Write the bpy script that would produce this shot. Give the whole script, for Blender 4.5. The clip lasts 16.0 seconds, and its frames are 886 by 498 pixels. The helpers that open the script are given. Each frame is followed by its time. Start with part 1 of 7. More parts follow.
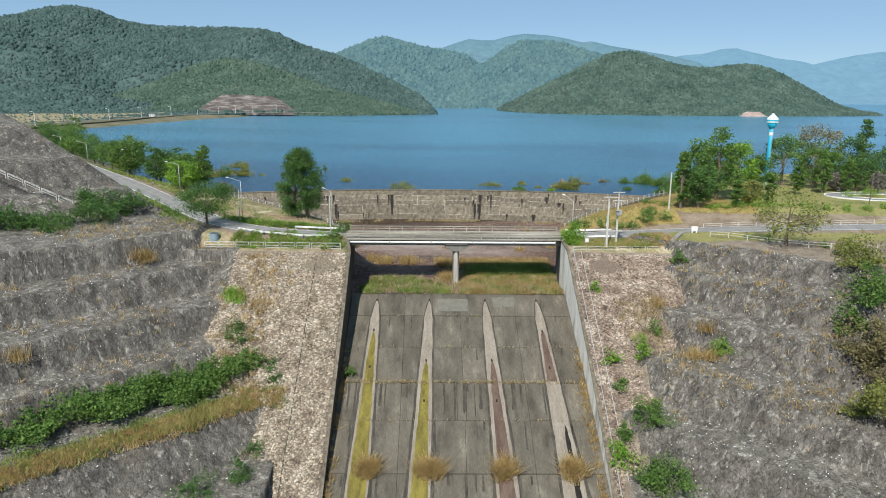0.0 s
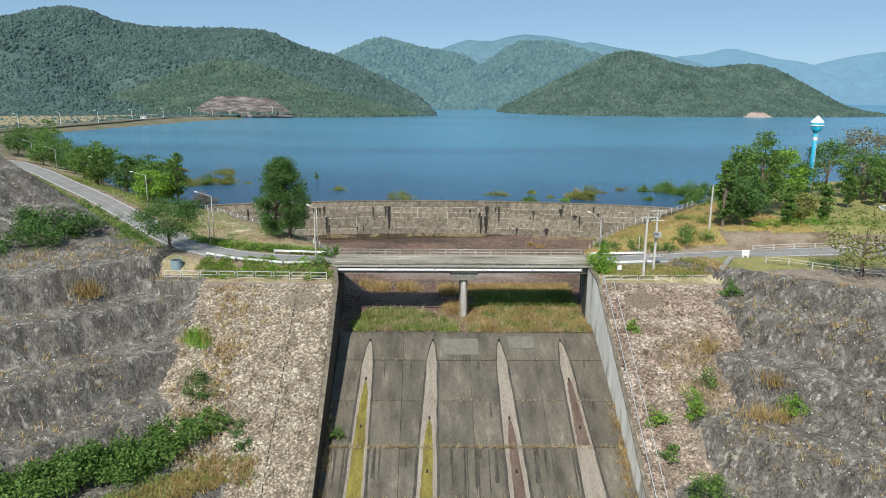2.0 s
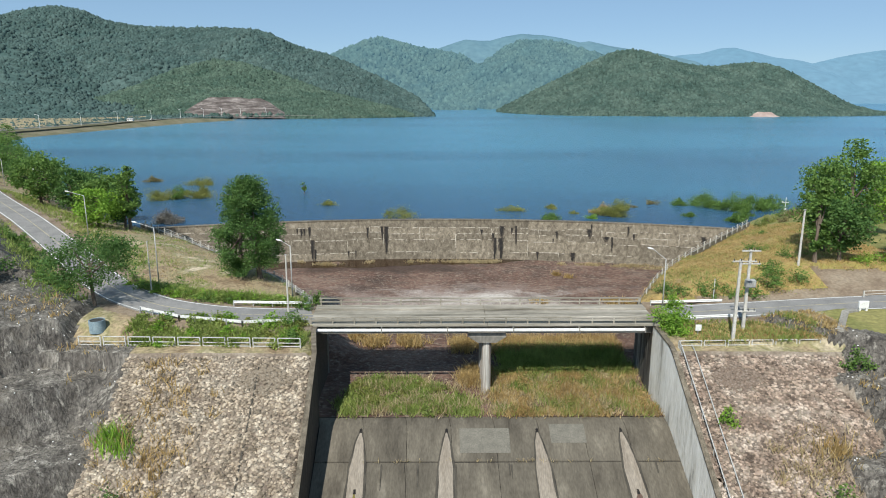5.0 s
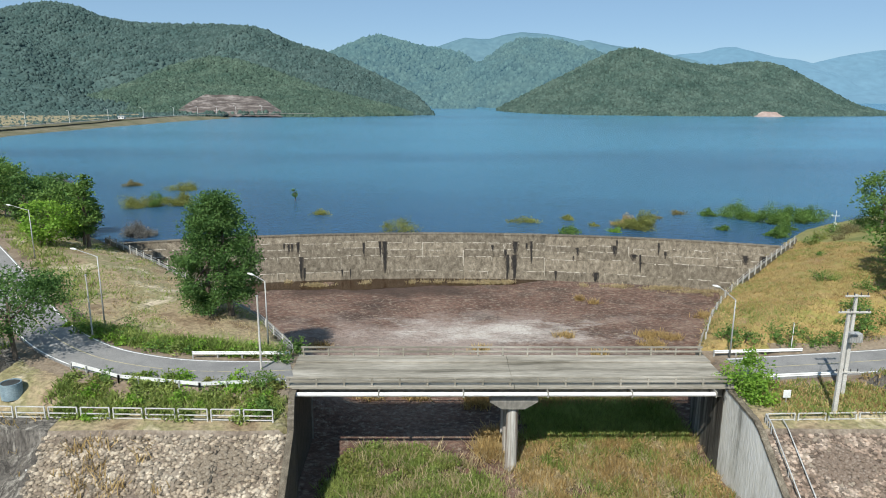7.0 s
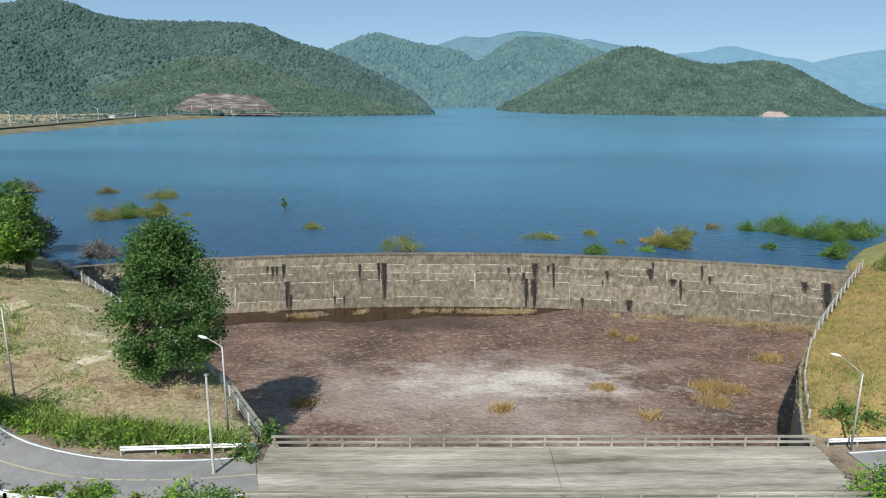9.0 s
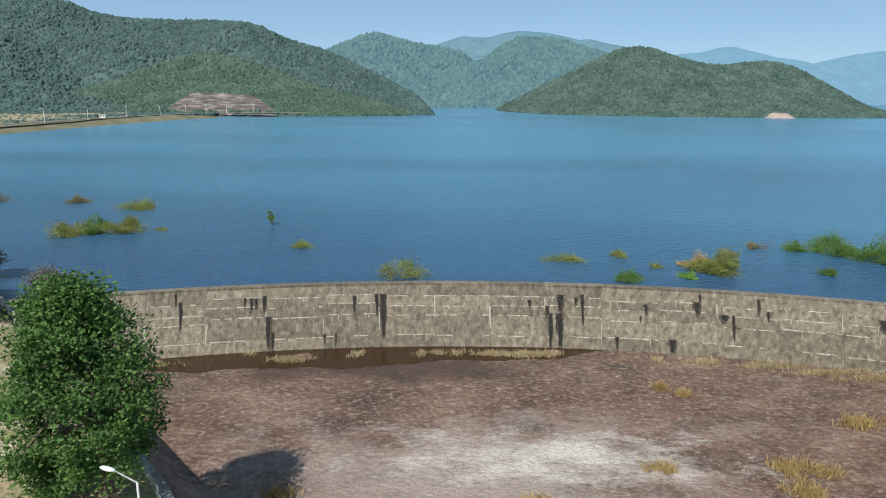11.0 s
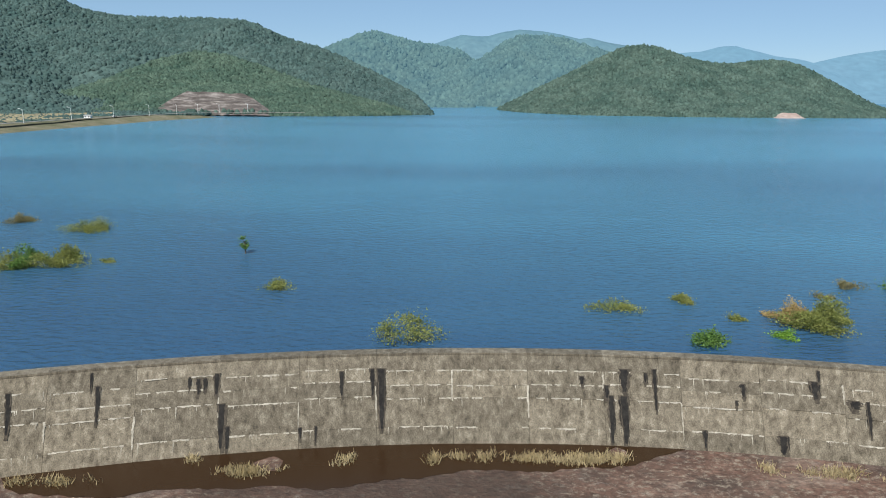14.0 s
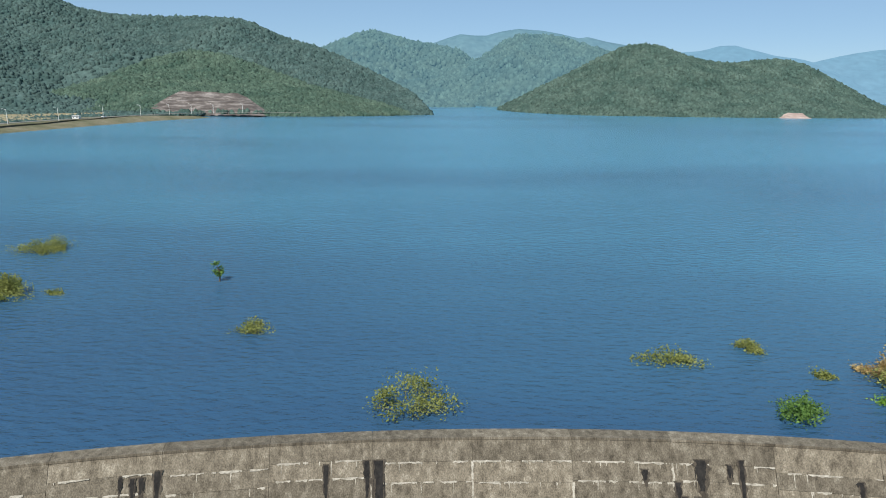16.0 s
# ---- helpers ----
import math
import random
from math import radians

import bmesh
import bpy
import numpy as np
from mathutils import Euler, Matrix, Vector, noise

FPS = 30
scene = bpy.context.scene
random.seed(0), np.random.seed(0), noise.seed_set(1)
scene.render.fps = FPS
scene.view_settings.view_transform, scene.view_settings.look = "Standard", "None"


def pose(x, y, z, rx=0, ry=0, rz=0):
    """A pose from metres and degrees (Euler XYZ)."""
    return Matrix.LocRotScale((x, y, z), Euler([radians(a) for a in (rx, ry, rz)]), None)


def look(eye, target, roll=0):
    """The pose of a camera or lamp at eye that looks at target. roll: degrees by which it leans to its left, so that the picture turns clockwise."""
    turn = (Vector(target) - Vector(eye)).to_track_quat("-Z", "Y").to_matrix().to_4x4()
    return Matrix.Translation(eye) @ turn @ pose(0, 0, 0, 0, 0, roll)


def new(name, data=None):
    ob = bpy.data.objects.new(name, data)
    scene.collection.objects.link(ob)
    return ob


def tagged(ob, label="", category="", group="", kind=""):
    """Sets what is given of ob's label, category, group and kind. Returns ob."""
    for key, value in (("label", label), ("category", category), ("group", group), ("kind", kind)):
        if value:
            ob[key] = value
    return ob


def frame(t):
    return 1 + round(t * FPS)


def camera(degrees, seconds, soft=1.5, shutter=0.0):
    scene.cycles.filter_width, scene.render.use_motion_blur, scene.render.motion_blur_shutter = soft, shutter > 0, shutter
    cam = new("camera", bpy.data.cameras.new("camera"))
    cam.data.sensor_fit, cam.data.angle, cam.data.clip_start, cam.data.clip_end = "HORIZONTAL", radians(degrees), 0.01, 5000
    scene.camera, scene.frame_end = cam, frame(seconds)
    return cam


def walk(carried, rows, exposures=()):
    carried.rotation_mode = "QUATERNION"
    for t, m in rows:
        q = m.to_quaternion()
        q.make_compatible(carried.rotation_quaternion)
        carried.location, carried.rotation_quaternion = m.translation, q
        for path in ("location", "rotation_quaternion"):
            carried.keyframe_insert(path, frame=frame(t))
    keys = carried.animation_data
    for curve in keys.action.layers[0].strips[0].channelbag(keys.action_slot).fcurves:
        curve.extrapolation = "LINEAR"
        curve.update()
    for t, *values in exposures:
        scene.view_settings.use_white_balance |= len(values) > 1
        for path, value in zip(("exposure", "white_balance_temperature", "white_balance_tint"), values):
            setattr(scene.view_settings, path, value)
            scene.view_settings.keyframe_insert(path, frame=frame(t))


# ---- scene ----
cam = camera(67.3, 16.0, soft=1.0)
PATH = [
    (0, (-0.379, -2.023, 24.915), (-0.367, -0.074, 24.467), 0.4),
    (0.5, (-0.522, 2.583, 24.905), (-0.51, 4.532, 24.458), 0.4),
    (1, (-0.731, 7.217, 24.878), (-0.72, 9.166, 24.432), 0.4),
    (1.5, (-1.012, 11.955, 24.853), (-0.999, 13.905, 24.408), 0.4),
    (2, (-1.244, 16.664, 24.84), (-1.229, 18.614, 24.395), 0.3),
    (2.5, (-1.477, 21.248, 24.853), (-1.461, 23.198, 24.409), 0.3),
    (3, (-1.724, 25.739, 24.883), (-1.708, 27.69, 24.44), 0.1),
    (3.5, (-2.051, 30.16, 24.877), (-2.033, 32.111, 24.435), 0.2),
    (4, (-2.367, 34.606, 24.831), (-2.348, 36.556, 24.388), 0.1),
    (6.5, (-3.98, 54.87, 24.855), (-3.954, 56.82, 24.408), 0.2),
    (7, (-4.296, 59.298, 24.86), (-4.269, 61.247, 24.411), 0.3),
    (7.5, (-4.642, 63.736, 24.898), (-4.613, 65.684, 24.449), 0.4),
    (8, (-4.995, 68.14, 24.91), (-4.966, 70.089, 24.46), 0.5),
    (8.5, (-5.349, 72.52, 24.919), (-5.319, 74.468, 24.467), 0.5),
    (9, (-5.671, 76.62, 24.884), (-5.64, 78.568, 24.432), 0.4),
    (11.5, (-7.31, 97.663, 25.106), (-7.273, 99.611, 24.654), 0.6),
    (12, (-7.598, 101.969, 25.114), (-7.561, 103.917, 24.662), 0.6),
    (12.5, (-7.88, 106.22, 25.129), (-7.842, 108.168, 24.676), 0.6),
    (13, (-8.226, 110.478, 25.131), (-8.187, 112.426, 24.678), 0.6),
    (13.5, (-8.489, 114.777, 25.135), (-8.448, 116.725, 24.682), 0.6),
    (14, (-8.783, 119.071, 25.166), (-8.742, 121.018, 24.712), 0.6),
    (14.5, (-9.107, 123.311, 25.192), (-9.063, 125.258, 24.739), 0.6),
    (15, (-9.373, 127.557, 25.24), (-9.329, 129.504, 24.785), 0.6),
    (15.5, (-9.646, 131.891, 25.252), (-9.601, 133.838, 24.796), 0.6),
    (16, (-9.928, 136.251, 25.228), (-9.882, 138.198, 24.773), 0.6),
]
walk(cam, [(t, look(eye, target, roll)) for t, eye, target, roll in PATH], [(0.0, 0.39, 6150, 8), (16.0, 0.39, 6150, 8)])

# ---- light: high sun from behind the camera, clear sky ----
SUN_ELEV, SUN_AZ = 48.0, 20.0          # the light travels towards +y, turned a little to +x
sun_data = bpy.data.lights.new("sun", "SUN")
sun_data.energy, sun_data.angle, sun_data.color = 4.4, radians(0.55), (1.0, 0.935, 0.83)
sun = new("sun", sun_data)
_az = radians(SUN_AZ)
sun.matrix_world = look((0, 0, 300), (math.sin(_az) * 100, math.cos(_az) * 100, 300 - 100 * math.tan(radians(SUN_ELEV))))
world = bpy.data.worlds.new("sky")
scene.world = world
world.use_nodes = True
_wn = world.node_tree.nodes
_sky = _wn.new("ShaderNodeTexSky")
_sky.sky_type, _sky.sun_disc = "NISHITA", False
_sky.sun_elevation, _sky.sun_rotation = radians(SUN_ELEV), radians(180 + SUN_AZ)
_sky.air_density, _sky.dust_density, _sky.ozone_density, _sky.altitude = 1.0, 0.3, 3.0, 2500
_wn["Background"].inputs["Strength"].default_value = 0.079
_haze = _wn.new("ShaderNodeMix")            # thin even haze over the whole sky
_haze.data_type = "RGBA"
_haze.inputs["Factor"].default_value = 0.55
_haze.inputs["B"].default_value = (3.2, 4.8, 6.3, 1)
world.node_tree.links.new(_sky.outputs["Color"], _haze.inputs["A"])
world.node_tree.links.new(_haze.outputs["Result"], _wn["Background"].inputs["Color"])

# ---- materials ----
def material(name, colors, scale=1.0, rough=0.85, bump=0.3, fine=8.0, stretch=(1, 1, 1), metal=0.0, per_object=0.0, per_island=0.0, spec=0.3, detail=6.0, mid=(0.35, 0.65), grain=0.55):
    """Colours mixed by two scales of noise, with a bump of the finer one."""
    m = bpy.data.materials.new(name)
    m.use_nodes = True
    nt = m.node_tree
    n, l = nt.nodes, nt.links
    b = n["Principled BSDF"]
    b.inputs["Roughness"].default_value, b.inputs["Metallic"].default_value = rough, metal
    b.inputs["Specular IOR Level"].default_value = spec
    tc = n.new("ShaderNodeTexCoord")
    mp = n.new("ShaderNodeMapping")
    mp.inputs["Scale"].default_value = stretch
    l.new(tc.outputs["Object"], mp.inputs["Vector"])
    big = n.new("ShaderNodeTexNoise")
    big.inputs["Scale"].default_value, big.inputs["Detail"].default_value, big.inputs["Roughness"].default_value = scale, detail, 0.62
    small = n.new("ShaderNodeTexNoise")
    small.inputs["Scale"].default_value, small.inputs["Detail"].default_value = scale * fine, 5.0
    for t in (big, small):
        l.new(mp.outputs["Vector"], t.inputs["Vector"])
    ramp = n.new("ShaderNodeValToRGB")
    els = ramp.color_ramp.elements
    while len(els) < len(colors):
        els.new(0.5)
    for i, c in enumerate(colors):
        els[i].position = mid[0] + (mid[1] - mid[0]) * i / max(1, len(colors) - 1)
        els[i].color = (*c, 1)
    l.new(big.outputs["Fac"], ramp.inputs["Fac"])
    mul = n.new("ShaderNodeMix")
    mul.data_type, mul.blend_type = "RGBA", "OVERLAY"
    mul.inputs["Factor"].default_value = grain
    l.new(ramp.outputs["Color"], mul.inputs["A"])
    l.new(small.outputs["Fac"], mul.inputs["B"])
    out = mul.outputs["Result"]
    for amount, node, socket in ((per_object, "ShaderNodeObjectInfo", "Random"), (per_island, "ShaderNodeNewGeometry", "Random Per Island")):
        if amount:
            r = n.new(node)
            mr = n.new("ShaderNodeMapRange")
            mr.inputs["To Min"].default_value, mr.inputs["To Max"].default_value = 1 - amount, 1 + amount
            l.new(r.outputs[socket], mr.inputs["Value"])
            hv = n.new("ShaderNodeHueSaturation")
            l.new(mr.outputs["Result"], hv.inputs["Value"])
            l.new(out, hv.inputs["Color"])
            out = hv.outputs["Color"]
    l.new(out, b.inputs["Base Color"])
    if bump:
        bp = n.new("ShaderNodeBump")
        bp.inputs["Strength"].default_value, bp.inputs["Distance"].default_value = bump, 0.6 / (scale * fine) + 0.02
        l.new(small.outputs["Fac"], bp.inputs["Height"])
        l.new(bp.outputs["Normal"], b.inputs["Normal"])
    return m


def leafy(name, dark, light, scale=0.5, glow=0.42, gain=1.75):
    """Leaves: colour varies by leaf and by clump; some light passes through."""
    m = material(name, [tuple(min(0.6, c * gain) for c in k) for k in (dark, light)], scale=scale, rough=0.65, bump=0.0, per_island=0.22, spec=0.25)
    nt = m.node_tree
    n, l = nt.nodes, nt.links
    b, o = n["Principled BSDF"], n["Material Output"]
    tr = n.new("ShaderNodeBsdfTranslucent")
    src = b.inputs["Base Color"].links[0].from_socket
    l.new(src, tr.inputs["Color"])
    mx = n.new("ShaderNodeMixShader")
    mx.inputs["Fac"].default_value = glow
    l.new(b.outputs["BSDF"], mx.inputs[1])
    l.new(tr.outputs["BSDF"], mx.inputs[2])
    l.new(mx.outputs["Shader"], o.inputs["Surface"])
    return m


M = {}
M["dry_grass_ground"] = material("dry_grass_ground", ((0.17, 0.12, 0.072), (0.31, 0.245, 0.15), (0.225, 0.205, 0.10), (0.47, 0.395, 0.285)), 0.2, 0.95, 0.8, 14, detail=9, grain=0.8)
M["lawn"] = material("lawn", ((0.15, 0.16, 0.05), (0.24, 0.22, 0.08), (0.20, 0.19, 0.07)), 0.15, 0.95, 0.5, 14)
M["mound_grass"] = material("mound_grass", ((0.23, 0.20, 0.06), (0.34, 0.24, 0.095), (0.27, 0.24, 0.07), (0.32, 0.20, 0.115)), 0.16, 0.95, 0.7, 16)
M["dam_slope"] = material("dam_slope", ((0.10, 0.10, 0.052), (0.15, 0.138, 0.08), (0.20, 0.172, 0.115)), 0.05, 0.95, 0.5, 14)
M["soil"] = material("soil", ((0.14, 0.10, 0.07), (0.22, 0.17, 0.12), (0.27, 0.22, 0.16)), 0.3, 0.95, 0.7, 10)
M["rubble_bed"] = material("rubble_bed", ((0.14, 0.11, 0.085), (0.21, 0.17, 0.13), (0.27, 0.23, 0.18)), 0.5, 0.95, 0.8, 8)
M["stones"] = material("stones", ((0.20, 0.16, 0.115), (0.29, 0.24, 0.18), (0.38, 0.33, 0.26)), 0.5, 0.9, 0.4, 10, per_island=0.6)
M["stones_brown"] = material("stones_brown", ((0.17, 0.125, 0.095), (0.26, 0.20, 0.155), (0.36, 0.30, 0.245)), 0.5, 0.9, 0.4, 10, per_island=0.62)
M["concrete"] = material("concrete", ((0.16, 0.15, 0.13), (0.24, 0.225, 0.195), (0.31, 0.295, 0.26)), 0.35, 0.9, 0.35, 12, stretch=(1, 1, 0.4))
M["chute"] = material("chute", ((0.050, 0.042, 0.032), (0.094, 0.082, 0.063), (0.122, 0.107, 0.082), (0.205, 0.182, 0.143)), 0.42, 0.9, 0.35, 12, stretch=(1.25, 0.42, 0.42), per_object=0.16, mid=(0.28, 0.74), grain=0.45, detail=9)
M["weir"] = material("weir", ((0.070, 0.058, 0.042), (0.125, 0.105, 0.077), (0.165, 0.140, 0.104), (0.24, 0.21, 0.162)), 1.3, 0.92, 0.5, 8, stretch=(1.3, 1.3, 0.22), per_object=0.2, mid=(0.32, 0.68), grain=0.85, detail=10)
M["black_stain"] = material("black_stain", ((0.010, 0.009, 0.009), (0.028, 0.025, 0.022)), 1.0, 0.95, 0.2, 6, stretch=(3, 3, 0.5))
# for the weir's damp margins and for the shade on the left chute wall
M["damp_and_shade"] = material("damp_and_shade", ((0.038, 0.031, 0.024), (0.085, 0.070, 0.053)), 1.4, 0.92, 0.3, 6, stretch=(3, 3, 0.4))
M["trickle"] = material("trickle", ((0.034, 0.030, 0.024), (0.082, 0.073, 0.058)), 1.0, 0.85, 0.2, 6, stretch=(3, 0.5, 0.5))
M["white_stain"] = material("white_stain", ((0.22, 0.198, 0.156), (0.44, 0.40, 0.335)), 1.5, 0.9, 0.2, 6)
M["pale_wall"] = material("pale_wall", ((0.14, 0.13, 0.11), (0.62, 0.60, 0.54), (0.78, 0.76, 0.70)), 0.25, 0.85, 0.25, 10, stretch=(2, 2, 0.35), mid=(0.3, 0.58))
M["abutment"] = material("abutment", ((0.025, 0.023, 0.020), (0.075, 0.068, 0.057), (0.16, 0.148, 0.125), (0.36, 0.34, 0.30)), 0.6, 0.9, 0.3, 8, stretch=(2.4, 2.4, 0.12), mid=(0.34, 0.7))
M["pale_streak"] = material("pale_streak", ((0.19, 0.16, 0.125), (0.27, 0.235, 0.19)), 0.5, 0.85, 0.2, 10, stretch=(2, 0.4, 0.4))
M["algae"] = material("algae", ((0.10, 0.082, 0.016), (0.20, 0.165, 0.032)), 0.6, 0.7, 0.3, 10, stretch=(2, 0.5, 0.5))
M["rust_streak"] = material("rust_streak", ((0.075, 0.045, 0.033), (0.13, 0.09, 0.068)), 0.6, 0.7, 0.3, 10, stretch=(2, 0.5, 0.5))
M["fresh_patch"] = material("fresh_patch", ((0.13, 0.122, 0.10), (0.17, 0.158, 0.13)), 1.2, 0.9, 0.2, 8)
M["asphalt"] = material("asphalt", ((0.19, 0.185, 0.18), (0.26, 0.252, 0.24)), 0.4, 0.9, 0.3, 30)
M["deck"] = material("deck", ((0.11, 0.10, 0.078), (0.22, 0.20, 0.16), (0.30, 0.275, 0.228), (0.39, 0.36, 0.305)), 0.55, 0.9, 0.3, 12, stretch=(0.16, 1.6, 1.6), per_object=0.08, mid=(0.3, 0.66))
M["column"] = material("column", ((0.10, 0.07, 0.055), (0.24, 0.20, 0.165), (0.40, 0.38, 0.34), (0.52, 0.50, 0.46)), 0.9, 0.9, 0.3, 8, stretch=(2.2, 2.2, 0.07), mid=(0.3, 0.62))
M["white_paint"] = material("white_paint", ((0.62, 0.62, 0.60), (0.78, 0.78, 0.76)), 1.5, 0.6, 0.1, 8)
M["yellow_paint"] = material("yellow_paint", ((0.34, 0.30, 0.19), (0.44, 0.39, 0.24)), 1.5, 0.7, 0.1, 8)
M["galvanised"] = material("galvanised", ((0.34, 0.34, 0.33), (0.48, 0.48, 0.46)), 2.0, 0.55, 0.1, 8, metal=0.3)
M["rail_paint"] = material("rail_paint", ((0.42, 0.41, 0.38), (0.60, 0.59, 0.56)), 1.5, 0.6, 0.1, 8)
M["pole_concrete"] = material("pole_concrete", ((0.42, 0.40, 0.36), (0.56, 0.54, 0.49)), 1.2, 0.85, 0.2, 10)
M["dark_metal"] = material("dark_metal", ((0.05, 0.05, 0.05), (0.09, 0.09, 0.085)), 2.0, 0.6, 0.1, 8, metal=0.4)
M["tower_blue"] = material("tower_blue", ((0.02, 0.32, 0.50), (0.035, 0.40, 0.58)), 0.8, 0.45, 0.05, 8)
M["bark"] = material("bark", ((0.10, 0.075, 0.055), (0.19, 0.15, 0.115)), 1.5, 0.95, 0.6, 8, stretch=(1, 1, 0.3))
M["leaf_dark"] = leafy("leaf_dark", (0.036, 0.078, 0.02), (0.075, 0.13, 0.034))
M["leaf_mid"] = leafy("leaf_mid", (0.055, 0.105, 0.022), (0.105, 0.165, 0.04))
M["leaf_bright"] = leafy("leaf_bright", (0.09, 0.17, 0.02), (0.16, 0.25, 0.035))
M["leaf_olive"] = leafy("leaf_olive", (0.105, 0.118, 0.03), (0.18, 0.185, 0.055))
M["leaf_brown"] = leafy("leaf_brown", (0.11, 0.095, 0.045), (0.17, 0.15, 0.07))
M["straw"] = leafy("straw", (0.25, 0.175, 0.07), (0.36, 0.27, 0.125), 0.3, 0.42, 1.5)
M["straw_pale"] = leafy("straw_pale", (0.30, 0.24, 0.13), (0.40, 0.33, 0.2), 0.3, 0.42, 1.3)
M["weeds"] = leafy("weeds", (0.10, 0.14, 0.03), (0.19, 0.22, 0.065), 0.25)
M["lilac"] = leafy("lilac", (0.11, 0.10, 0.085), (0.16, 0.15, 0.13), 0.4)


def rock_material(name, colors, pale, drip):
    """Weathered dark rock: mottled, finely ribbed down its faces, with pale lime drips and few cracks."""
    m = material(name, colors, 0.55, 0.92, 1.0, 9, stretch=(1, 1, 0.45), mid=(0.3, 0.7), grain=0.9, detail=10)
    nt = m.node_tree
    n, l = nt.nodes, nt.links
    b = n["Principled BSDF"]
    col = b.inputs["Base Color"].links[0].from_socket
    tc = n.new("ShaderNodeTexCoord")

    def noise(scale, stretch, detail, rough, turn=0.0):
        mp = n.new("ShaderNodeMapping")
        mp.inputs["Scale"].default_value = stretch
        mp.inputs["Rotation"].default_value = (0.0, turn, 0.0)
        l.new(tc.outputs["Object"], mp.inputs["Vector"])
        t = n.new("ShaderNodeTexNoise")
        t.inputs["Scale"].default_value, t.inputs["Detail"].default_value, t.inputs["Roughness"].default_value = scale, detail, rough
        l.new(mp.outputs["Vector"], t.inputs["Vector"])
        return t.outputs["Fac"]

    def tint(col, fac, lo, hi, color, amount):
        r = n.new("ShaderNodeMapRange")
        r.inputs["From Min"].default_value, r.inputs["From Max"].default_value, r.inputs["To Max"].default_value = lo, hi, amount
        l.new(fac, r.inputs["Value"])
        mx = n.new("ShaderNodeMix")
        mx.data_type = "RGBA"
        l.new(r.outputs["Result"], mx.inputs["Factor"])
        l.new(col, mx.inputs["A"])
        mx.inputs["B"].default_value = (*color, 1)
        return mx.outputs["Result"]
    ribs = noise(2.0, (1.5, 1.5, 0.10), 8, 0.7, 0.25)
    col = tint(col, ribs, 0.50, 0.36, (0.03, 0.027, 0.024), 0.75)
    col = tint(col, noise(1.0, (1.3, 1.3, 0.10), 9, 0.72), drip, drip + 0.13, pale, 0.9)
    col = tint(col, noise(0.22, (1, 1, 1.6), 7, 0.65), 0.55, 0.7, (0.16, 0.135, 0.10), 0.55)
    vo = n.new("ShaderNodeTexVoronoi")
    vo.feature = "DISTANCE_TO_EDGE"
    vo.inputs["Scale"].default_value = 0.4
    wob = n.new("ShaderNodeTexNoise")
    wob.inputs["Scale"].default_value, wob.inputs["Detail"].default_value = 0.8, 5
    l.new(tc.outputs["Object"], wob.inputs["Vector"])
    ad = n.new("ShaderNodeMixRGB")
    ad.blend_type, ad.inputs["Fac"].default_value = "LINEAR_LIGHT", 0.9
    l.new(tc.outputs["Object"], ad.inputs["Color1"])
    l.new(wob.outputs["Color"], ad.inputs["Color2"])
    l.new(ad.outputs["Color"], vo.inputs["Vector"])
    col = tint(col, vo.outputs["Distance"], 0.035, 0.0, (0.025, 0.022, 0.02), 0.6)
    l.new(col, b.inputs["Base Color"])
    bp = n.new("ShaderNodeBump")
    bp.inputs["Strength"].default_value, bp.inputs["Distance"].default_value = 0.8, 0.35
    l.new(ribs, bp.inputs["Height"])
    l.new(b.inputs["Normal"].links[0].from_socket, bp.inputs["Normal"])
    l.new(bp.outputs["Normal"], b.inputs["Normal"])
    return m


M["rock"] = rock_material("rock", ((0.055, 0.048, 0.042), (0.105, 0.094, 0.081), (0.15, 0.136, 0.118), (0.23, 0.21, 0.18)), (0.42, 0.39, 0.335), 0.545)
M["ledge"] = rock_material("ledge", ((0.075, 0.067, 0.057), (0.135, 0.122, 0.104), (0.19, 0.173, 0.147), (0.28, 0.257, 0.22)), (0.48, 0.445, 0.385), 0.535)



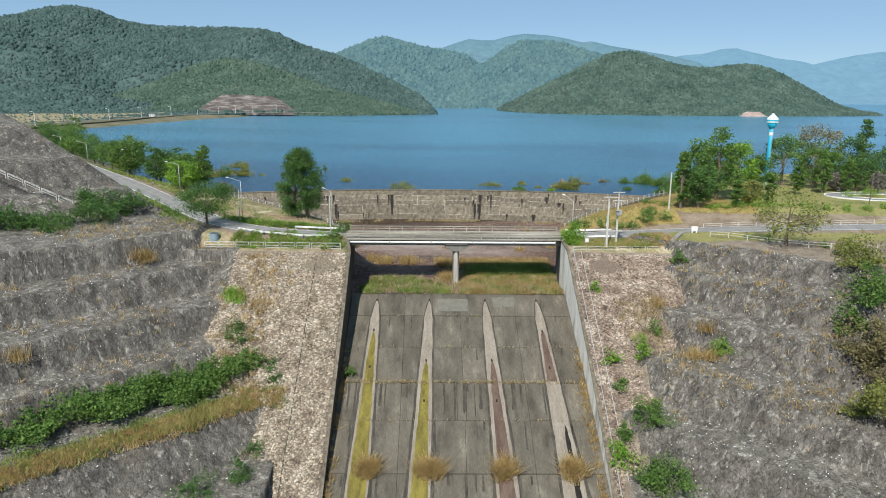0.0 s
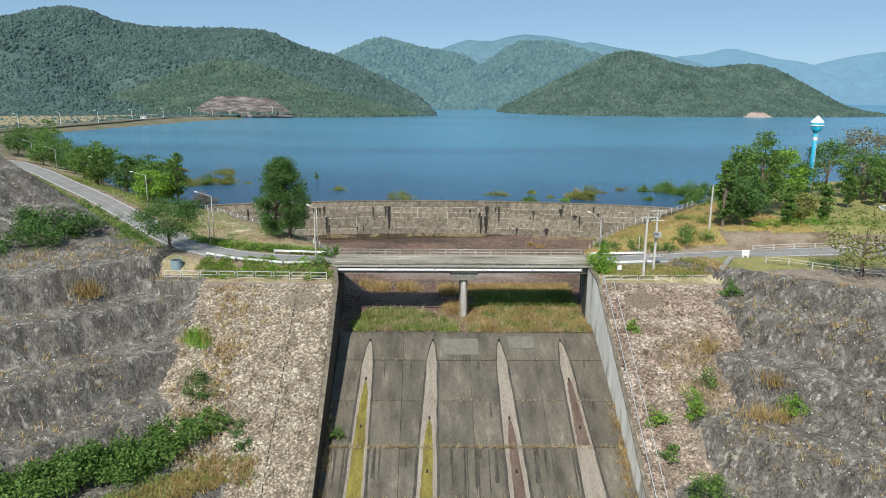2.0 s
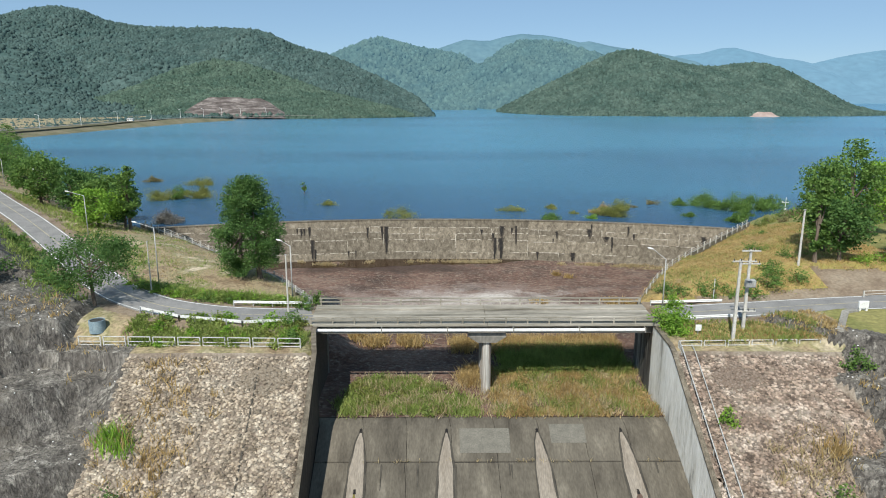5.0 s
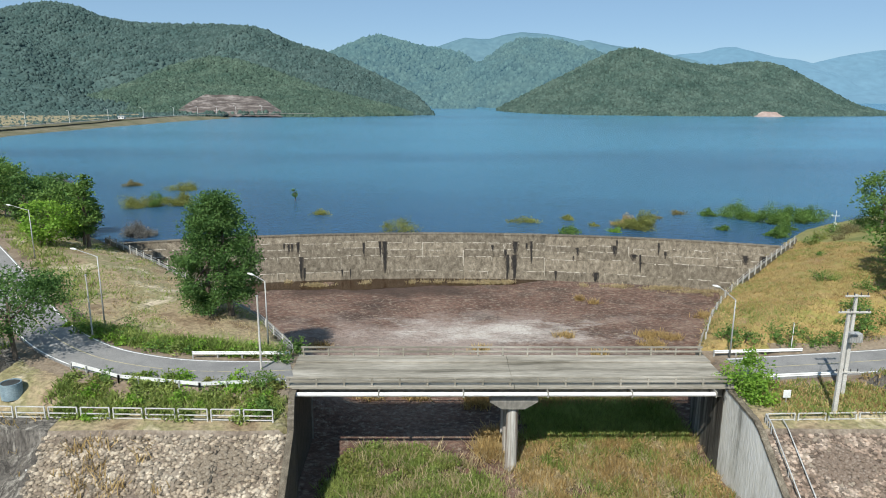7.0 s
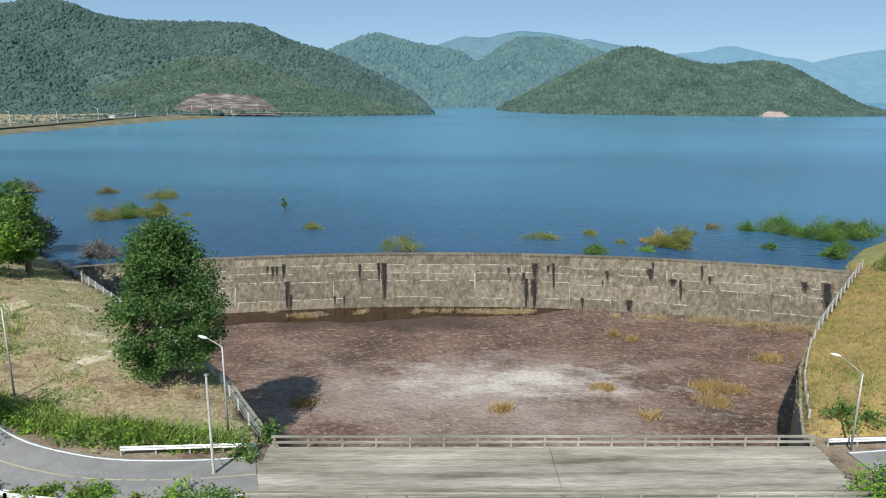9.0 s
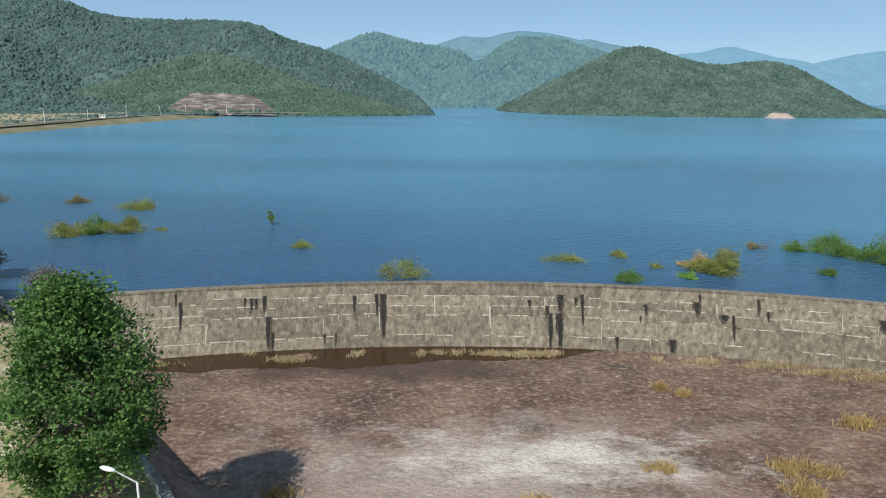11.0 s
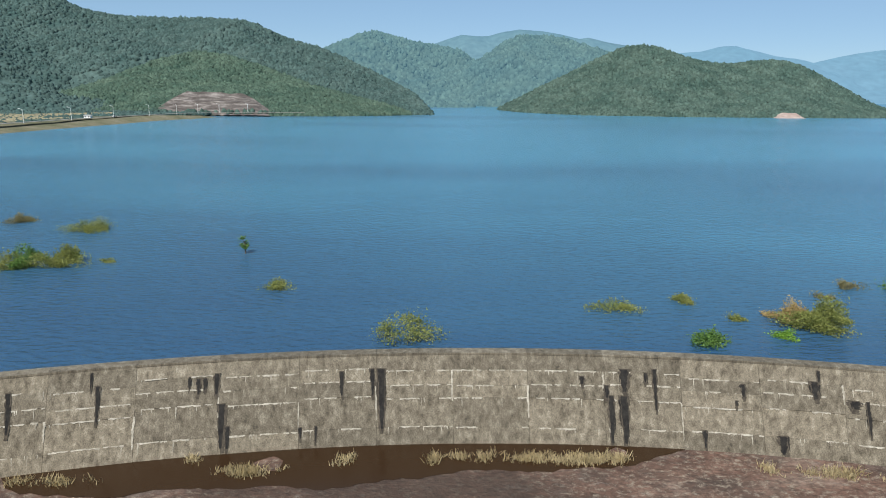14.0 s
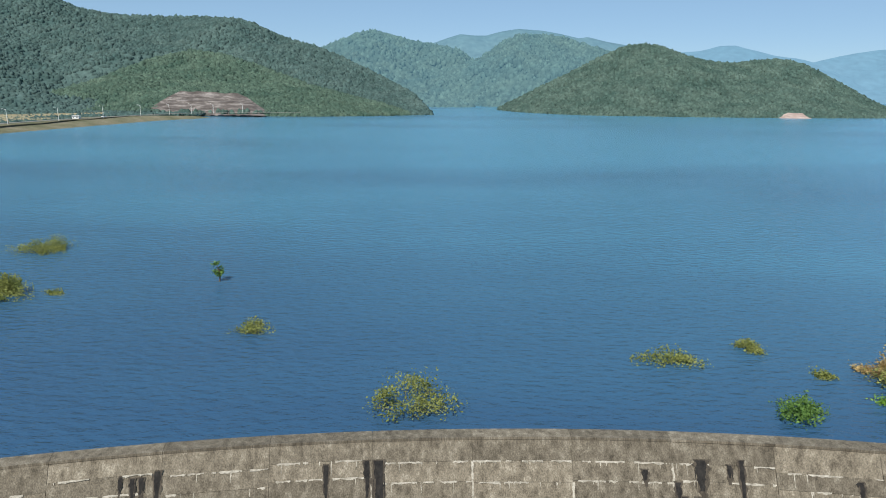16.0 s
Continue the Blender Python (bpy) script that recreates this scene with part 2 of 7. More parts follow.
def forebay_material():
    """Dried silt: red-brown, crusted dark in patches, whitish where it dried last."""
    m = material("forebay", ((0.062, 0.037, 0.028), (0.110, 0.063, 0.046), (0.15, 0.089, 0.065), (0.19, 0.127, 0.097)), 0.12, 0.95, 0.8, 18, stretch=(0.85, 1.1, 1), detail=10, mid=(0.34, 0.66), grain=0.9)
    nt = m.node_tree
    n, l = nt.nodes, nt.links
    b = n["Principled BSDF"]
    col = b.inputs["Base Color"].links[0].from_socket
    tc = n.new("ShaderNodeTexCoord")

    def noise(scale, sx, detail, rough, turn=0.0):
        mp = n.new("ShaderNodeMapping")
        mp.inputs["Scale"].default_value = (sx, 1.0, 1.0)
        mp.inputs["Rotation"].default_value = (0, 0, turn)
        l.new(tc.outputs["Object"], mp.inputs["Vector"])
        t = n.new("ShaderNodeTexNoise")
        t.inputs["Scale"].default_value, t.inputs["Detail"].default_value, t.inputs["Roughness"].default_value = scale, detail, rough
        l.new(mp.outputs["Vector"], t.inputs["Vector"])
        return t.outputs["Fac"]

    def tint(col, fac, lo, hi, color, amount):
        r = n.new("ShaderNodeMapRange")
        r.inputs["From Min"].default_value, r.inputs["From Max"].default_value, r.inputs["To Max"].default_value = lo, hi, amount
        l.new(fac, r.inputs["Value"])
        mx = n.new("ShaderNodeMix")
        mx.data_type = "RGBA"
        l.new(r.outputs["Result"], mx.inputs["Factor"])
        l.new(col, mx.inputs["A"])
        mx.inputs["B"].default_value = (*color, 1)
        return mx.outputs["Result"]

    def patch(cx, cy, rx, ry, fac, gain):
        """A ragged oval patch, strongest at its middle."""
        mp = n.new("ShaderNodeMapping")
        mp.inputs["Location"].default_value = (-cx / rx, -cy / ry, 0.0)
        mp.inputs["Scale"].default_value = (1 / rx, 1 / ry, 0.0)
        l.new(tc.outputs["Object"], mp.inputs["Vector"])
        gr = n.new("ShaderNodeTexGradient")
        gr.gradient_type = "SPHERICAL"
        l.new(mp.outputs["Vector"], gr.inputs["Vector"])
        ad = n.new("ShaderNodeMath")
        ad.operation = "MULTIPLY_ADD"
        ad.inputs[1].default_value = gain
        l.new(gr.outputs["Fac"], ad.inputs[0])
        l.new(fac, ad.inputs[2])
        return ad.outputs[0]
    crust = noise(0.16, 0.7, 10, 0.72, 0.1)
    col = tint(col, crust, 0.50, 0.64, (0.062, 0.045, 0.036), 0.8)
    col = tint(col, noise(1.7, 0.8, 9, 0.8), 0.51, 0.62, (0.31, 0.255, 0.195), 0.8)
    col = tint(col, patch(-2, 146, 34, 17, noise(0.16, 0.7, 12, 0.76, -0.1), 0.36), 0.56, 0.84, (0.31, 0.25, 0.215), 0.9)
    col = tint(col, patch(4, 150, 27, 8, noise(0.34, 0.6, 12, 0.8, -0.15), 0.30), 0.60, 0.80, (0.50, 0.455, 0.405), 0.9)
    col = tint(col, patch(-12, 171, 34, 9, noise(0.2, 0.6, 8, 0.65), 0.5), 0.66, 0.9, (0.045, 0.030, 0.023), 0.8)
    cells = n.new("ShaderNodeTexVoronoi")
    cells.feature = "DISTANCE_TO_EDGE"
    cells.inputs["Scale"].default_value = 1.3
    l.new(tc.outputs["Object"], cells.inputs["Vector"])
    col = tint(col, cells.outputs["Distance"], 0.05, 0.0, (0.06, 0.042, 0.034), 0.45)
    l.new(col, b.inputs["Base Color"])
    return m


M["forebay"] = forebay_material()


def water_material(name, deep, ripple, strength):
    m = bpy.data.materials.new(name)
    m.use_nodes = True
    n, l = m.node_tree.nodes, m.node_tree.links
    b = n["Principled BSDF"]
    b.inputs["Roughness"].default_value, b.inputs["IOR"].default_value = 0.2, 1.33
    tc = n.new("ShaderNodeTexCoord")
    big = n.new("ShaderNodeTexNoise")
    big.inputs["Scale"].default_value, big.inputs["Detail"].default_value = 0.006, 4
    mp = n.new("ShaderNodeMapping")
    mp.inputs["Scale"].default_value = (0.35, 1.0, 1.0)
    l.new(tc.outputs["Object"], mp.inputs["Vector"])
    l.new(mp.outputs["Vector"], big.inputs["Vector"])
    rp = n.new("ShaderNodeValToRGB")
    rp.color_ramp.elements[0].position, rp.color_ramp.elements[1].position = 0.35, 0.7
    rp.color_ramp.elements[0].color = (*deep[0], 1)
    rp.color_ramp.elements[1].color = (*deep[1], 1)
    # darker and bluer towards the weir; paler far out, sky reflection put into colour
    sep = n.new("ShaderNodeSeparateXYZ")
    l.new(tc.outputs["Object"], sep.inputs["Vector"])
    far_sheen = n.new("ShaderNodeMapRange")
    far_sheen.inputs["From Min"].default_value, far_sheen.inputs["From Max"].default_value = 170, 430
    far_sheen.inputs["To Min"].default_value, far_sheen.inputs["To Max"].default_value = -0.16, 0.20
    l.new(sep.outputs["Y"], far_sheen.inputs["Value"])
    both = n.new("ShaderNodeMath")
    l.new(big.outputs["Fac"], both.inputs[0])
    l.new(far_sheen.outputs["Result"], both.inputs[1])
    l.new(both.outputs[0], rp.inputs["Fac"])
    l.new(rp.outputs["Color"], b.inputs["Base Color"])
    rip = n.new("ShaderNodeTexNoise")
    rip.inputs["Scale"].default_value, rip.inputs["Detail"].default_value = ripple, 4
    mp2 = n.new("ShaderNodeMapping")
    mp2.inputs["Scale"].default_value = (0.45, 1.0, 1.0)
    mp2.inputs["Rotation"].default_value = (0, 0, 0.25)
    l.new(tc.outputs["Object"], mp2.inputs["Vector"])
    l.new(mp2.outputs["Vector"], rip.inputs["Vector"])
    bp = n.new("ShaderNodeBump")
    bp.inputs["Strength"].default_value, bp.inputs["Distance"].default_value = strength, 0.4
    l.new(rip.outputs["Fac"], bp.inputs["Height"])
    l.new(bp.outputs["Normal"], b.inputs["Normal"])
    return m


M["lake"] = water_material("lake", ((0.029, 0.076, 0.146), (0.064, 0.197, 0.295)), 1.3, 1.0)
M["puddle"] = water_material("puddle", ((0.035, 0.018, 0.008), (0.06, 0.03, 0.012)), 1.0, 0.02)


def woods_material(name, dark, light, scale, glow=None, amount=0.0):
    """Far woods. On the farthest ridges, plain backdrops, the emission imitates blue air haze."""
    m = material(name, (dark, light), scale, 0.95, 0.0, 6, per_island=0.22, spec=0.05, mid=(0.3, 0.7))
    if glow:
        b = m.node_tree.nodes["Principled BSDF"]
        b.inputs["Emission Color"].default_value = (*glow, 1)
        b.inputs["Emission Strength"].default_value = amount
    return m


# nearer woods: a little blue of distance haze is mixed into the greens
M["woods_near"] = woods_material("woods_near", (0.041, 0.072, 0.060), (0.088, 0.126, 0.103), 0.03)
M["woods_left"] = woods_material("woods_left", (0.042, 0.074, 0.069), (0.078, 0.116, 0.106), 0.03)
M["woods_spur"] = woods_material("woods_spur", (0.042, 0.074, 0.056), (0.090, 0.128, 0.094), 0.03)
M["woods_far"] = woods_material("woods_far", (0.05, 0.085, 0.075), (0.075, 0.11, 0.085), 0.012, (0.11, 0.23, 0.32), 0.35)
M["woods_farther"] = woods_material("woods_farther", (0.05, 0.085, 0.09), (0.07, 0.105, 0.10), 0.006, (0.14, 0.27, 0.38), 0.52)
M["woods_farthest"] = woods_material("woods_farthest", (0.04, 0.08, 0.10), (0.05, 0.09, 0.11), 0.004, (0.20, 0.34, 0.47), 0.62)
M["quarry"] = material("quarry", ((0.062, 0.052, 0.047), (0.115, 0.098, 0.090), (0.25, 0.222, 0.205)), 0.16, 0.95, 0.6, 6, stretch=(0.35, 0.35, 2.2), grain=0.8)
M["pink_rock"] = material("pink_rock", ((0.30, 0.22, 0.19), (0.42, 0.34, 0.30)), 0.1, 0.95, 0.4, 6)

# ---- mesh helpers ----
rng = np.random.default_rng(7)


def mesh_arrays(name, verts, faces, mats, index=None, smooth=False):
    """A mesh from arrays: verts (n, 3), faces (m, 3 or 4)."""
    verts, faces = np.asarray(verts, np.float32), np.asarray(faces, np.int32)
    me = bpy.data.meshes.new(name)
    k = faces.shape[1]
    me.vertices.add(len(verts))
    me.vertices.foreach_set("co", verts.ravel())
    me.loops.add(faces.size)
    me.loops.foreach_set("vertex_index", faces.ravel())
    me.polygons.add(len(faces))
    me.polygons.foreach_set("loop_start", np.arange(0, faces.size, k, dtype=np.int32))
    me.polygons.foreach_set("loop_total", np.full(len(faces), k, np.int32))
    for m in (mats if isinstance(mats, (list, tuple)) else [mats]):
        me.materials.append(m)
    if index is not None:
        me.polygons.foreach_set("material_index", np.asarray(index, np.int32))
    if smooth:
        me.polygons.foreach_set("use_smooth", np.ones(len(faces), bool))
    me.update(calc_edges=True)
    me.validate()
    return me


def part(name, bm, mat, parent=None, label="", smooth=False):
    """Links a bmesh (or a ready mesh) as one object under a thing or a part."""
    if isinstance(bm, bpy.types.Mesh):
        me = bm
    else:
        me = bpy.data.meshes.new(name)
        bm.normal_update()
        bm.to_mesh(me)
        bm.free()
        me.materials.append(mat)
        if smooth:
            me.polygons.foreach_set("use_smooth", [True] * len(me.polygons))
    ob = new(name, me)
    if parent:
        ob.parent = parent
    if label:
        ob["label"] = label
    return ob


def thing(name, label, category, at=(0, 0, 0), rz=0.0, group="", kind=""):
    ob = new(name)
    ob.empty_display_size = 0.3
    ob.matrix_world = pose(*at, 0, 0, rz)
    return tagged(ob, label, category, group, kind)


def box(bm, x0, x1, y0, y1, z0, z1, bevel=0.0):
    r = bmesh.ops.create_cube(bm, size=1.0, matrix=Matrix.LocRotScale(((x0 + x1) / 2, (y0 + y1) / 2, (z0 + z1) / 2), None, (x1 - x0, y1 - y0, z1 - z0)))
    if bevel:
        bmesh.ops.bevel(bm, geom=list({e for v in r["verts"] for e in v.link_edges}), offset=bevel, segments=1, affect="EDGES")
    return bm


def tube(bm, a, b, r0, r1=None, n=8):
    a, b = Vector(a), Vector(b)
    q = (b - a).to_track_quat("Z", "Y")
    m = Matrix.LocRotScale((a + b) / 2, q, None)
    bmesh.ops.create_cone(bm, cap_ends=True, segments=n, radius1=r0, radius2=r0 if r1 is None else r1, depth=(b - a).length, matrix=m)
    return bm


def bar(bm, a, b, w, h):
    """A square bar from a to b."""
    a, b = Vector(a), Vector(b)
    q = (b - a).to_track_quat("Y", "Z")
    bmesh.ops.create_cube(bm, size=1.0, matrix=Matrix.LocRotScale((a + b) / 2, q, (w, (b - a).length, h)))
    return bm


def hexa(bm, bottom, top):
    """A solid between two quads with the same order of corners."""
    v = [bm.verts.new(p) for p in (*bottom, *top)]
    for f in ((3, 2, 1, 0), (4, 5, 6, 7), (0, 1, 5, 4), (1, 2, 6, 5), (2, 3, 7, 6), (3, 0, 4, 7)):
        bm.faces.new([v[i] for i in f])
    return bm


def B():
    return bmesh.new()


# ---- the lie of the land ----
WATER = -1.7
ROAD = np.array([(150, 116.5, 2.6), (80, 117.0, 2.2), (56, 117.6, 1.6), (44, 118.2, 0.9), (36, 117.6, 0.6), (24, 116.6, 0.3), (-16.8, 115.6, 0.30), (-24.2, 114.3, 0.90), (-31.5, 115.0, 1.25), (-37.9, 118.2, 1.40), (-45.2, 125.1, 1.60), (-56.4, 138.6, 2.10), (-65.7, 149.2, 2.80), (-76.1, 160.7, 3.60), (-90.2, 175.4, 4.50), (-103.9, 190.7, 5.10), (-126.2, 215.5, 5.20), (-166.7, 247.8, 4.60), (-240, 330, 3.6), (-290, 470, 3.2)], float)
DAM = np.array([(-170, 252), (-240, 330), (-285, 420), (-293, 500), (-291, 580), (-287, 665), (-276, 750), (-264, 820), (-245, 852), (-205, 872), (-150, 888)], float)
SHORE_L = np.array([(-30, 150), (-60, 174), (-76, 190), (-104, 222), (-150, 285), (-215, 370), (-272, 440), (-279, 500)], float)
SHORE_R = np.array([(38, 150), (57, 173), (63, 182), (71, 191), (80, 198), (95, 204), (140, 222), (260, 290), (700, 480), (1600, 900), (3000, 1400)], float)
ROCK_L = np.array([(40, -30), (60, -28), (64, -27.6), (68.5, -23.2), (75.5, -22.2), (79.8, -17.4), (88.0, -16.4), (90.6, -12.0), (94.2, -11.3), (96.6, -7.2), (101.6, -6.5), (103.8, -2.6), (108.0, -2.0), (110.2, 2.2), (127, 3.0), (133, 7.2), (136, 7.7), (141, 13), (144, 13.6), (150, 19), (190, 26), (400, 30)], float)
ROCK_R = np.array([(30, -30), (66, -29), (69.0, -23.8), (73.7, -23.1), (77.4, -18.0), (82.4, -17.2), (86.0, -12.6), (91.4, -11.9), (94.6, -7.5), (98.8, -6.9), (101.6, -2.6), (104.2, -2.0), (106.4, 1.2), (112, 1.6), (400, 3)], float)


def seg_distance(x, y, line, signed=False):
    """Distance to a polyline, and the interpolated third column; signed: plus to the right of its run."""
    best = np.full(x.shape, 1e9)
    sign = np.ones(x.shape)
    val = np.zeros(x.shape)
    for i in range(len(line) - 1):
        ax, ay = line[i][:2]
        dx, dy = line[i + 1][0] - ax, line[i + 1][1] - ay
        t = np.clip(((x - ax) * dx + (y - ay) * dy) / (dx * dx + dy * dy), 0, 1)
        d = np.hypot(x - ax - t * dx, y - ay - t * dy)
        near = d < best
        best = np.where(near, d, best)
        sign = np.where(near, np.sign(-(dx * (y - ay) - dy * (x - ax))), sign)
        if line.shape[1] > 2:
            val = np.where(near, line[i][2] + t * (line[i + 1][2] - line[i][2]), val)
    return (best * sign if signed else best), val


def lumps(x, y, scale, seed=0.0):
    """Cheap smooth noise, about -1 to 1."""
    a, b = x / scale + seed * 3.1, y / scale - seed * 1.7
    return (np.sin(a * 1.7 + 1.3 * np.sin(b * 1.1 + 0.4)) + np.sin(b * 2.1 - 1.1 * np.sin(a * 0.9)) + 0.6 * np.sin(a * 3.9 + b * 3.1) + 0.5 * np.sin(b * 5.3 - a * 4.1)) / 3.1


def left_edge(y):
    return np.interp(y, (40, 106, 111.5, 119, 125.5, 131.7, 136, 154.8, 166, 180), (-15.5, -15.5, -16.5, -16.6, -20.6, -24.2, -27.5, -44.3, -54.2, -67))


def right_edge(y):
    return np.interp(y, (60, 86, 98, 107, 116, 122, 131, 138.7, 146.8, 155.9, 168, 180), (22.7, 22.4, 21.95, 21.6, 21.6, 22.5, 26.9, 31.6, 37.6, 44.9, 54.7, 64.5))


ARC_X, ARC_Y, ARC_R = -3.0, 14.5, 169.0          # the weir's crest is an arc


def weir_y(x, r=ARC_R):
    return ARC_Y + np.sqrt(np.maximum(r * r - (x - ARC_X) ** 2, 0))


def rubble_z(y):
    return np.where(y > 106.6, -0.6 + np.clip((y - 106.6) / 5, 0, 1) * 0.5, np.maximum(-0.9 - 0.74 * (106.6 - y), -36))


CREST_Y, CREST_Z = 107.6, -8.2


def chute_z(y):
    """The chute's floor: a rounded crest, then an even slope."""
    s = np.clip(CREST_Y - y, 0, None)
    return np.maximum(CREST_Z - np.where(s < 2.4, 0.1146 * s * s, 0.66 + 0.55 * (s - 2.4)), -44)


def forebay_z(y):
    return CREST_Z + 0.04 + (np.clip(y, 113, 178.5) - 113) / 65.5 * 0.05


def land(x, y):
    """Height and kind of the ground: 0 dry grass, 1 lawn, 2 mound grass, 3 soil, 4 rock, 5 rubble."""
    z = rubble_z(y)
    kind = np.where(y < 106.6, 5, 0)
    d_road, road_z = seg_distance(x, y, ROAD)
    left = x < 3
    # left: along the road, down to the lake
    dl = -seg_distance(x, y, SHORE_L, True)[0]
    south = seg_distance(x, y, ROAD, True)[0] < 0
    zt = np.minimum(road_z - 0.12, 0.1 + 0.17 * np.clip(left_edge(y) - x, 0, 60) + 0.5 * np.clip(118.5 - y, 0, 4))
    up = np.clip((y - 108.8) / 4.0, 0, 1)
    zl = np.where(y > 108.8, z + (zt - z) * up * up * (3 - 2 * up), z)
    # fading of the rubble towards the rock
    zr = z - 0.5 * np.clip(-34 - x, 0, 60) - 0.45 * np.clip(x - 38, 0, 60)
    z = np.where(left, zl, z)
    z = np.where(y < 106.6, zr, z)
    vl = 0.75 * x + 0.66 * y
    ul = -0.66 * x + 0.75 * y + 0.8 * lumps(x, y, 14, 1) + 0.3 * lumps(x, y, 4, 2) + 0.26 * lumps(vl, vl * 0.3, 1.5, 21) + 0.12 * lumps(vl, vl * 0.2, 0.6, 22)
    rl = np.interp(ul, ROCK_L[:, 0], ROCK_L[:, 1]) + 0.18 * lumps(x, y, 2.6, 3) + 0.08 * lumps(x, y, 0.9, 13)
    cap = road_z + np.clip(d_road - 5.0, 0, None) * 0.85
    rl = np.minimum(rl, np.where(y > 108, cap, 99))
    rl = np.where((y > 105) & (x > -46), np.minimum(rl, -0.6 + np.clip(-41.2 - x, 0, None) * 2.2), rl)
    is_l = left & (rl > z) & (x < -22) & south & (y < 185)
    z = np.where(is_l, rl, z)
    # right: rock, lawn and mound
    vr = 0.728 * x - 0.686 * y
    ur = 0.686 * x + 0.728 * y + 0.8 * lumps(x, y, 13, 4) + 0.3 * lumps(x, y, 4, 5) + 0.26 * lumps(vr, vr * 0.3, 1.5, 23) + 0.12 * lumps(vr, vr * 0.2, 0.6, 24)
    rr = np.interp(ur, ROCK_R[:, 0], ROCK_R[:, 1]) + 0.18 * lumps(x, y, 2.6, 6) + 0.08 * lumps(x, y, 0.9, 16)
    rr = np.minimum(rr, np.where(y > 108, road_z + np.clip(d_road - 3.4, 0, None) * 0.9, 99))
    is_r = (~left) & (rr > z) & (x > 24) & (y < 119)
    z = np.where(is_r, rr, z)
    flat_r = (~left) & (y > 108)
    zb = np.where(d_road < 3.4, road_z - 0.12, np.where(y < 117.5, np.maximum(z, road_z * 0.9 - 0.3), 0))
    z = np.where(flat_r, zb, z)
    dw = np.clip(x - right_edge(y), 0, None) * 0.78
    mound = np.minimum(np.minimum(0.30 * dw, 0.42 * np.clip(y - 121.2, 0, None)), 3.0 + 0.01 * np.clip(x - 50, 0, 60)) + np.clip(road_z, 0, 3) * np.clip(1 - (y - 121) / 12, 0, 1)
    dr, _ = seg_distance(x, y, SHORE_R, True)
    mound = np.minimum(mound, WATER + 0.3 + 0.35 * np.clip(dr, -20, 30))
    z = np.where((~left) & (y > 121), mound, z)
    kind = np.where(is_l, 4, kind)
    kind = np.where(left & (x < -34.5) & (x > -46) & (y < 108.6) & (y > 100), 4, kind)
    kind = np.where(is_r & (ur < 107.6), 4, kind)
    kind = np.where((~left) & (kind != 4) & (y > 106.6) & (x > 40), 1, kind)
    kind = np.where((~left) & (y > 121) & (x < 62), 2, kind)
    kind = np.where((~left) & (y > 121.3) & (mound < 2.9) & (x > 46) & (y < 131), 3, kind)
    kind = np.where((d_road < 4.2) & (y > 111), 3, kind)
    # shores and lake
    on_l = left & (y > 150) & (x < left_edge(y) + 3)
    z = np.where(on_l, np.minimum(z, WATER + 0.25 + 0.33 * np.clip(dl, -12, 40)), z)
    lake = (y > 150) & np.where(left, dl < 0, dr < 0) & (y > weir_y(np.clip(x, -64, 66)) - 2)
    z = np.where(lake, np.minimum(z, WATER - 0.2 - 0.12 * np.clip(np.where(left, -dl, -dr), 0, 40)), z)
    dd, _ = seg_distance(x, y, DAM)
    z = np.maximum(z, np.where((y > 240) & left, 3.0 - np.clip(dd - 5, 0, None) / 2.6, -99))
    kind = np.where((y > 240) & left & (dd < 40), 6, kind)
    far = np.hypot(x, y) > 900
    z = np.where(far & ~lake, np.minimum(z, 1.0), z)
    z = z + np.where(np.isin(kind, (0, 1, 2)) & ~lake, 0.10 * lumps(x, y, 5, 8) + 0.05 * lumps(x, y, 1.7, 9), 0)
    z = np.where(d_road < 3.0, np.minimum(z, road_z - 0.1), z)
    void = (x > left_edge(y)) & (x < right_edge(y)) & (y < weir_y(x) - 1)
    return z, kind, void


def ground_at(x, y):
    z, _, _ = land(np.array([float(x)]), np.array([float(y)]))
    return float(z[0])


def stretch_lines(lo, hi, step, far_lo, far_hi, grow=1.22):
    core = list(np.arange(lo, hi + 1e-6, step))
    s, a = step, [lo]
    while a[-1] > far_lo:
        s *= grow
        a.append(a[-1] - s)
    s, b = step, [hi]
    while b[-1] < far_hi:
        s *= grow
        b.append(b[-1] + s)
    return np.array(a[:0:-1] + core + b[1:])


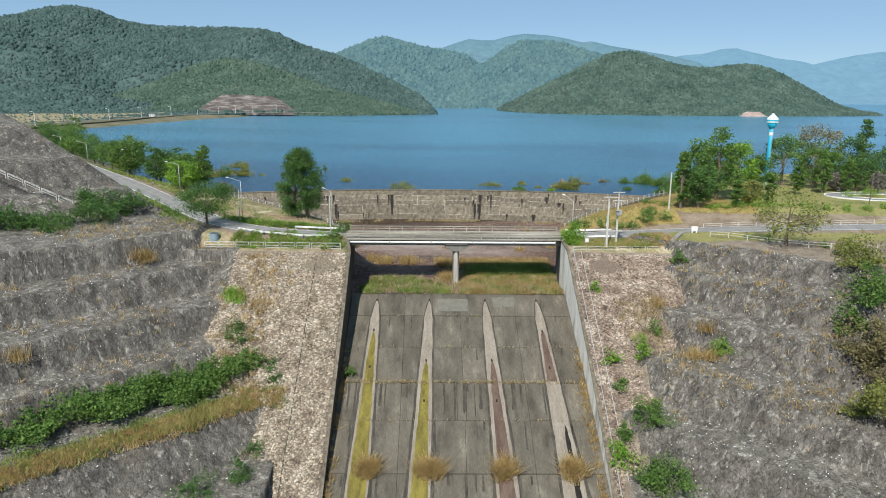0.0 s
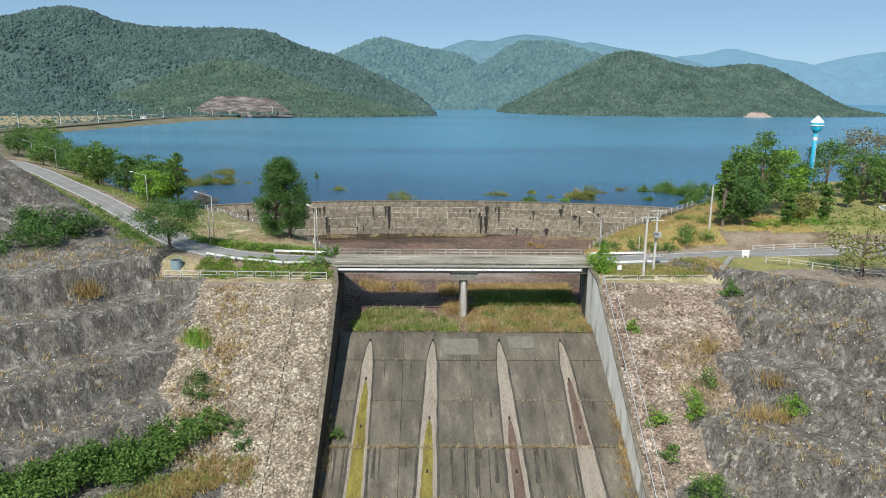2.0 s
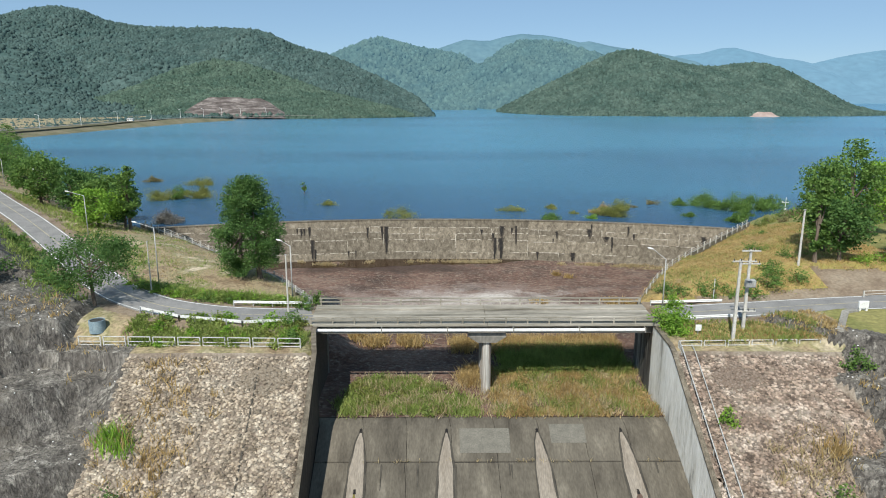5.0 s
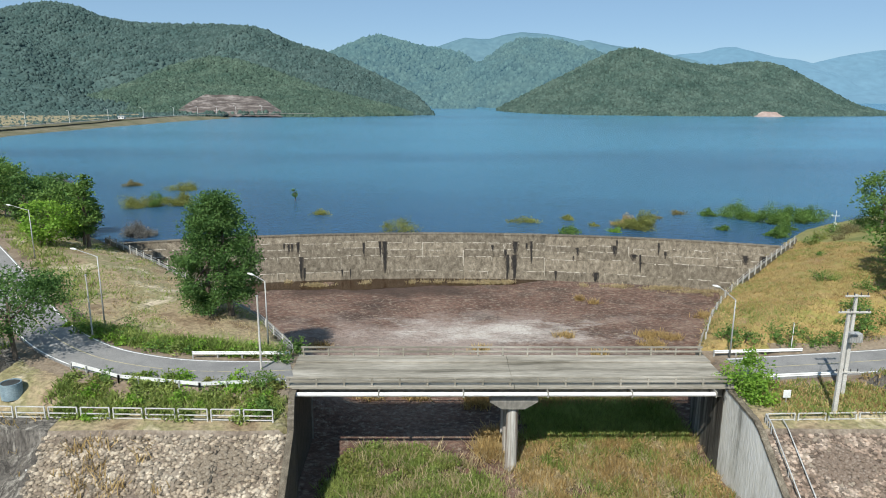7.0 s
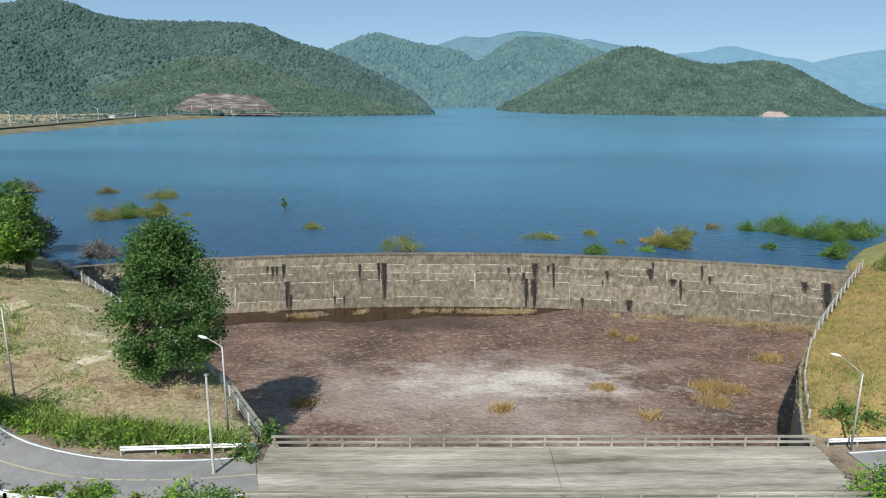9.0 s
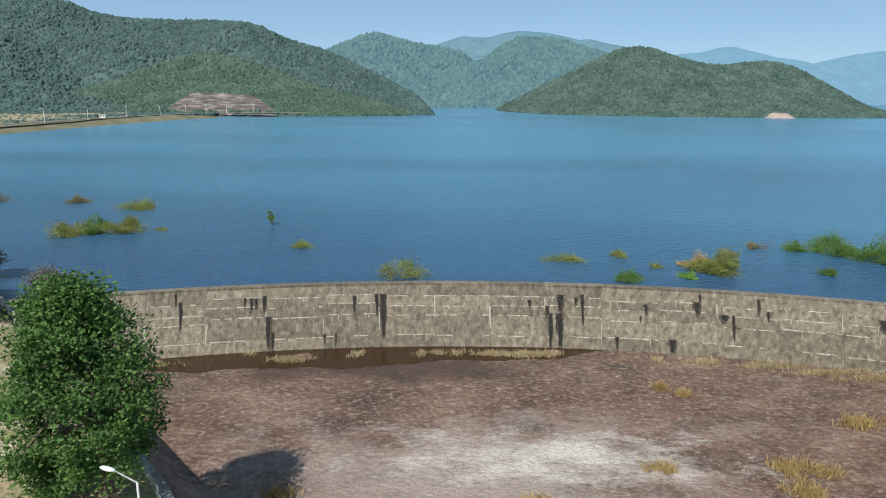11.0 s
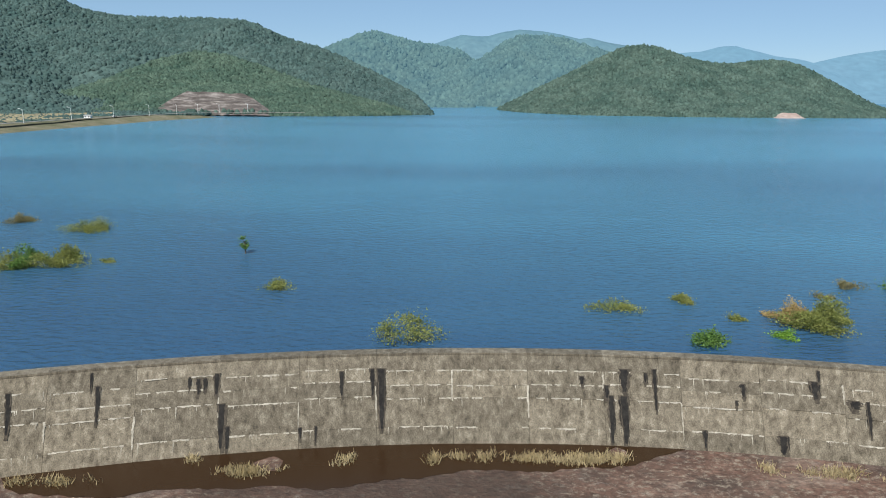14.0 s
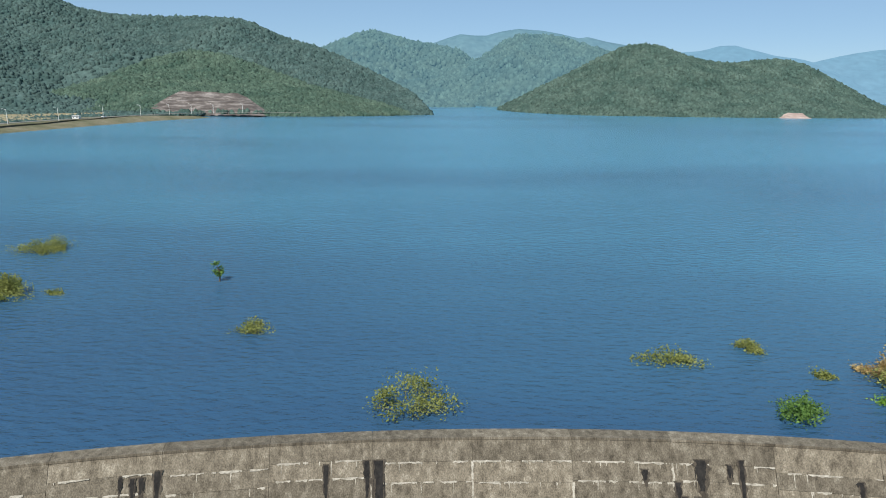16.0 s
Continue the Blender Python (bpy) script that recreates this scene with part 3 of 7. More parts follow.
def build_ground():
    xs = np.concatenate([stretch_lines(-76, -74, 0.8, -4800, -74, 1.16)[:-3], np.arange(-76, -22, 0.38), np.arange(-22, 30, 0.8), np.arange(30, 64, 0.38), stretch_lines(64, 66, 0.8, 64, 4800, 1.1)])
    xs = np.unique(np.round(xs, 3))
    ys = np.concatenate([np.array([-900, -500, -250, -120, -60, -20, 10, 30, 45]), np.arange(54, 118, 0.38), np.arange(118, 205, 0.8), stretch_lines(205, 206, 6, 205, 4800, 1.12)[1:]])
    ys = np.unique(ys)
    X, Y = np.meshgrid(xs, ys)
    Z, K, V = land(X, Y)
    # draw the rim of the spillway onto its edge
    dl, dr = left_edge(Y) - X, X - right_edge(Y)
    inside_y = Y < weir_y(X) - 1
    near_l, near_r = (dl >= 0) & (dl < 0.75) & inside_y, (dr >= 0) & (dr < 0.75) & inside_y
    X = np.where(near_l, left_edge(Y) - 0.02, np.where(near_r, right_edge(Y) + 0.02, X))
    Z = np.where(V, np.where(Y > 119, -14.0, -46.0), Z)
    nx, ny = len(xs), len(ys)
    verts = np.stack([X, Y, Z], -1).reshape(-1, 3)
    i = np.arange(ny - 1)[:, None] * nx + np.arange(nx - 1)[None, :]
    faces = np.stack([i, i + 1, i + nx + 1, i + nx], -1).reshape(-1, 4)
    kc = K[:-1, :-1].ravel()
    cx = (X[:-1, :-1] + X[1:, 1:]).ravel() / 2
    cy = (Y[:-1, :-1] + Y[1:, 1:]).ravel() / 2

    def sub(name, pick, mats, index=None, soft=True):
        f = faces[pick]
        used, inv = np.unique(f, return_inverse=True)
        return new(name, mesh_arrays(name, verts[used], inv.reshape(-1, 4), mats, index, smooth=soft))
    slope_up = np.hypot(np.diff(Z, axis=1)[:-1] / np.diff(xs)[None], np.diff(Z, axis=0)[:, :-1] / np.diff(ys)[:, None]).ravel()
    is_rock, is_rub = (kc == 4) & (cy > 40), (kc == 5) & (cy > 40) & (np.abs(cx) < 60)
    rest = ~(is_rock | is_rub)
    names = ["dry_grass_ground", "lawn", "mound_grass", "soil", "rock", "soil", "dam_slope"]
    tagged(sub("ground", rest, [M[n] for n in names], kc[rest]), "dry grassy ground around the reservoir and spillway", "ground", kind="structure")
    for s, pick in (("weathered dark grey terraced rock cutting beside the chute", is_rock & (cx < 3)), ("dark grey stepped rock cutting with pale drips", is_rock & (cx >= 3))):
        tagged(sub("rock_slope", pick, [M["rock"], M["ledge"]], (slope_up[pick] < 0.7).astype(int), False), s, "rock slope", kind="structure")
    slopes = []
    for s, pick in (("slope of pale rubble stones beside the chute", is_rub & (cx < 3)), ("slope of brown rubble stones with bushes beside the chute", is_rub & (cx >= 3))):
        slopes.append(tagged(sub("rubble_slope", pick, M["rubble_bed"]), s, "stone slope", kind="structure"))
    return slopes


rubble_slopes = build_ground()


def build_lake():
    xs = np.linspace(-64, 66, 60)
    near = [(x, weir_y(x) + 0.3) for x in xs]
    pts = [(-4500, 185)] + [(-64, near[0][1])] + near[1:] + [(4500, 175)]
    bm = B()
    lo = [bm.verts.new((x, y, WATER)) for x, y in pts]
    hi = [bm.verts.new((x, 4700, WATER)) for x, y in pts]
    for k in range(len(pts) - 1):
        bm.faces.new((lo[k], lo[k + 1], hi[k + 1], hi[k]))
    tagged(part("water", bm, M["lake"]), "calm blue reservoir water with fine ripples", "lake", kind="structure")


build_lake()


# ---- hills across the lake ----
def icosphere():
    bm = B()
    bmesh.ops.create_icosphere(bm, subdivisions=1, radius=1.0)
    v = np.array([p.co[:] for p in bm.verts])
    f = np.array([[p.index for p in q.verts] for q in bm.faces])
    bm.free()
    return v, f


ICO_V, ICO_F = icosphere()
ICO_F = ICO_F[ICO_V[ICO_F].mean(1)[:, 2] > -0.6]          # no undersides


def crowns(centers, radii):
    """Tree crowns far off: ragged domes of eighteen faces."""
    n = len(centers)
    a = np.arange(6) * math.pi / 3
    ring = np.stack([np.cos(a), np.sin(a)], -1)
    v = np.zeros((n, 13, 3))
    v[:, 0:6, :2], v[:, 0:6, 2] = ring * 0.8, -0.75
    v[:, 6:12, :2], v[:, 6:12, 2] = ring * 0.86, 0.3
    v[:, 12, 2] = 1.0
    v += rng.standard_normal(v.shape).clip(-1.6, 1.6) * 0.2
    v *= (radii[:, None] * rng.uniform(0.8, 1.3, (n, 3)))[:, None, :]
    v += centers[:, None]
    k = np.arange(6)
    j = (k + 1) % 6
    f = np.concatenate([np.stack([k, j, j + 6], -1), np.stack([k, j + 6, k + 6], -1), np.stack([k + 6, j + 6, np.full(6, 12)], -1)])
    f = f[None] + (np.arange(n) * 13)[:, None, None]
    return v.reshape(-1, 3), f.reshape(-1, 3)


def blobs(centers, radii, squash=0.8, rough=0.28):
    """Many small lumps (crowns, stones) as one pair of arrays."""
    n, k = len(centers), len(ICO_V)
    jit = 1 + rough * rng.standard_normal((n, k, 1)).clip(-1.5, 1.5)
    v = ICO_V[None] * jit * radii[:, None, None]
    v[..., 2] *= squash
    a = rng.uniform(0, 6.28, n)
    c, s = np.cos(a)[:, None], np.sin(a)[:, None]
    v = np.stack([v[..., 0] * c - v[..., 1] * s, v[..., 0] * s + v[..., 1] * c, v[..., 2]], -1) + centers[:, None]
    f = ICO_F[None] + (np.arange(n) * k)[:, None, None]
    return v.reshape(-1, 3), f.reshape(-1, 3)


def hill(label, ridge, front, back, mat, n_trees, tree_r, cols, rows, rough, seed, shape=1.3):
    """A wooded hill: its crest line (x, y, z), the y of its foot before and behind it."""
    ridge = np.array(ridge, float)
    if len(front) < 2:
        front = [(ridge[0][0], front[0]), (ridge[-1][0], front[0])]
    front = np.array(front, float)
    def height(x, v):
        ry, rz = np.interp(x, ridge[:, 0], ridge[:, 1]), np.interp(x, ridge[:, 0], ridge[:, 2])
        fy = np.interp(x, front[:, 0], front[:, 1])
        fy = np.minimum(fy, ry - 5)
        w = np.abs(v)
        y = np.where(v < 0, ry + (fy - ry) * w, ry + back * w)
        p = np.clip(1 - w ** shape, 0, 1)
        z = WATER - 1 + (rz - WATER + 1) * p
        mid = np.sin(np.clip(w, 0, 1) * np.pi)
        z = z + mid * rough * (lumps(x, y, 150, seed) * 1.1 - 0.9 + 0.2 * lumps(x, y, 45, seed + 2)) * np.clip(rz / 80, 0.1, 1.5)
        return y, np.maximum(z, WATER - 1.5)
    xs = np.linspace(ridge[0][0], ridge[-1][0], cols)
    vs = np.linspace(-1, 0.6, rows)
    Xg, Vg = np.meshgrid(xs, vs)
    Yg, Zg = height(Xg, Vg)
    verts = np.stack([Xg, Yg, Zg], -1).reshape(-1, 3)
    i = np.arange(rows - 1)[:, None] * cols + np.arange(cols - 1)[None, :]
    f4 = np.stack([i, i + 1, i + cols + 1, i + cols], -1).reshape(-1, 4)
    ob = new("hill", mesh_arrays("hill", verts, f4, mat, smooth=True))
    tagged(ob, label, "hill", kind="structure")
    if n_trees:
        x = rng.uniform(ridge[0][0], ridge[-1][0], n_trees)
        v = rng.uniform(-0.985, 0.08, n_trees)
        y, z = height(x, v)
        keep = z > WATER + 0.2
        c = np.stack([x, y, z - tree_r * 0.1], -1)[keep]
        bv, bf = crowns(c, tree_r * np.clip(c[:, 1] / 1050, 0.6, 1.5) * rng.uniform(0.55, 1.3, len(c)))
        tagged(new("woods", mesh_arrays("woods", bv, bf, mat, smooth=True)), "dense green woods covering the hill", "woods", kind="stuff")
    return height


FAR_RIDGE = [(1210, 4300, 143), (1376, 4300, 246), (1477, 4300, 283), (1615, 4300, 294), (1733, 4300, 321), (1836, 4300, 329), (1925, 4300, 309), (2067, 4300, 277), (2208, 4300, 258), (2323, 4300, 235), (2451, 4300, 266), (2585, 4300, 297), (2715, 4300, 312), (2961, 4300, 330), (3529, 4300, 261)]
MIDDLE_RIDGE = [(-126, 3600, 173), (4, 3600, 269), (91, 3600, 297), (148, 3600, 314), (220, 3600, 309), (278, 3600, 309), (350, 3600, 329), (436, 3600, 344), (551, 3600, 336), (653, 3600, 320), (740, 3600, 301), (783, 3600, 307), (886, 3600, 286), (1032, 3600, 265), (1179, 3600, 243), (1327, 3600, 211), (1510, 3600, 128)]
NOTCH_HILL = [(-535, 2500, 65), (-439, 2550, 137), (-390, 2580, 169), (-300, 2600, 211), (-247, 2600, 231), (-195, 2600, 235), (-133, 2600, 220), (-49, 2600, 200), (3, 2590, 192), (97, 2580, 172), (180, 2560, 112), (239, 2500, 31)]
MIDDLE_HILL = [(-5, 2100, 78), (80, 2120, 100), (150, 2150, 131), (213, 2180, 177), (258, 2200, 196), (329, 2200, 196), (400, 2200, 187), (461, 2150, 164), (550, 2150, 134), (644, 2100, 66)]
LEFT_HILL = [(-1576, 1800, 88), (-1303, 1800, 160), (-1094, 1750, 195), (-1003, 1720, 218), (-937, 1700, 227), (-872, 1680, 227), (-810, 1660, 215), (-750, 1640, 191), (-678, 1620, 178), (-602, 1590, 172), (-472, 1540, 168), (-371, 1480, 158), (-327, 1440, 143), (-267, 1390, 118), (-205, 1330, 101), (-147, 1270, 78), (-79, 1170, 47), (-34, 1090, 25), (-6, 1010, -0)]
LEFT_SPUR = [(-480, 930, 9), (-452, 1080, 41), (-423, 1180, 71), (-381, 1230, 86), (-326, 1210, 80), (-248, 1160, 57), (-184, 1110, 36), (-125, 1070, 21), (-70, 1030, 10), (-35, 990, 0)]
RIGHT_HILL = [(111, 1330, -4), (129, 1290, 9), (163, 1270, 28), (225, 1275, 59), (276, 1280, 85), (312, 1282, 102), (347, 1285, 107), (378, 1280, 103), (416, 1280, 89), (446, 1275, 81), (489, 1265, 76), (527, 1260, 81), (565, 1255, 84), (597, 1245, 76), (629, 1235, 59), (667, 1225, 37), (705, 1215, 12), (750, 1205, -1)]
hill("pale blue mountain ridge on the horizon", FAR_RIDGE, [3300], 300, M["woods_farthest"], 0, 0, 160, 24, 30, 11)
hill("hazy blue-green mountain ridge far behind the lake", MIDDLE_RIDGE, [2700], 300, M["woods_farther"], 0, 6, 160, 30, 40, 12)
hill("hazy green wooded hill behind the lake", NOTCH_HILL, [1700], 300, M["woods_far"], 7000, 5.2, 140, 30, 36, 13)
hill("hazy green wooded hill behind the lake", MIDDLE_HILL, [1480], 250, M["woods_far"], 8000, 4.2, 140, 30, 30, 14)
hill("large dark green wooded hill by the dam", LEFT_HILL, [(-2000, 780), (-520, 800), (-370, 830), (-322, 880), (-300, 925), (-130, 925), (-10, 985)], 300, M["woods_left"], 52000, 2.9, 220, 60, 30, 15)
hill("dark green wooded spur running down to the shore", LEFT_SPUR, [(-500, 880), (-280, 880), (-130, 900), (-10, 985)], 200, M["woods_spur"], 16000, 2.9, 140, 30, 12, 16)
hill("green wooded hill on the far shore", RIGHT_HILL, [(100, 1300), (130, 1180), (170, 1060), (237, 1020), (470, 1012), (600, 1040), (800, 1100)], 250, M["woods_near"], 22000, 3.0, 180, 36, 18, 17)

# low woods on the flat behind the dam
wx, wy = rng.uniform(0, 1, 9000), rng.uniform(400, 930, 9000)
wl = np.interp(wy, DAM[:, 1][:9], DAM[:, 0][:9]) - 11 - wx ** 1.4 * 460
wv, wf = crowns(np.stack([wl, wy, np.full(9000, 1.4)], -1), rng.uniform(1.0, 2.4, 9000))
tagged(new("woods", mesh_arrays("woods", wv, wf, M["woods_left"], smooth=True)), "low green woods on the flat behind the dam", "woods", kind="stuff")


# ---- spillway: forebay floor, weir, walls, chute ----
def build_forebay():
    """Silt floor; it banks up along the left edge behind the bridge."""
    ys = np.linspace(CREST_Y - 0.05, 179.5, 72)
    bm = B()
    rows_ = []
    for y in ys:
        l, r = float(left_edge(y)) + 0.1, float(right_edge(y)) - 0.1
        row = []
        for k in range(73):
            x = l + (r - l) * k / 72
            bank = 1.05 * max(0.0, 6.5 - (x - l) * 0.76) * min(1.0, max(0.0, (y - 122) / 8))
            row.append(bm.verts.new((x, y, float(forebay_z(y)) + bank + 0.05 * float(lumps(np.array(x), np.array(y), 7)))))
        rows_.append(row)
    for a, b in zip(rows_[:-1], rows_[1:]):
        for k in range(72):
            bm.faces.new((a[k], a[k + 1], b[k + 1], b[k]))
    tagged(part("floor", bm, M["forebay"], smooth=True), "dry reddish-brown silt floor of the spillway forebay", "floor", kind="structure")


def arc(a, r, z):
    return (ARC_X + r * math.sin(a), ARC_Y + r * math.cos(a), z)


def build_weir():
    """A curved weir of cast panels with a sloping downstream face."""
    weir = thing("weir", "curved weathered grey-brown concrete weir wall with dark stains", "weir wall", kind="structure")
    a0, a1 = -0.366, 0.386
    top_r, base_r, top_z, base_z = ARC_R, 163.6, -0.7, -8.3
    n = 64
    bm = B()                                     # core, set back behind the panels
    prof = [(top_r - 0.2, top_z - 0.15), (top_r + 1.0, top_z - 0.15), (top_r + 1.0, -9.5), (base_r + 0.6, -9.5), (base_r + 0.3, base_z)]
    rings = [[bm.verts.new(arc(a0 + (a1 - a0) * i / n, r, z)) for r, z in prof] for i in range(n + 1)]
    for p, q in zip(rings[:-1], rings[1:]):
        for k in range(5):
            bm.faces.new((p[k], q[k], q[(k + 1) % 5], p[(k + 1) % 5]))
    bm.faces.new(rings[0])
    bm.faces.new(rings[-1][::-1])
    part("core", bm, M["weir"], weir)
    joint = 7.72 / ARC_R
    r_ = random.Random(3)
    first = math.asin((-51.3 - ARC_X) / 166.5) - 2 * joint
    starts = [first + joint * c for c in range(18) if a0 - joint < first + joint * c < a1]
    all_lifts = []

    def face(a, f, d):
        r, z = base_r + (top_r - base_r) * f, base_z + (top_z - base_z) * f
        return arc(a, r - d * 0.79, z + d * 0.6)

    for s in starts:
        e = min(s + joint, a1)
        s = max(s, a0)
        step = r_.choice((-0.035, 0.0, 0.0, 0.03))      # the casts of neighbouring panels do not quite meet
        lifts = [0.0, 0.19 + r_.uniform(-0.015, 0.015), 0.49 + step, 0.64 + step + r_.uniform(-0.02, 0.02), 0.79 + step, 0.985]
        all_lifts.append((s, e, lifts))
        for k in range(5):
            f0, f1 = lifts[k], lifts[k + 1]
            out = r_.uniform(-0.03, 0.03) + (0.03, 0.0, 0.05, 0.0, -0.04)[k]
            bm = B()
            g, gf = 0.00007, 0.0011
            q = [(s + g, f0 + gf), ((s + e) / 2, f0 + gf), (e - g, f0 + gf), (e - g, f1 - gf), ((s + e) / 2, f1 - gf), (s + g, f1 - gf)]
            hi, lo = [bm.verts.new(face(a, f, 0.16 + out)) for a, f in q], [bm.verts.new(face(a, f, -0.25)) for a, f in q]
            bm.faces.new((hi[0], hi[1], hi[4], hi[5]))
            bm.faces.new((hi[1], hi[2], hi[3], hi[4]))
            for i in range(6):
                j = (i + 1) % 6
                bm.faces.new((hi[i], lo[i], lo[j], hi[j]))
            part("panel", bm, M["weir"], weir)
        bm = B()                                 # coping block of the crest
        pr = [(top_r - 0.35, top_z - 0.2), (top_r - 0.35, top_z), (top_r + 0.95, top_z + 0.02), (top_r + 0.95, top_z - 0.4)]
        rg = [[bm.verts.new(arc(a, r, z)) for r, z in pr] for a in (s + 0.00007, (s + e) / 2, e - 0.00007)]
        for p, q2 in zip(rg[:-1], rg[1:]):
            for i in range(4):
                bm.faces.new((p[i], p[(i + 1) % 4], q2[(i + 1) % 4], q2[i]))
        bm.faces.new(rg[0][::-1])
        bm.faces.new(rg[-1])
        part("coping", bm, M["weir"], weir)

    def run_down(bm, a, high, low, w, d, taper, wob):
        """One run of damp or lime down the face, ragged along both edges."""
        m = 14
        left, right = [], []
        drift = 0.0
        for i in range(m):
            t = i / (m - 1)
            f = high + (low - high) * t
            drift += r_.uniform(-wob, wob) * 0.12
            hl = w * 0.5 * max(0.04, 1 - taper * t ** 2) * (1 + wob * r_.uniform(-1, 1))
            hr = w * 0.5 * max(0.04, 1 - taper * t ** 2) * (1 + wob * r_.uniform(-1, 1))
            left.append(bm.verts.new(face(a + (drift * w - hl) / ARC_R, f, d)))
            right.append(bm.verts.new(face(a + (drift * w + hr) / ARC_R, f, d)))
        for i in range(m - 1):
            bm.faces.new((left[i], left[i + 1], right[i + 1], right[i]))

    def angle(x):
        return math.asin((x - ARC_X) / 166.5)

    # seepage stains: a dark core with thin fingers of uneven length round it
    for x, f0, f1, w in ((-40.4, 0.77, 0.93, 0.19), (-39.8, 0.43, 0.79, 0.39), (-31.8, 0.69, 0.81, 0.19), (-31.0, 0.63, 0.79, 0.4), (-30.4, 0.67, 0.79, 0.4), (-29.3, 0.62, 0.83, 0.55), (-28.8, 0.07, 0.51, 0.7), (-28.2, 0.06, 0.28, 0.5),
                         (-21.4, 0.12, 0.22, 0.32), (-19.9, 0.08, 0.23, 0.26), (-17.4, 0.54, 0.79, 0.45), (-14.4, 0.53, 0.81, 0.45), (-13.5, 0.18, 0.81, 0.8), (6.7, 0.65, 0.73, 0.5), (9.1, 0.51, 0.64, 0.5), (9.5, 0.04, 0.53, 0.6), (10.8, 0.04, 0.53, 0.8), (10.9, 0.58, 0.82, 0.95),
                         (13.0, 0.69, 0.79, 0.4), (13.9, 0.4, 0.83, 0.45), (18.4, 0.04, 0.21, 0.39), (22.3, 0.59, 0.72, 0.5), (21.6, 0.49, 0.54, 0.32), (25.6, 0.03, 0.21, 0.9), (29.3, 0.8, 0.92, 0.26), (28.9, 0.62, 0.8, 0.8), (32.3, 0.55, 0.63, 1.1), (33.4, 0.3, 0.63, 0.32), (36.5, 0.69, 0.9, 0.32), (37.6, 0.62, 0.72, 0.39), (53.3, 0.3, 0.75, 1.1), (50.5, 0.6, 0.74, 0.8), (-47.0, 0.4, 0.8, 0.5), (-52.0, 0.2, 0.5, 0.7)):
        bm = B()
        run_down(bm, angle(x), f1, f0, w * 0.75, 0.262, 0.55, 0.3)
        for j in range(max(3, round(w / 0.16))):
            fa = f1 - (f1 - f0) * r_.uniform(0, 0.35)
            run_down(bm, angle(x + r_.uniform(-0.62, 0.62) * w), fa, fa - (f1 - f0) * r_.uniform(0.2, 0.85), r_.uniform(0.05, 0.16), 0.258 - 0.001 * j, 0.9, 0.5)
        part("stain", bm, M["black_stain"], weir)
        bm = B()                                 # its brown damp margin
        run_down(bm, angle(x), f1 + 0.01, max(0.01, f0 - 0.05), w * 1.25, 0.247, 0.6, 0.35)
        part("stain", bm, M["damp_and_shade"], weir)
    for s, e, lifts in all_lifts:                # lime along the lifts and joints, panel by panel
        bm = B()
        for f in lifts[1:5]:
            at = s + r_.uniform(0, 0.15) * joint
            while at < e - 0.002:
                w = r_.uniform(0.3, 2.6) / ARC_R
                if r_.random() < 0.72:
                    m = 9
                    top, low = [], []
                    for i in range(m):
                        a = min(at + w * i / (m - 1), e - 0.0004)
                        top.append(bm.verts.new(face(a, f + r_.uniform(0.0, 0.006), 0.243)))
                        low.append(bm.verts.new(face(a, f - r_.uniform(0.003, 0.018), 0.243)))
                    for i in range(m - 1):
                        bm.faces.new((top[i], low[i], low[i + 1], top[i + 1]))
                at += w + r_.uniform(0.0, 0.8) / ARC_R
            for j in range(r_.randint(2, 7)):    # thin drips
                run_down(bm, r_.uniform(s + 0.001, e - 0.001), f, f - r_.uniform(0.02, 0.14) * r_.random() - 0.01, r_.uniform(0.03, 0.1), 0.24, 0.8, 0.5)
        if r_.random() < 0.75:
            hi = r_.choice(lifts[2:5])
            run_down(bm, e - 0.0003, hi, hi - r_.uniform(0.2, 0.45), r_.uniform(0.08, 0.2), 0.241, 0.5, 0.6)
        part("lime_streak", bm, M["white_stain"], weir)


def strip_wall(name, label, line, thick, z_low, mat, over=0.0):
    """A retaining wall along (x, y, top z) points, thickened to the right of its run."""
    ob = thing(name, label, "retaining wall", kind="structure")
    for p, q in zip(line[:-1], line[1:]):
        p, q = Vector(p), Vector(q)
        d = (q - p).to_2d().normalized()
        nrm = Vector((d.y, -d.x, 0)) * thick
        bm = B()
        zl = (z_low, z_low) if isinstance(z_low, (int, float)) else (z_low(p.y), z_low(q.y))
        hexa(bm, [(p.x, p.y, zl[0]), (q.x, q.y, zl[1]), (q.x + nrm.x, q.y + nrm.y, zl[1]), (p.x + nrm.x, p.y + nrm.y, zl[0])],
             [(p.x, p.y, p.z + over), (q.x, q.y, q.z + over), (q.x + nrm.x, q.y + nrm.y, q.z + over), (p.x + nrm.x, p.y + nrm.y, p.z + over)])
        bmesh.ops.recalc_face_normals(bm, faces=bm.faces)
        part("wall_section", bm, mat, ob)
    return ob


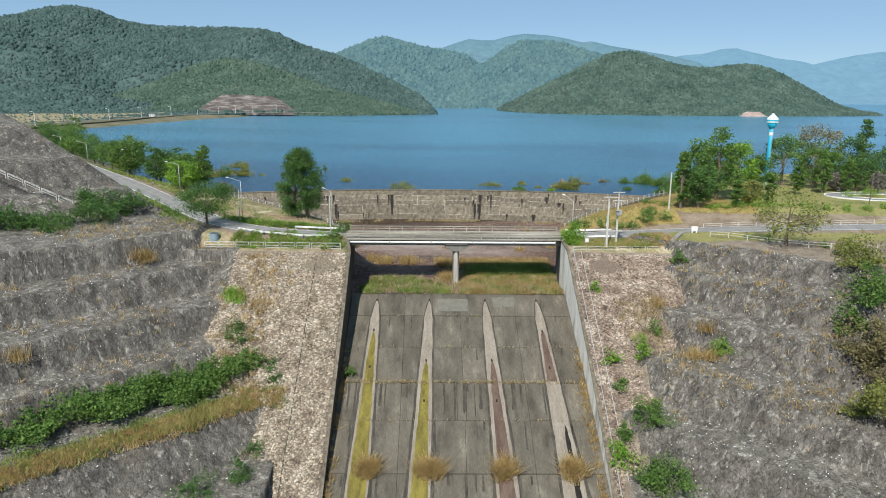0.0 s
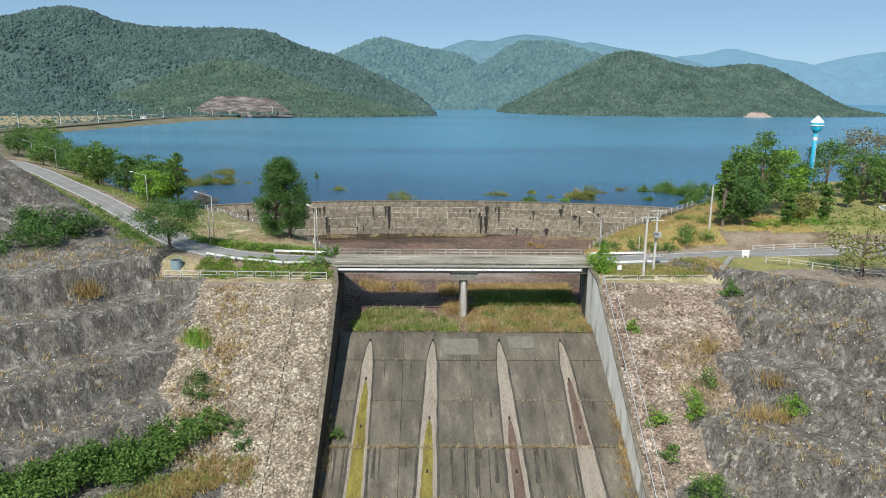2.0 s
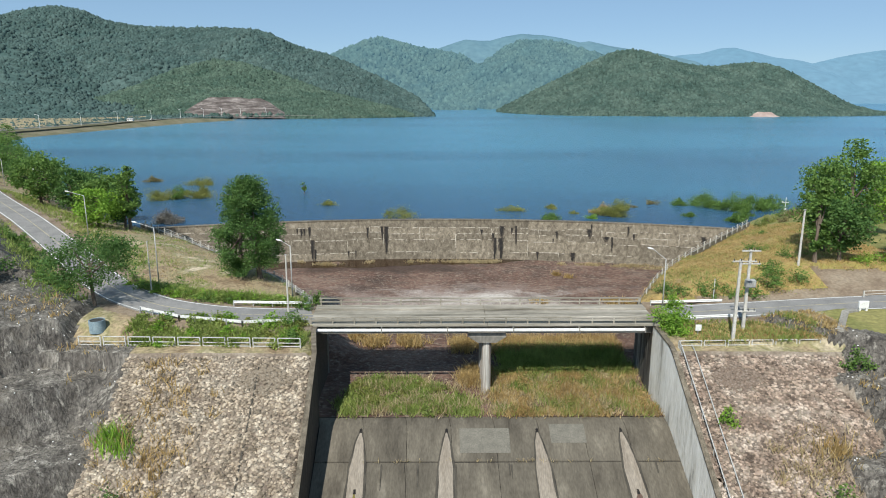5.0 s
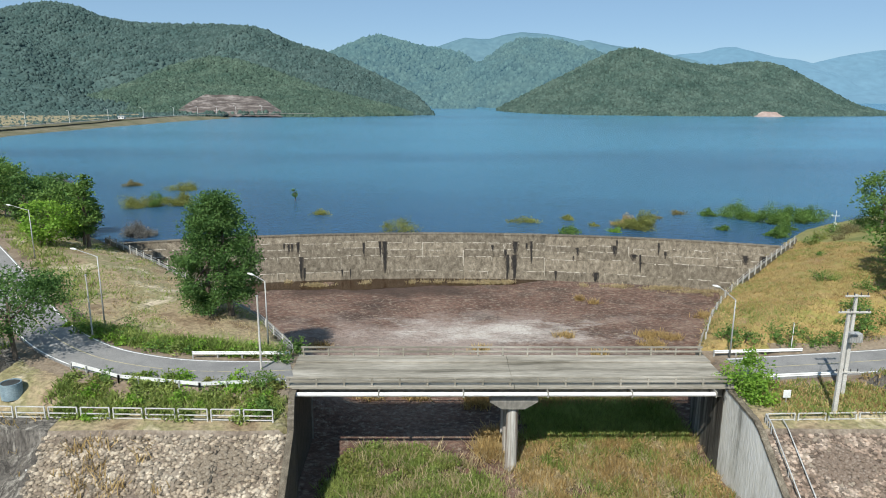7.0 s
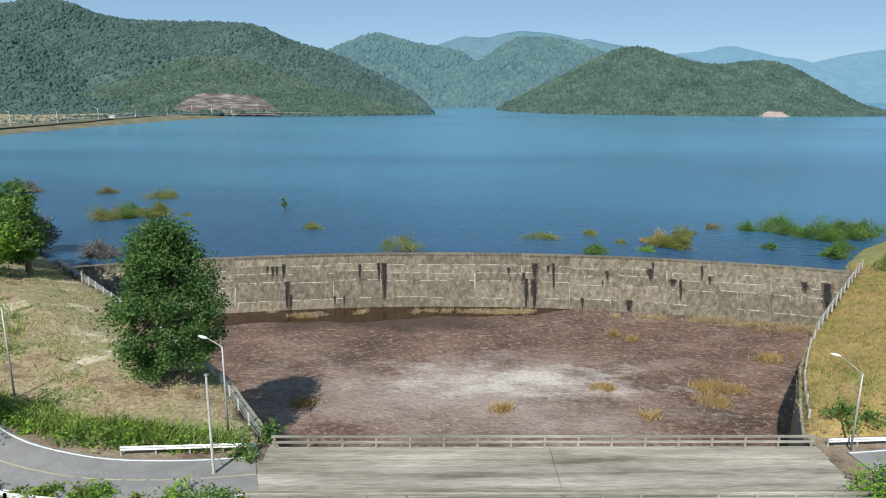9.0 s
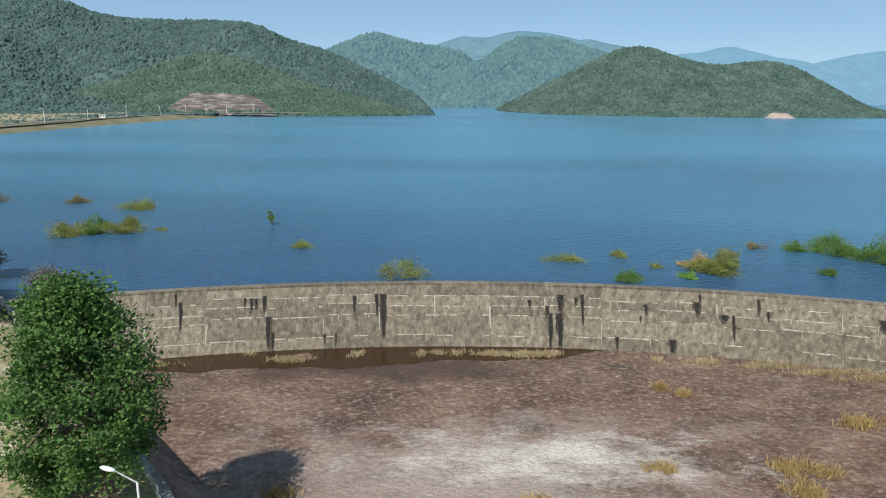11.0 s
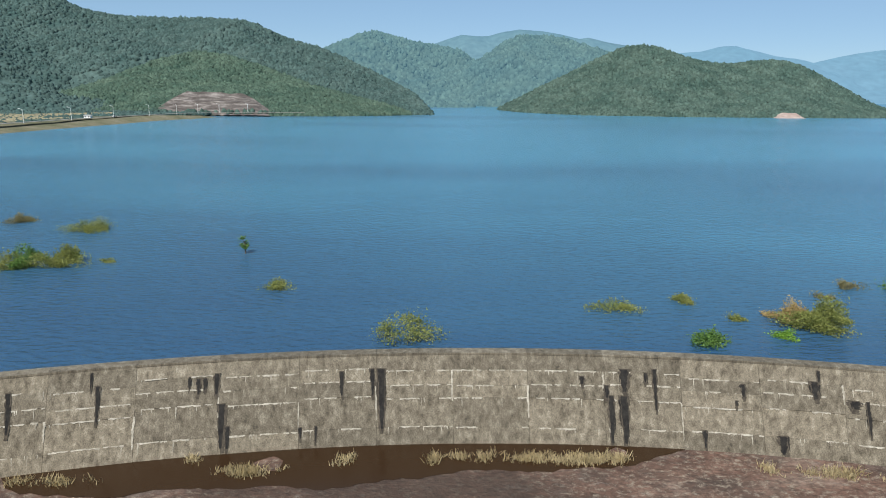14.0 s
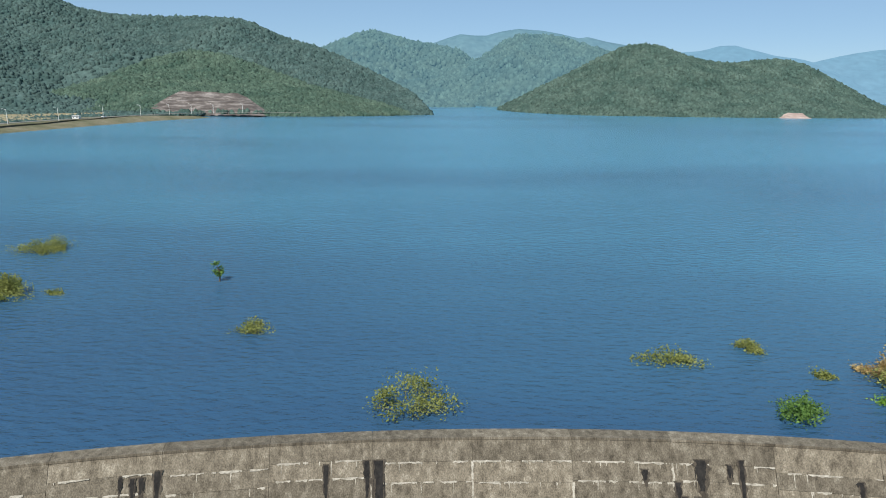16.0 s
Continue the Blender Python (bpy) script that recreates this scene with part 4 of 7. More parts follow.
def build_walls():
    ys = (106.6, 98, 90, 82, 74, 66, 58, 50)
    slope = [(y, float(rubble_z(np.array(y))) + 0.3) for y in ys]
    low = lambda y: float(chute_z(np.array(float(y)))) - 1.5
    tops = [(119, 0.15), (111.5, 0.1), (107.6, -0.2)] + slope
    line = [(float(left_edge(y)) - 0.02, y, z - 0.08) for y, z in tops]
    # inner face off the sun: its shade, with stains, is put into the colour
    strip_wall("wall_left", "tall stained concrete side wall of the chute, darkened for shade", line[::-1], 0.42, low, M["damp_and_shade"])
    tops = [(122, 0.15), (113, 0.1), (107.6, -0.2)] + slope
    line = [(float(right_edge(y)) + 0.02, y, z - 0.08) for y, z in tops]
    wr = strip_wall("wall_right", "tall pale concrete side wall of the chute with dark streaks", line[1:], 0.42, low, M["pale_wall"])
    bm = B()
    hexa(bm, [(22.5, 122, -12), (22.08, 122, -12), (21.2, 113.1, -12), (21.62, 113.1, -12)], [(22.5, 122, 0.07), (22.08, 122, 0.07), (21.2, 113.1, 0.02), (21.62, 113.1, 0.02)])
    bmesh.ops.recalc_face_normals(bm, faces=bm.faces)
    part("wall_section", bm, M["abutment"], wr, "dark water-streaked abutment below the bridge")
    lf = [(float(left_edge(y)), y, 0.12) for y in (119, 132, 145, 158, 175)]
    strip_wall("wall_forebay_left", "dark concrete retaining wall of the forebay", lf, 0.6, -12.0, M["concrete"])
    rf = [(float(right_edge(y)), y, 0.12) for y in (176, 162, 148, 135, 126, 122)]
    strip_wall("wall_forebay_right", "dark concrete retaining wall below the grass mound", rf, 0.22, -12.0, M["concrete"])
    # concrete edge strips along the chute walls, and a pipe handrail laid along the right one
    cap = [(112.4, 0.1), (111.5, 0.1), (107.6, -0.2)] + slope
    for edge_x, d0, d1 in ((left_edge, -0.06, 0.45), (right_edge, -0.45, 0.06)):
        kerb = thing("kerb", "narrow concrete kerb along the top of the chute wall", "kerb", kind="structure")
        for (ya, za), (yb, zb) in zip(cap[:-1], cap[1:]):
            xa, xb = float(edge_x(ya)), float(edge_x(yb))
            bm = B()
            hexa(bm, [(xa + d0, ya, za - 0.14), (xa + d1, ya, za - 0.14), (xb + d1, yb, zb - 0.14), (xb + d0, yb, zb - 0.14)], [(xa + d0, ya, za + 0.08), (xa + d1, ya, za + 0.08), (xb + d1, yb, zb + 0.08), (xb + d0, yb, zb + 0.08)])
            bmesh.ops.recalc_face_normals(bm, faces=bm.faces)
            part("kerb_section", bm, M["weir"], kerb)
    rail = thing("slope_handrail", "thin pale pipe handrail running down beside the chute wall", "handrail")
    for (ya, za), (yb, zb) in zip(cap[2:-1], cap[3:]):
        for off, up in ((0.55, 0.55), (1.9, 0.12)):
            xa, xb = float(right_edge(ya)) + off, float(right_edge(yb)) + off
            part("pipe", tube(B(), (xa, ya, za + up), (xb, yb, zb + up), 0.055, n=6), M["galvanised"], rail)
        for k in range(3):
            t = k / 3
            y, z = ya + (yb - ya) * t, za + (zb - za) * t
            part("post", tube(B(), (float(right_edge(y)) + 0.55, y, z - 0.5), (float(right_edge(y)) + 0.55, y, z + 0.56), 0.05, n=6), M["galvanised"], rail)


def build_chute():
    chute = thing("chute", "weathered dark grey concrete spillway chute of cast slabs", "spillway chute", kind="structure")
    row_y = [CREST_Y, 102.43, 96.55, 90.57, 84.79, 77.54, 70.39, 63.04, 55.2, 45]
    r_ = random.Random(5)
    cols = 8
    for i, (ya, yb) in enumerate(zip(row_y[:-1], row_y[1:])):
        lift = (0.0, -0.03, 0.03, 0.0, 0.05, 0.0, 0.03, 0, 0)[i]
        for c in range(cols):
            bm = B()
            d = lift + r_.uniform(-0.015, 0.015)
            m = 8 if i < 1 else 1
            yy = [ya - 0.06 + (yb - ya + 0.12) * k / m for k in range(m + 1)]
            def across(k, y):
                l_ = float(left_edge(y)) + 0.42
                return l_ + (float(right_edge(y)) - 0.42 - l_) * k / cols
            top = [[bm.verts.new((across(c + k, y) + g, y, float(chute_z(np.array(y))) + d)) for y in yy] for k, g in ((0, 0.022), (1, -0.022))]
            bot = [[bm.verts.new((across(c + k, y) + g, y, float(chute_z(np.array(y))) - 0.6)) for y in yy] for k, g in ((0, 0.01), (1, -0.01))]
            for k in range(m):
                bm.faces.new((top[0][k], top[0][k + 1], top[1][k + 1], top[1][k]))
                bm.faces.new((bot[0][k], top[0][k], top[1][k], bot[1][k])) if k == 0 else None
                bm.faces.new((top[0][k], bot[0][k], bot[0][k + 1], top[0][k + 1]))
                bm.faces.new((top[1][k], top[1][k + 1], bot[1][k + 1], bot[1][k]))
            bm.faces.new((top[0][m], bot[0][m], bot[1][m], top[1][m]))
            bmesh.ops.recalc_face_normals(bm, faces=bm.faces)
            part("slab", bm, M["chute"], chute)
    bm = B()
    ys = np.linspace(CREST_Y + 0.3, 46, 60)
    vv = [[bm.verts.new((x, y, float(chute_z(np.array(y))) - 0.12)) for x in (float(left_edge(y)) + 0.3, float(right_edge(y)) - 0.3)] for y in ys]
    for a, b in zip(vv[:-1], vv[1:]):
        bm.faces.new((a[0], b[0], b[1], a[1]))
    part("bedding", bm, M["black_stain"], chute)

    def streak(x, y0, y1, w0, w1, mat, name, h, lean=0.0):
        bm = B()
        m = 40
        rows_ = []
        for k in range(m + 1):
            t = k / m
            y = y0 + (y1 - y0) * t
            nose = min(1.0, math.sqrt(t * m / 3)) if t * m < 3 else 1.0
            w = (w0 + (w1 - w0) * t) * nose * 0.5 + 0.01
            c = x + lean * t
            wob = min(0.06, 0.18 * w1)
            z = float(chute_z(np.array(y))) + h
            rows_.append((bm.verts.new((c - w + r_.uniform(-wob, wob), y, z)), bm.verts.new((c + w + r_.uniform(-wob, wob), y, z))))
        for a, b in zip(rows_[:-1], rows_[1:]):
            bm.faces.new((a[0], b[0], b[1], a[1]))
        part(name, bm, mat, chute)
    # washed-out streaks below the drain holes, with algae and rust within
    drains = ((-10.76, "algae", 99.68, 2.2, -0.15), (-1.93, "algae", 94.29, 2.2, -0.7), (7.39, "rust_streak", 94.29, 2.0, 1.1), (16.04, "rust_streak", 99.59, 1.3, 1.2))
    for x, inner, y_in, w, lean in drains:
        streak(x, 105.86, 54, 1.45, 5.6, M["trickle"], "damp_edge", 0.064, lean * 2.1)
        streak(x, 105.56, 54, 1.1, 4.3, M["pale_streak"], "washed_streak", 0.075, lean * 2.1)
        at = lambda y: x + lean * 2.1 * (105.56 - y) / 51.6
        if x > 15:                                # dries out at the joint
            streak(at(y_in), y_in, 90.77, 0.6, 1.5, M[inner], "wet_streak", 0.082, at(90.77) - at(y_in))
        else:
            streak(at(y_in), y_in, 54, 0.8, w * 1.7, M[inner], "wet_streak", 0.082, at(54) - at(y_in))
        for y in (y_in, 105.56, y_in - 6.5):
            streak(at(y), y + 0.15, y - 0.3, 0.2, 0.25, M["black_stain"], "drain_hole", 0.088)
    streak(16.92, 90.57, 58, 1.8, 3.4, M["pale_streak"], "washed_streak", 0.078, 1.3)
    streak(17.61, 84.2, 58, 0.5, 1.2, M["black_stain"], "damp_edge", 0.084, 1.0)
    for x0, x1, y0, y1 in ((-0.61, 4.48, 105.76, 103.21), (8.69, 12.32, 106.25, 104.19)):
        bm = B()
        m = 8
        vv = [[bm.verts.new((x, y0 + (y1 - y0) * k / m, float(chute_z(np.array(y0 + (y1 - y0) * k / m))) + 0.07)) for x in (x0, x1)] for k in range(m + 1)]
        for a, b in zip(vv[:-1], vv[1:]):
            bm.faces.new((a[0], b[0], b[1], a[1]))
        part("repair_patch", bm, M["fresh_patch"], chute)
    for k in range(70):                           # dark trickles below the joints
        y = r_.choice((102.43, 96.55, 90.57, 90.57, 90.57, 84.79, 84.79, 77.54)) - r_.uniform(0.05, 0.3)
        streak(r_.uniform(-14.6, 21.0), y, y - r_.uniform(1.0, 6.0) * (0.5 if y > 95 else 1.0), r_.uniform(0.05, 0.28), r_.uniform(0.02, 0.5 if y < 95 else 0.2), M["trickle"], "trickle", 0.060 + 0.0001 * k)


def build_puddle():
    bm = B()
    r_ = random.Random(9)
    n = 80
    pr = []
    for i in range(n + 1):
        a = -0.268 + 0.385 * i / n
        w = (7.6 - 2.4 * i / n) * math.sin(math.pi * i / n) ** 0.45 + 0.5 * math.sin(i * 0.21) + 0.25 * math.sin(i * 0.53 + 1) + r_.uniform(-0.2, 0.2)
        z = float(forebay_z(np.array(178.5))) + 0.035
        pr.append((bm.verts.new(arc(a, 163.7, z)), bm.verts.new(arc(a, 163.7 - max(w, 0.2), z))))
    for p, q in zip(pr[:-1], pr[1:]):
        bm.faces.new((p[0], q[0], q[1], p[1]))
    tagged(part("puddle", bm, M["puddle"]), "shallow brown puddle along the foot of the weir", "puddle", kind="structure")


build_forebay()
build_weir()
build_walls()
build_chute()
build_puddle()


# ---- road ----
def ribbon(name, line, half, z_up, mat, parent=None, label="", offset=0.0):
    line = np.asarray(line, float)
    t = np.gradient(line[:, :2], axis=0)
    t /= np.linalg.norm(t, axis=1, keepdims=True)
    nrm = np.stack([-t[:, 1], t[:, 0]], -1)
    bm = B()
    pr = []
    for p, q in zip(line, nrm):
        a, b = p[:2] + q * (offset + half), p[:2] + q * (offset - half)
        pr.append([bm.verts.new((*a, p[2] + z_up)), bm.verts.new((*b, p[2] + z_up)), bm.verts.new((*b, p[2] + z_up - 0.25)), bm.verts.new((*a, p[2] + z_up - 0.25))])
    for a, b in zip(pr[:-1], pr[1:]):
        for k in range(4):
            bm.faces.new((a[k], a[(k + 1) % 4], b[(k + 1) % 4], b[k]))
    bm.faces.new(pr[0][::-1])
    bm.faces.new(pr[-1])
    bmesh.ops.recalc_face_normals(bm, faces=bm.faces)
    return part(name, bm, mat, parent, label)


def smooth_line(pts, step=1.5):
    pts = np.asarray(pts, float)
    s = np.concatenate([[0], np.cumsum(np.linalg.norm(np.diff(pts[:, :2], axis=0), axis=1))])
    u = np.arange(0, s[-1], step)
    out = np.stack([np.interp(u, s, pts[:, k]) for k in range(3)], -1)
    k = np.ones(7) / 7
    for c in range(3):
        out[3:-3, c] = np.convolve(out[:, c], k, "valid")
    return out


road_l = smooth_line([(-17.3, 116.4, 0.28)] + [tuple(p) for p in ROAD[7:18]])
road_r = smooth_line([tuple(p) for p in ROAD[:6]] + [(22.9, 116.5, 0.28)])
for ln, lab in ((road_l, "grey asphalt road winding up beside the lake"), (road_r, "grey asphalt road leading to the lawn")):
    rd = thing("road", lab, "road", kind="structure")
    ribbon("surface", ln, 2.5, 0.02, M["asphalt"], rd)
    for off in (-2.3, 2.3):
        ribbon("edge_line", ln, 0.065, 0.024, M["white_paint"], rd, "", off)
    ribbon("centre_line", ln, 0.055, 0.024, M["yellow_paint"], rd)


# ---- bridge ----
def build_bridge():
    br = thing("bridge", "narrow grey concrete road bridge on one pier", "bridge")
    x0, x1, y0, y1 = -17.3, 22.0, 112.6, 119.7
    spans = ((x0, 2.7), (2.7, x1))
    for a, b in spans:
        part("deck_slab", box(B(), a + 0.012, b - 0.012, y0 + 1.75, y1 - 1.6, -0.2, 0.26, 0.02), M["deck"], br)
        for ya, yb in ((y0, y0 + 1.73), (y1 - 1.58, y1)):
            part("footway", box(B(), a + 0.012, b - 0.012, ya, yb, 0.12, 0.42, 0.03), M["deck"], br)
    for yy in (y0 + 1.2, y0 + 2.8, y1 - 2.8, y1 - 1.2):
        part("girder", box(B(), x0 + 0.3, x1 - 0.3, yy - 0.25, yy + 0.25, -1.0, 0.11), M["concrete"], br)
    for yy, high in ((y0 + 0.16, 0.74), (y1 - 0.16, 0.86)):
        for k in range(17):
            x = x0 + 0.5 + (x1 - x0 - 1) * k / 16
            part("rail_post", box(B(), x - 0.08, x + 0.08, yy - 0.06, yy + 0.06, 0.41, 0.42 + high, 0.01), M["deck"], br)
        for z in (0.42 + high * 0.5, 0.42 + high):
            part("rail", box(B(), x0 + 0.3, x1 - 0.3, yy - 0.07, yy + 0.07, z - 0.085, z + 0.085, 0.02), M["deck"], br)
    # white water pipe along the downstream edge of the deck
    yp = y0 - 0.32
    for k in range(5):
        a, b = -16.3 + 36.4 * k / 5, -16.3 + 36.4 * (k + 1) / 5
        part("water_pipe", tube(B(), (a + 0.03, yp, -0.17), (b - 0.03, yp, -0.17), 0.18, n=14), M["white_paint"], br, "white painted water pipe")
        part("pipe_bracket", box(B(), b - 0.06, b + 0.06, yp - 0.2, y0 + 1.0, -0.42, 0.1), M["concrete"], br)
    # pier
    pr = part("pier", box(B(), 2.2, 3.2, y0 + 0.8, y1 - 0.8, -1.75, -1.0, 0.08), M["concrete"], br)
    bm = B()
    hexa(bm, [(1.7, y0 + 0.3, -1.9), (3.7, y0 + 0.3, -1.9), (3.7, y1 - 0.3, -1.9), (1.7, y1 - 0.3, -1.9)], [(0.6, y0 + 0.15, -1.15), (4.8, y0 + 0.15, -1.15), (4.8, y1 - 0.15, -1.15), (0.6, y1 - 0.15, -1.15)])
    hexa(bm, [(0.6, y0 + 0.15, -1.149), (4.8, y0 + 0.15, -1.149), (4.8, y1 - 0.15, -1.149), (0.6, y1 - 0.15, -1.149)], [(0.6, y0 + 0.15, -0.7), (4.8, y0 + 0.15, -0.7), (4.8, y1 - 0.15, -0.7), (0.6, y1 - 0.15, -0.7)])
    part("pier_cap", bm, M["concrete"], pr)
    for yy in (y0 + 1.1, (y0 + y1) / 2, y1 - 1.1):
        part("column", tube(B(), (2.7, yy, -8.6), (2.7, yy, -1.8), 0.56, 0.54, 16), M["column"], pr, "pale column with rusty water streaks")
    return br


build_bridge()


# ---- rails, lamps, poles and other furniture ----
def railing(pts, label, bay=2.45, high=1.0):
    """A painted steel handrail in framed bays along (x, y, z) points."""
    rl = thing("railing", label, "railing")
    for a, b in zip(pts[:-1], pts[1:]):
        a, b = Vector(a), Vector(b)
        n = max(1, round((b - a).length / bay))
        for k in range(n):
            p, q = a.lerp(b, (k + 0.06) / n), a.lerp(b, (k + 0.94) / n)
            bm = B()
            for s in (p, q):
                bar(bm, s - Vector((0, 0, 0.35)), s + Vector((0, 0, high)), 0.09, 0.09)
            for h in (0.25, 0.62, high):
                bar(bm, p + Vector((0, 0, h)), q + Vector((0, 0, h)), 0.075, 0.075)
            part("rail_panel", bm, M["rail_paint"], rl)
    return rl


railing([(-16.9, 107.9, -0.6), (-40.4, 108.7, -0.6)], "grey-white steel handrail above the rubble slope", 2.6, 1.15)
railing([(22.3, 107.9, -0.95), (37.4, 108.2, -0.95)], "white steel handrail above the rubble slope", 2.6, 1.15)


def post_fence(fx, y_a, y_b, n, label, off):
    fc = thing("fence", label, "fence")
    prev = None
    for k in range(n):
        y = y_a + (y_b - y_a) * k / (n - 1)
        x = float(fx(np.array(y))) + off
        part("fence_post", box(B(), x - 0.07, x + 0.07, y - 0.07, y + 0.07, -0.3, 1.15, 0.015), M["pole_concrete"], fc)
        if prev:
            for h in (0.35, 0.7, 1.02):
                part("fence_rail", bar(B(), (prev[0], prev[1], h), (x, y, h), 0.03, 0.04), M["galvanised"], fc)
        prev = (x, y)


post_fence(left_edge, 121.0, 172.0, 22, "weathered pale post-and-rail fence along the forebay", -0.35)
post_fence(right_edge, 124.0, 173.0, 20, "weathered pale post-and-rail fence along the grass mound", 0.35)


def crash_barrier(pts, label):
    cb = thing("crash_barrier", label, "crash barrier")
    for a, b in zip(pts[:-1], pts[1:]):
        a, b = Vector(a), Vector(b)
        n = max(2, round((b - a).length / 2.0))
        for k in range(n + 1):
            p = a.lerp(b, k / n)
            part("post", box(B(), p.x - 0.06, p.x + 0.06, p.y - 0.06, p.y + 0.06, p.z - 0.3, p.z + 0.7), M["galvanised"], cb)
        d = (b - a).normalized()
        s = Vector((d.y, -d.x, 0))
        bm = B()
        prof = [(0.10, 0.40), (0.17, 0.46), (0.10, 0.55), (0.17, 0.64), (0.10, 0.72), (0.08, 0.72), (0.08, 0.40)]
        r0 = [bm.verts.new(a + s * u + Vector((0, 0, v))) for u, v in prof]
        r1 = [bm.verts.new(b + s * u + Vector((0, 0, v))) for u, v in prof]
        for i in range(len(prof)):
            j = (i + 1) % len(prof)
            bm.faces.new((r0[i], r0[j], r1[j], r1[i]))
        bm.faces.new(r0[::-1])
        bm.faces.new(r1)
        bmesh.ops.recalc_face_normals(bm, faces=bm.faces)
        part("beam", bm, M["white_paint"], cb)


crash_barrier([(-26.7, 117.7, 0.91), (-18.1, 119.4, 0.23)], "white corrugated roadside crash barrier beside the bridge")
crash_barrier([(23.2, 120.3, 0.0), (32.0, 120.6, 0.1)], "white corrugated roadside crash barrier below the mound")
crash_barrier([(23.6, 114.3, 0.0), (31.5, 114.9, 0.1)], "white corrugated roadside crash barrier near the poles")
crash_barrier([(x, y, ground_at(x, y)) for x, y in ((-17.6, 112.9), (-24.0, 111.5), (-31.0, 112.1), (-36.2, 114.4))], "white crash barrier half hidden by weeds")


def street_lamp(x, y, z, h, arm_dx, arm_dy, label, rise=0.6):
    lp = thing("street_lamp", label, "street lamp", (x, y, z), group="street lamps along the road")
    part("base", box(B(), -0.2, 0.2, -0.2, 0.2, -0.4, 0.12, 0.03), M["concrete"], lp)
    part("pole", tube(B(), (0, 0, 0), (0, 0, h), 0.085, 0.055, 10), M["galvanised"], lp, smooth=True)
    part("arm", tube(B(), (0, 0, h - 0.03), (arm_dx, arm_dy, h + rise), 0.045, 0.035, 8), M["galvanised"], lp)
    e = Vector((arm_dx, arm_dy, h + rise))
    d = Vector((arm_dx, arm_dy, 0.3)).normalized()
    bm = B()
    bmesh.ops.create_uvsphere(bm, u_segments=12, v_segments=6, radius=0.5, matrix=Matrix.LocRotScale(e + d * 0.3, d.to_track_quat("Y", "Z"), (0.3, 0.76, 0.2)))
    part("lamp_head", bm, M["white_paint"], lp, "pale lamp head", smooth=True)


for x, y, z, h, ax, ay, lab in (
        (24.4, 119.5, 0.0, 6.1, -1.5, 0.4, "tall grey street lamp with a slanting arm by the bridge"),
        (-20.6, 121.3, 0.37, 7.0, -1.0, 0.0, "tall grey street lamp beside the big tree"),
        (-38.6, 125.6, 1.33, 7.4, -2.4, 0.6, "grey street lamp with a slanting arm on the road bend"),
        (-59.7, 149.8, 1.93, 7.4, -2.6, 0.4, "grey street lamp with a slanting arm beside bright trees"),
        (-86.8, 186.8, 1.57, 7.4, -2.5, 0.3, "grey street lamp half hidden behind a round tree"),
        (-114.3, 215.1, 1.89, 7.4, -2.6, 0.4, "grey street lamp on the rising road"),
        (-139.5, 245.8, 1.92, 7.4, -2.6, 0.4, "grey street lamp near the lakeside thicket")):
    street_lamp(x, y, z, h, ax, ay, lab, 1.15 if x > 0 else 0.6)


def plain_pole(x, y, z, h, r, label, mat="pole_concrete", name="utility_pole"):
    p = thing(name, label, "pole", (x, y, z))
    part("shaft", tube(B(), (0, 0, -0.4), (0, 0, h), r, r * 0.7, 8), M[mat], p)
    part("cap", box(B(), -r * 0.9, r * 0.9, -r * 0.9, r * 0.9, h, h + 0.1), M["galvanised"], p)
    return p


plain_pole(-20.0, 116.1, 0.43, 7.0, 0.11, "slim pale concrete pole at the bridge's end")
plain_pole(-38.0, 121.9, 1.33, 6.4, 0.09, "thin grey pole on the dry grass")
plain_pole(45.0, 127.8, 2.0, 8.6, 0.17, "plain white concrete pole beside the trees")
plain_pole(96.0, 128.0, 3.3, 6.5, 0.12, "thin wooden pole on the lawn", "bark")
plain_pole(88.0, 133.0, 3.3, 6.5, 0.12, "thin wooden pole on the lawn", "bark")
plain_pole(31.1, 120.9, 0.2, 3.0, 0.05, "thin white roadside marker pole", "white_paint", "marker_pole")


def power_pole(x, y, z, h, label, arms, box_at=None):
    p = thing("power_pole", label, "power pole", (x, y, z), group="pair of power poles")
    bm = B()
    hexa(bm, [(-0.17, -0.13, -0.5), (0.17, -0.13, -0.5), (0.17, 0.13, -0.5), (-0.17, 0.13, -0.5)], [(-0.11, -0.09, h), (0.11, -0.09, h), (0.11, 0.09, h), (-0.11, 0.09, h)])
    part("shaft", bm, M["pole_concrete"], p)
    for zz, xa, xb in arms:
        arm = part("crossarm", box(B(), xa, xb, -0.22, -0.08, zz - 0.07, zz + 0.07, 0.01), M["pole_concrete"], p)
        for k in range(4):
            xx = xa + 0.15 + (xb - xa - 0.3) * k / 3
            part("insulator", tube(B(), (xx, -0.15, zz + 0.07), (xx, -0.15, zz + 0.3), 0.06, 0.04, 8), M["dark_metal"], arm)
    if box_at:
        tr = part("transformer", box(B(), -0.45, 0.55, -0.75, -0.15, box_at, box_at + 0.85, 0.05), M["galvanised"], p, "pale grey transformer box")
        for k in range(5):
            part("fin", box(B(), -0.4 + k * 0.22, -0.36 + k * 0.22, -0.83, -0.74, box_at + 0.1, box_at + 0.75), M["galvanised"], tr)


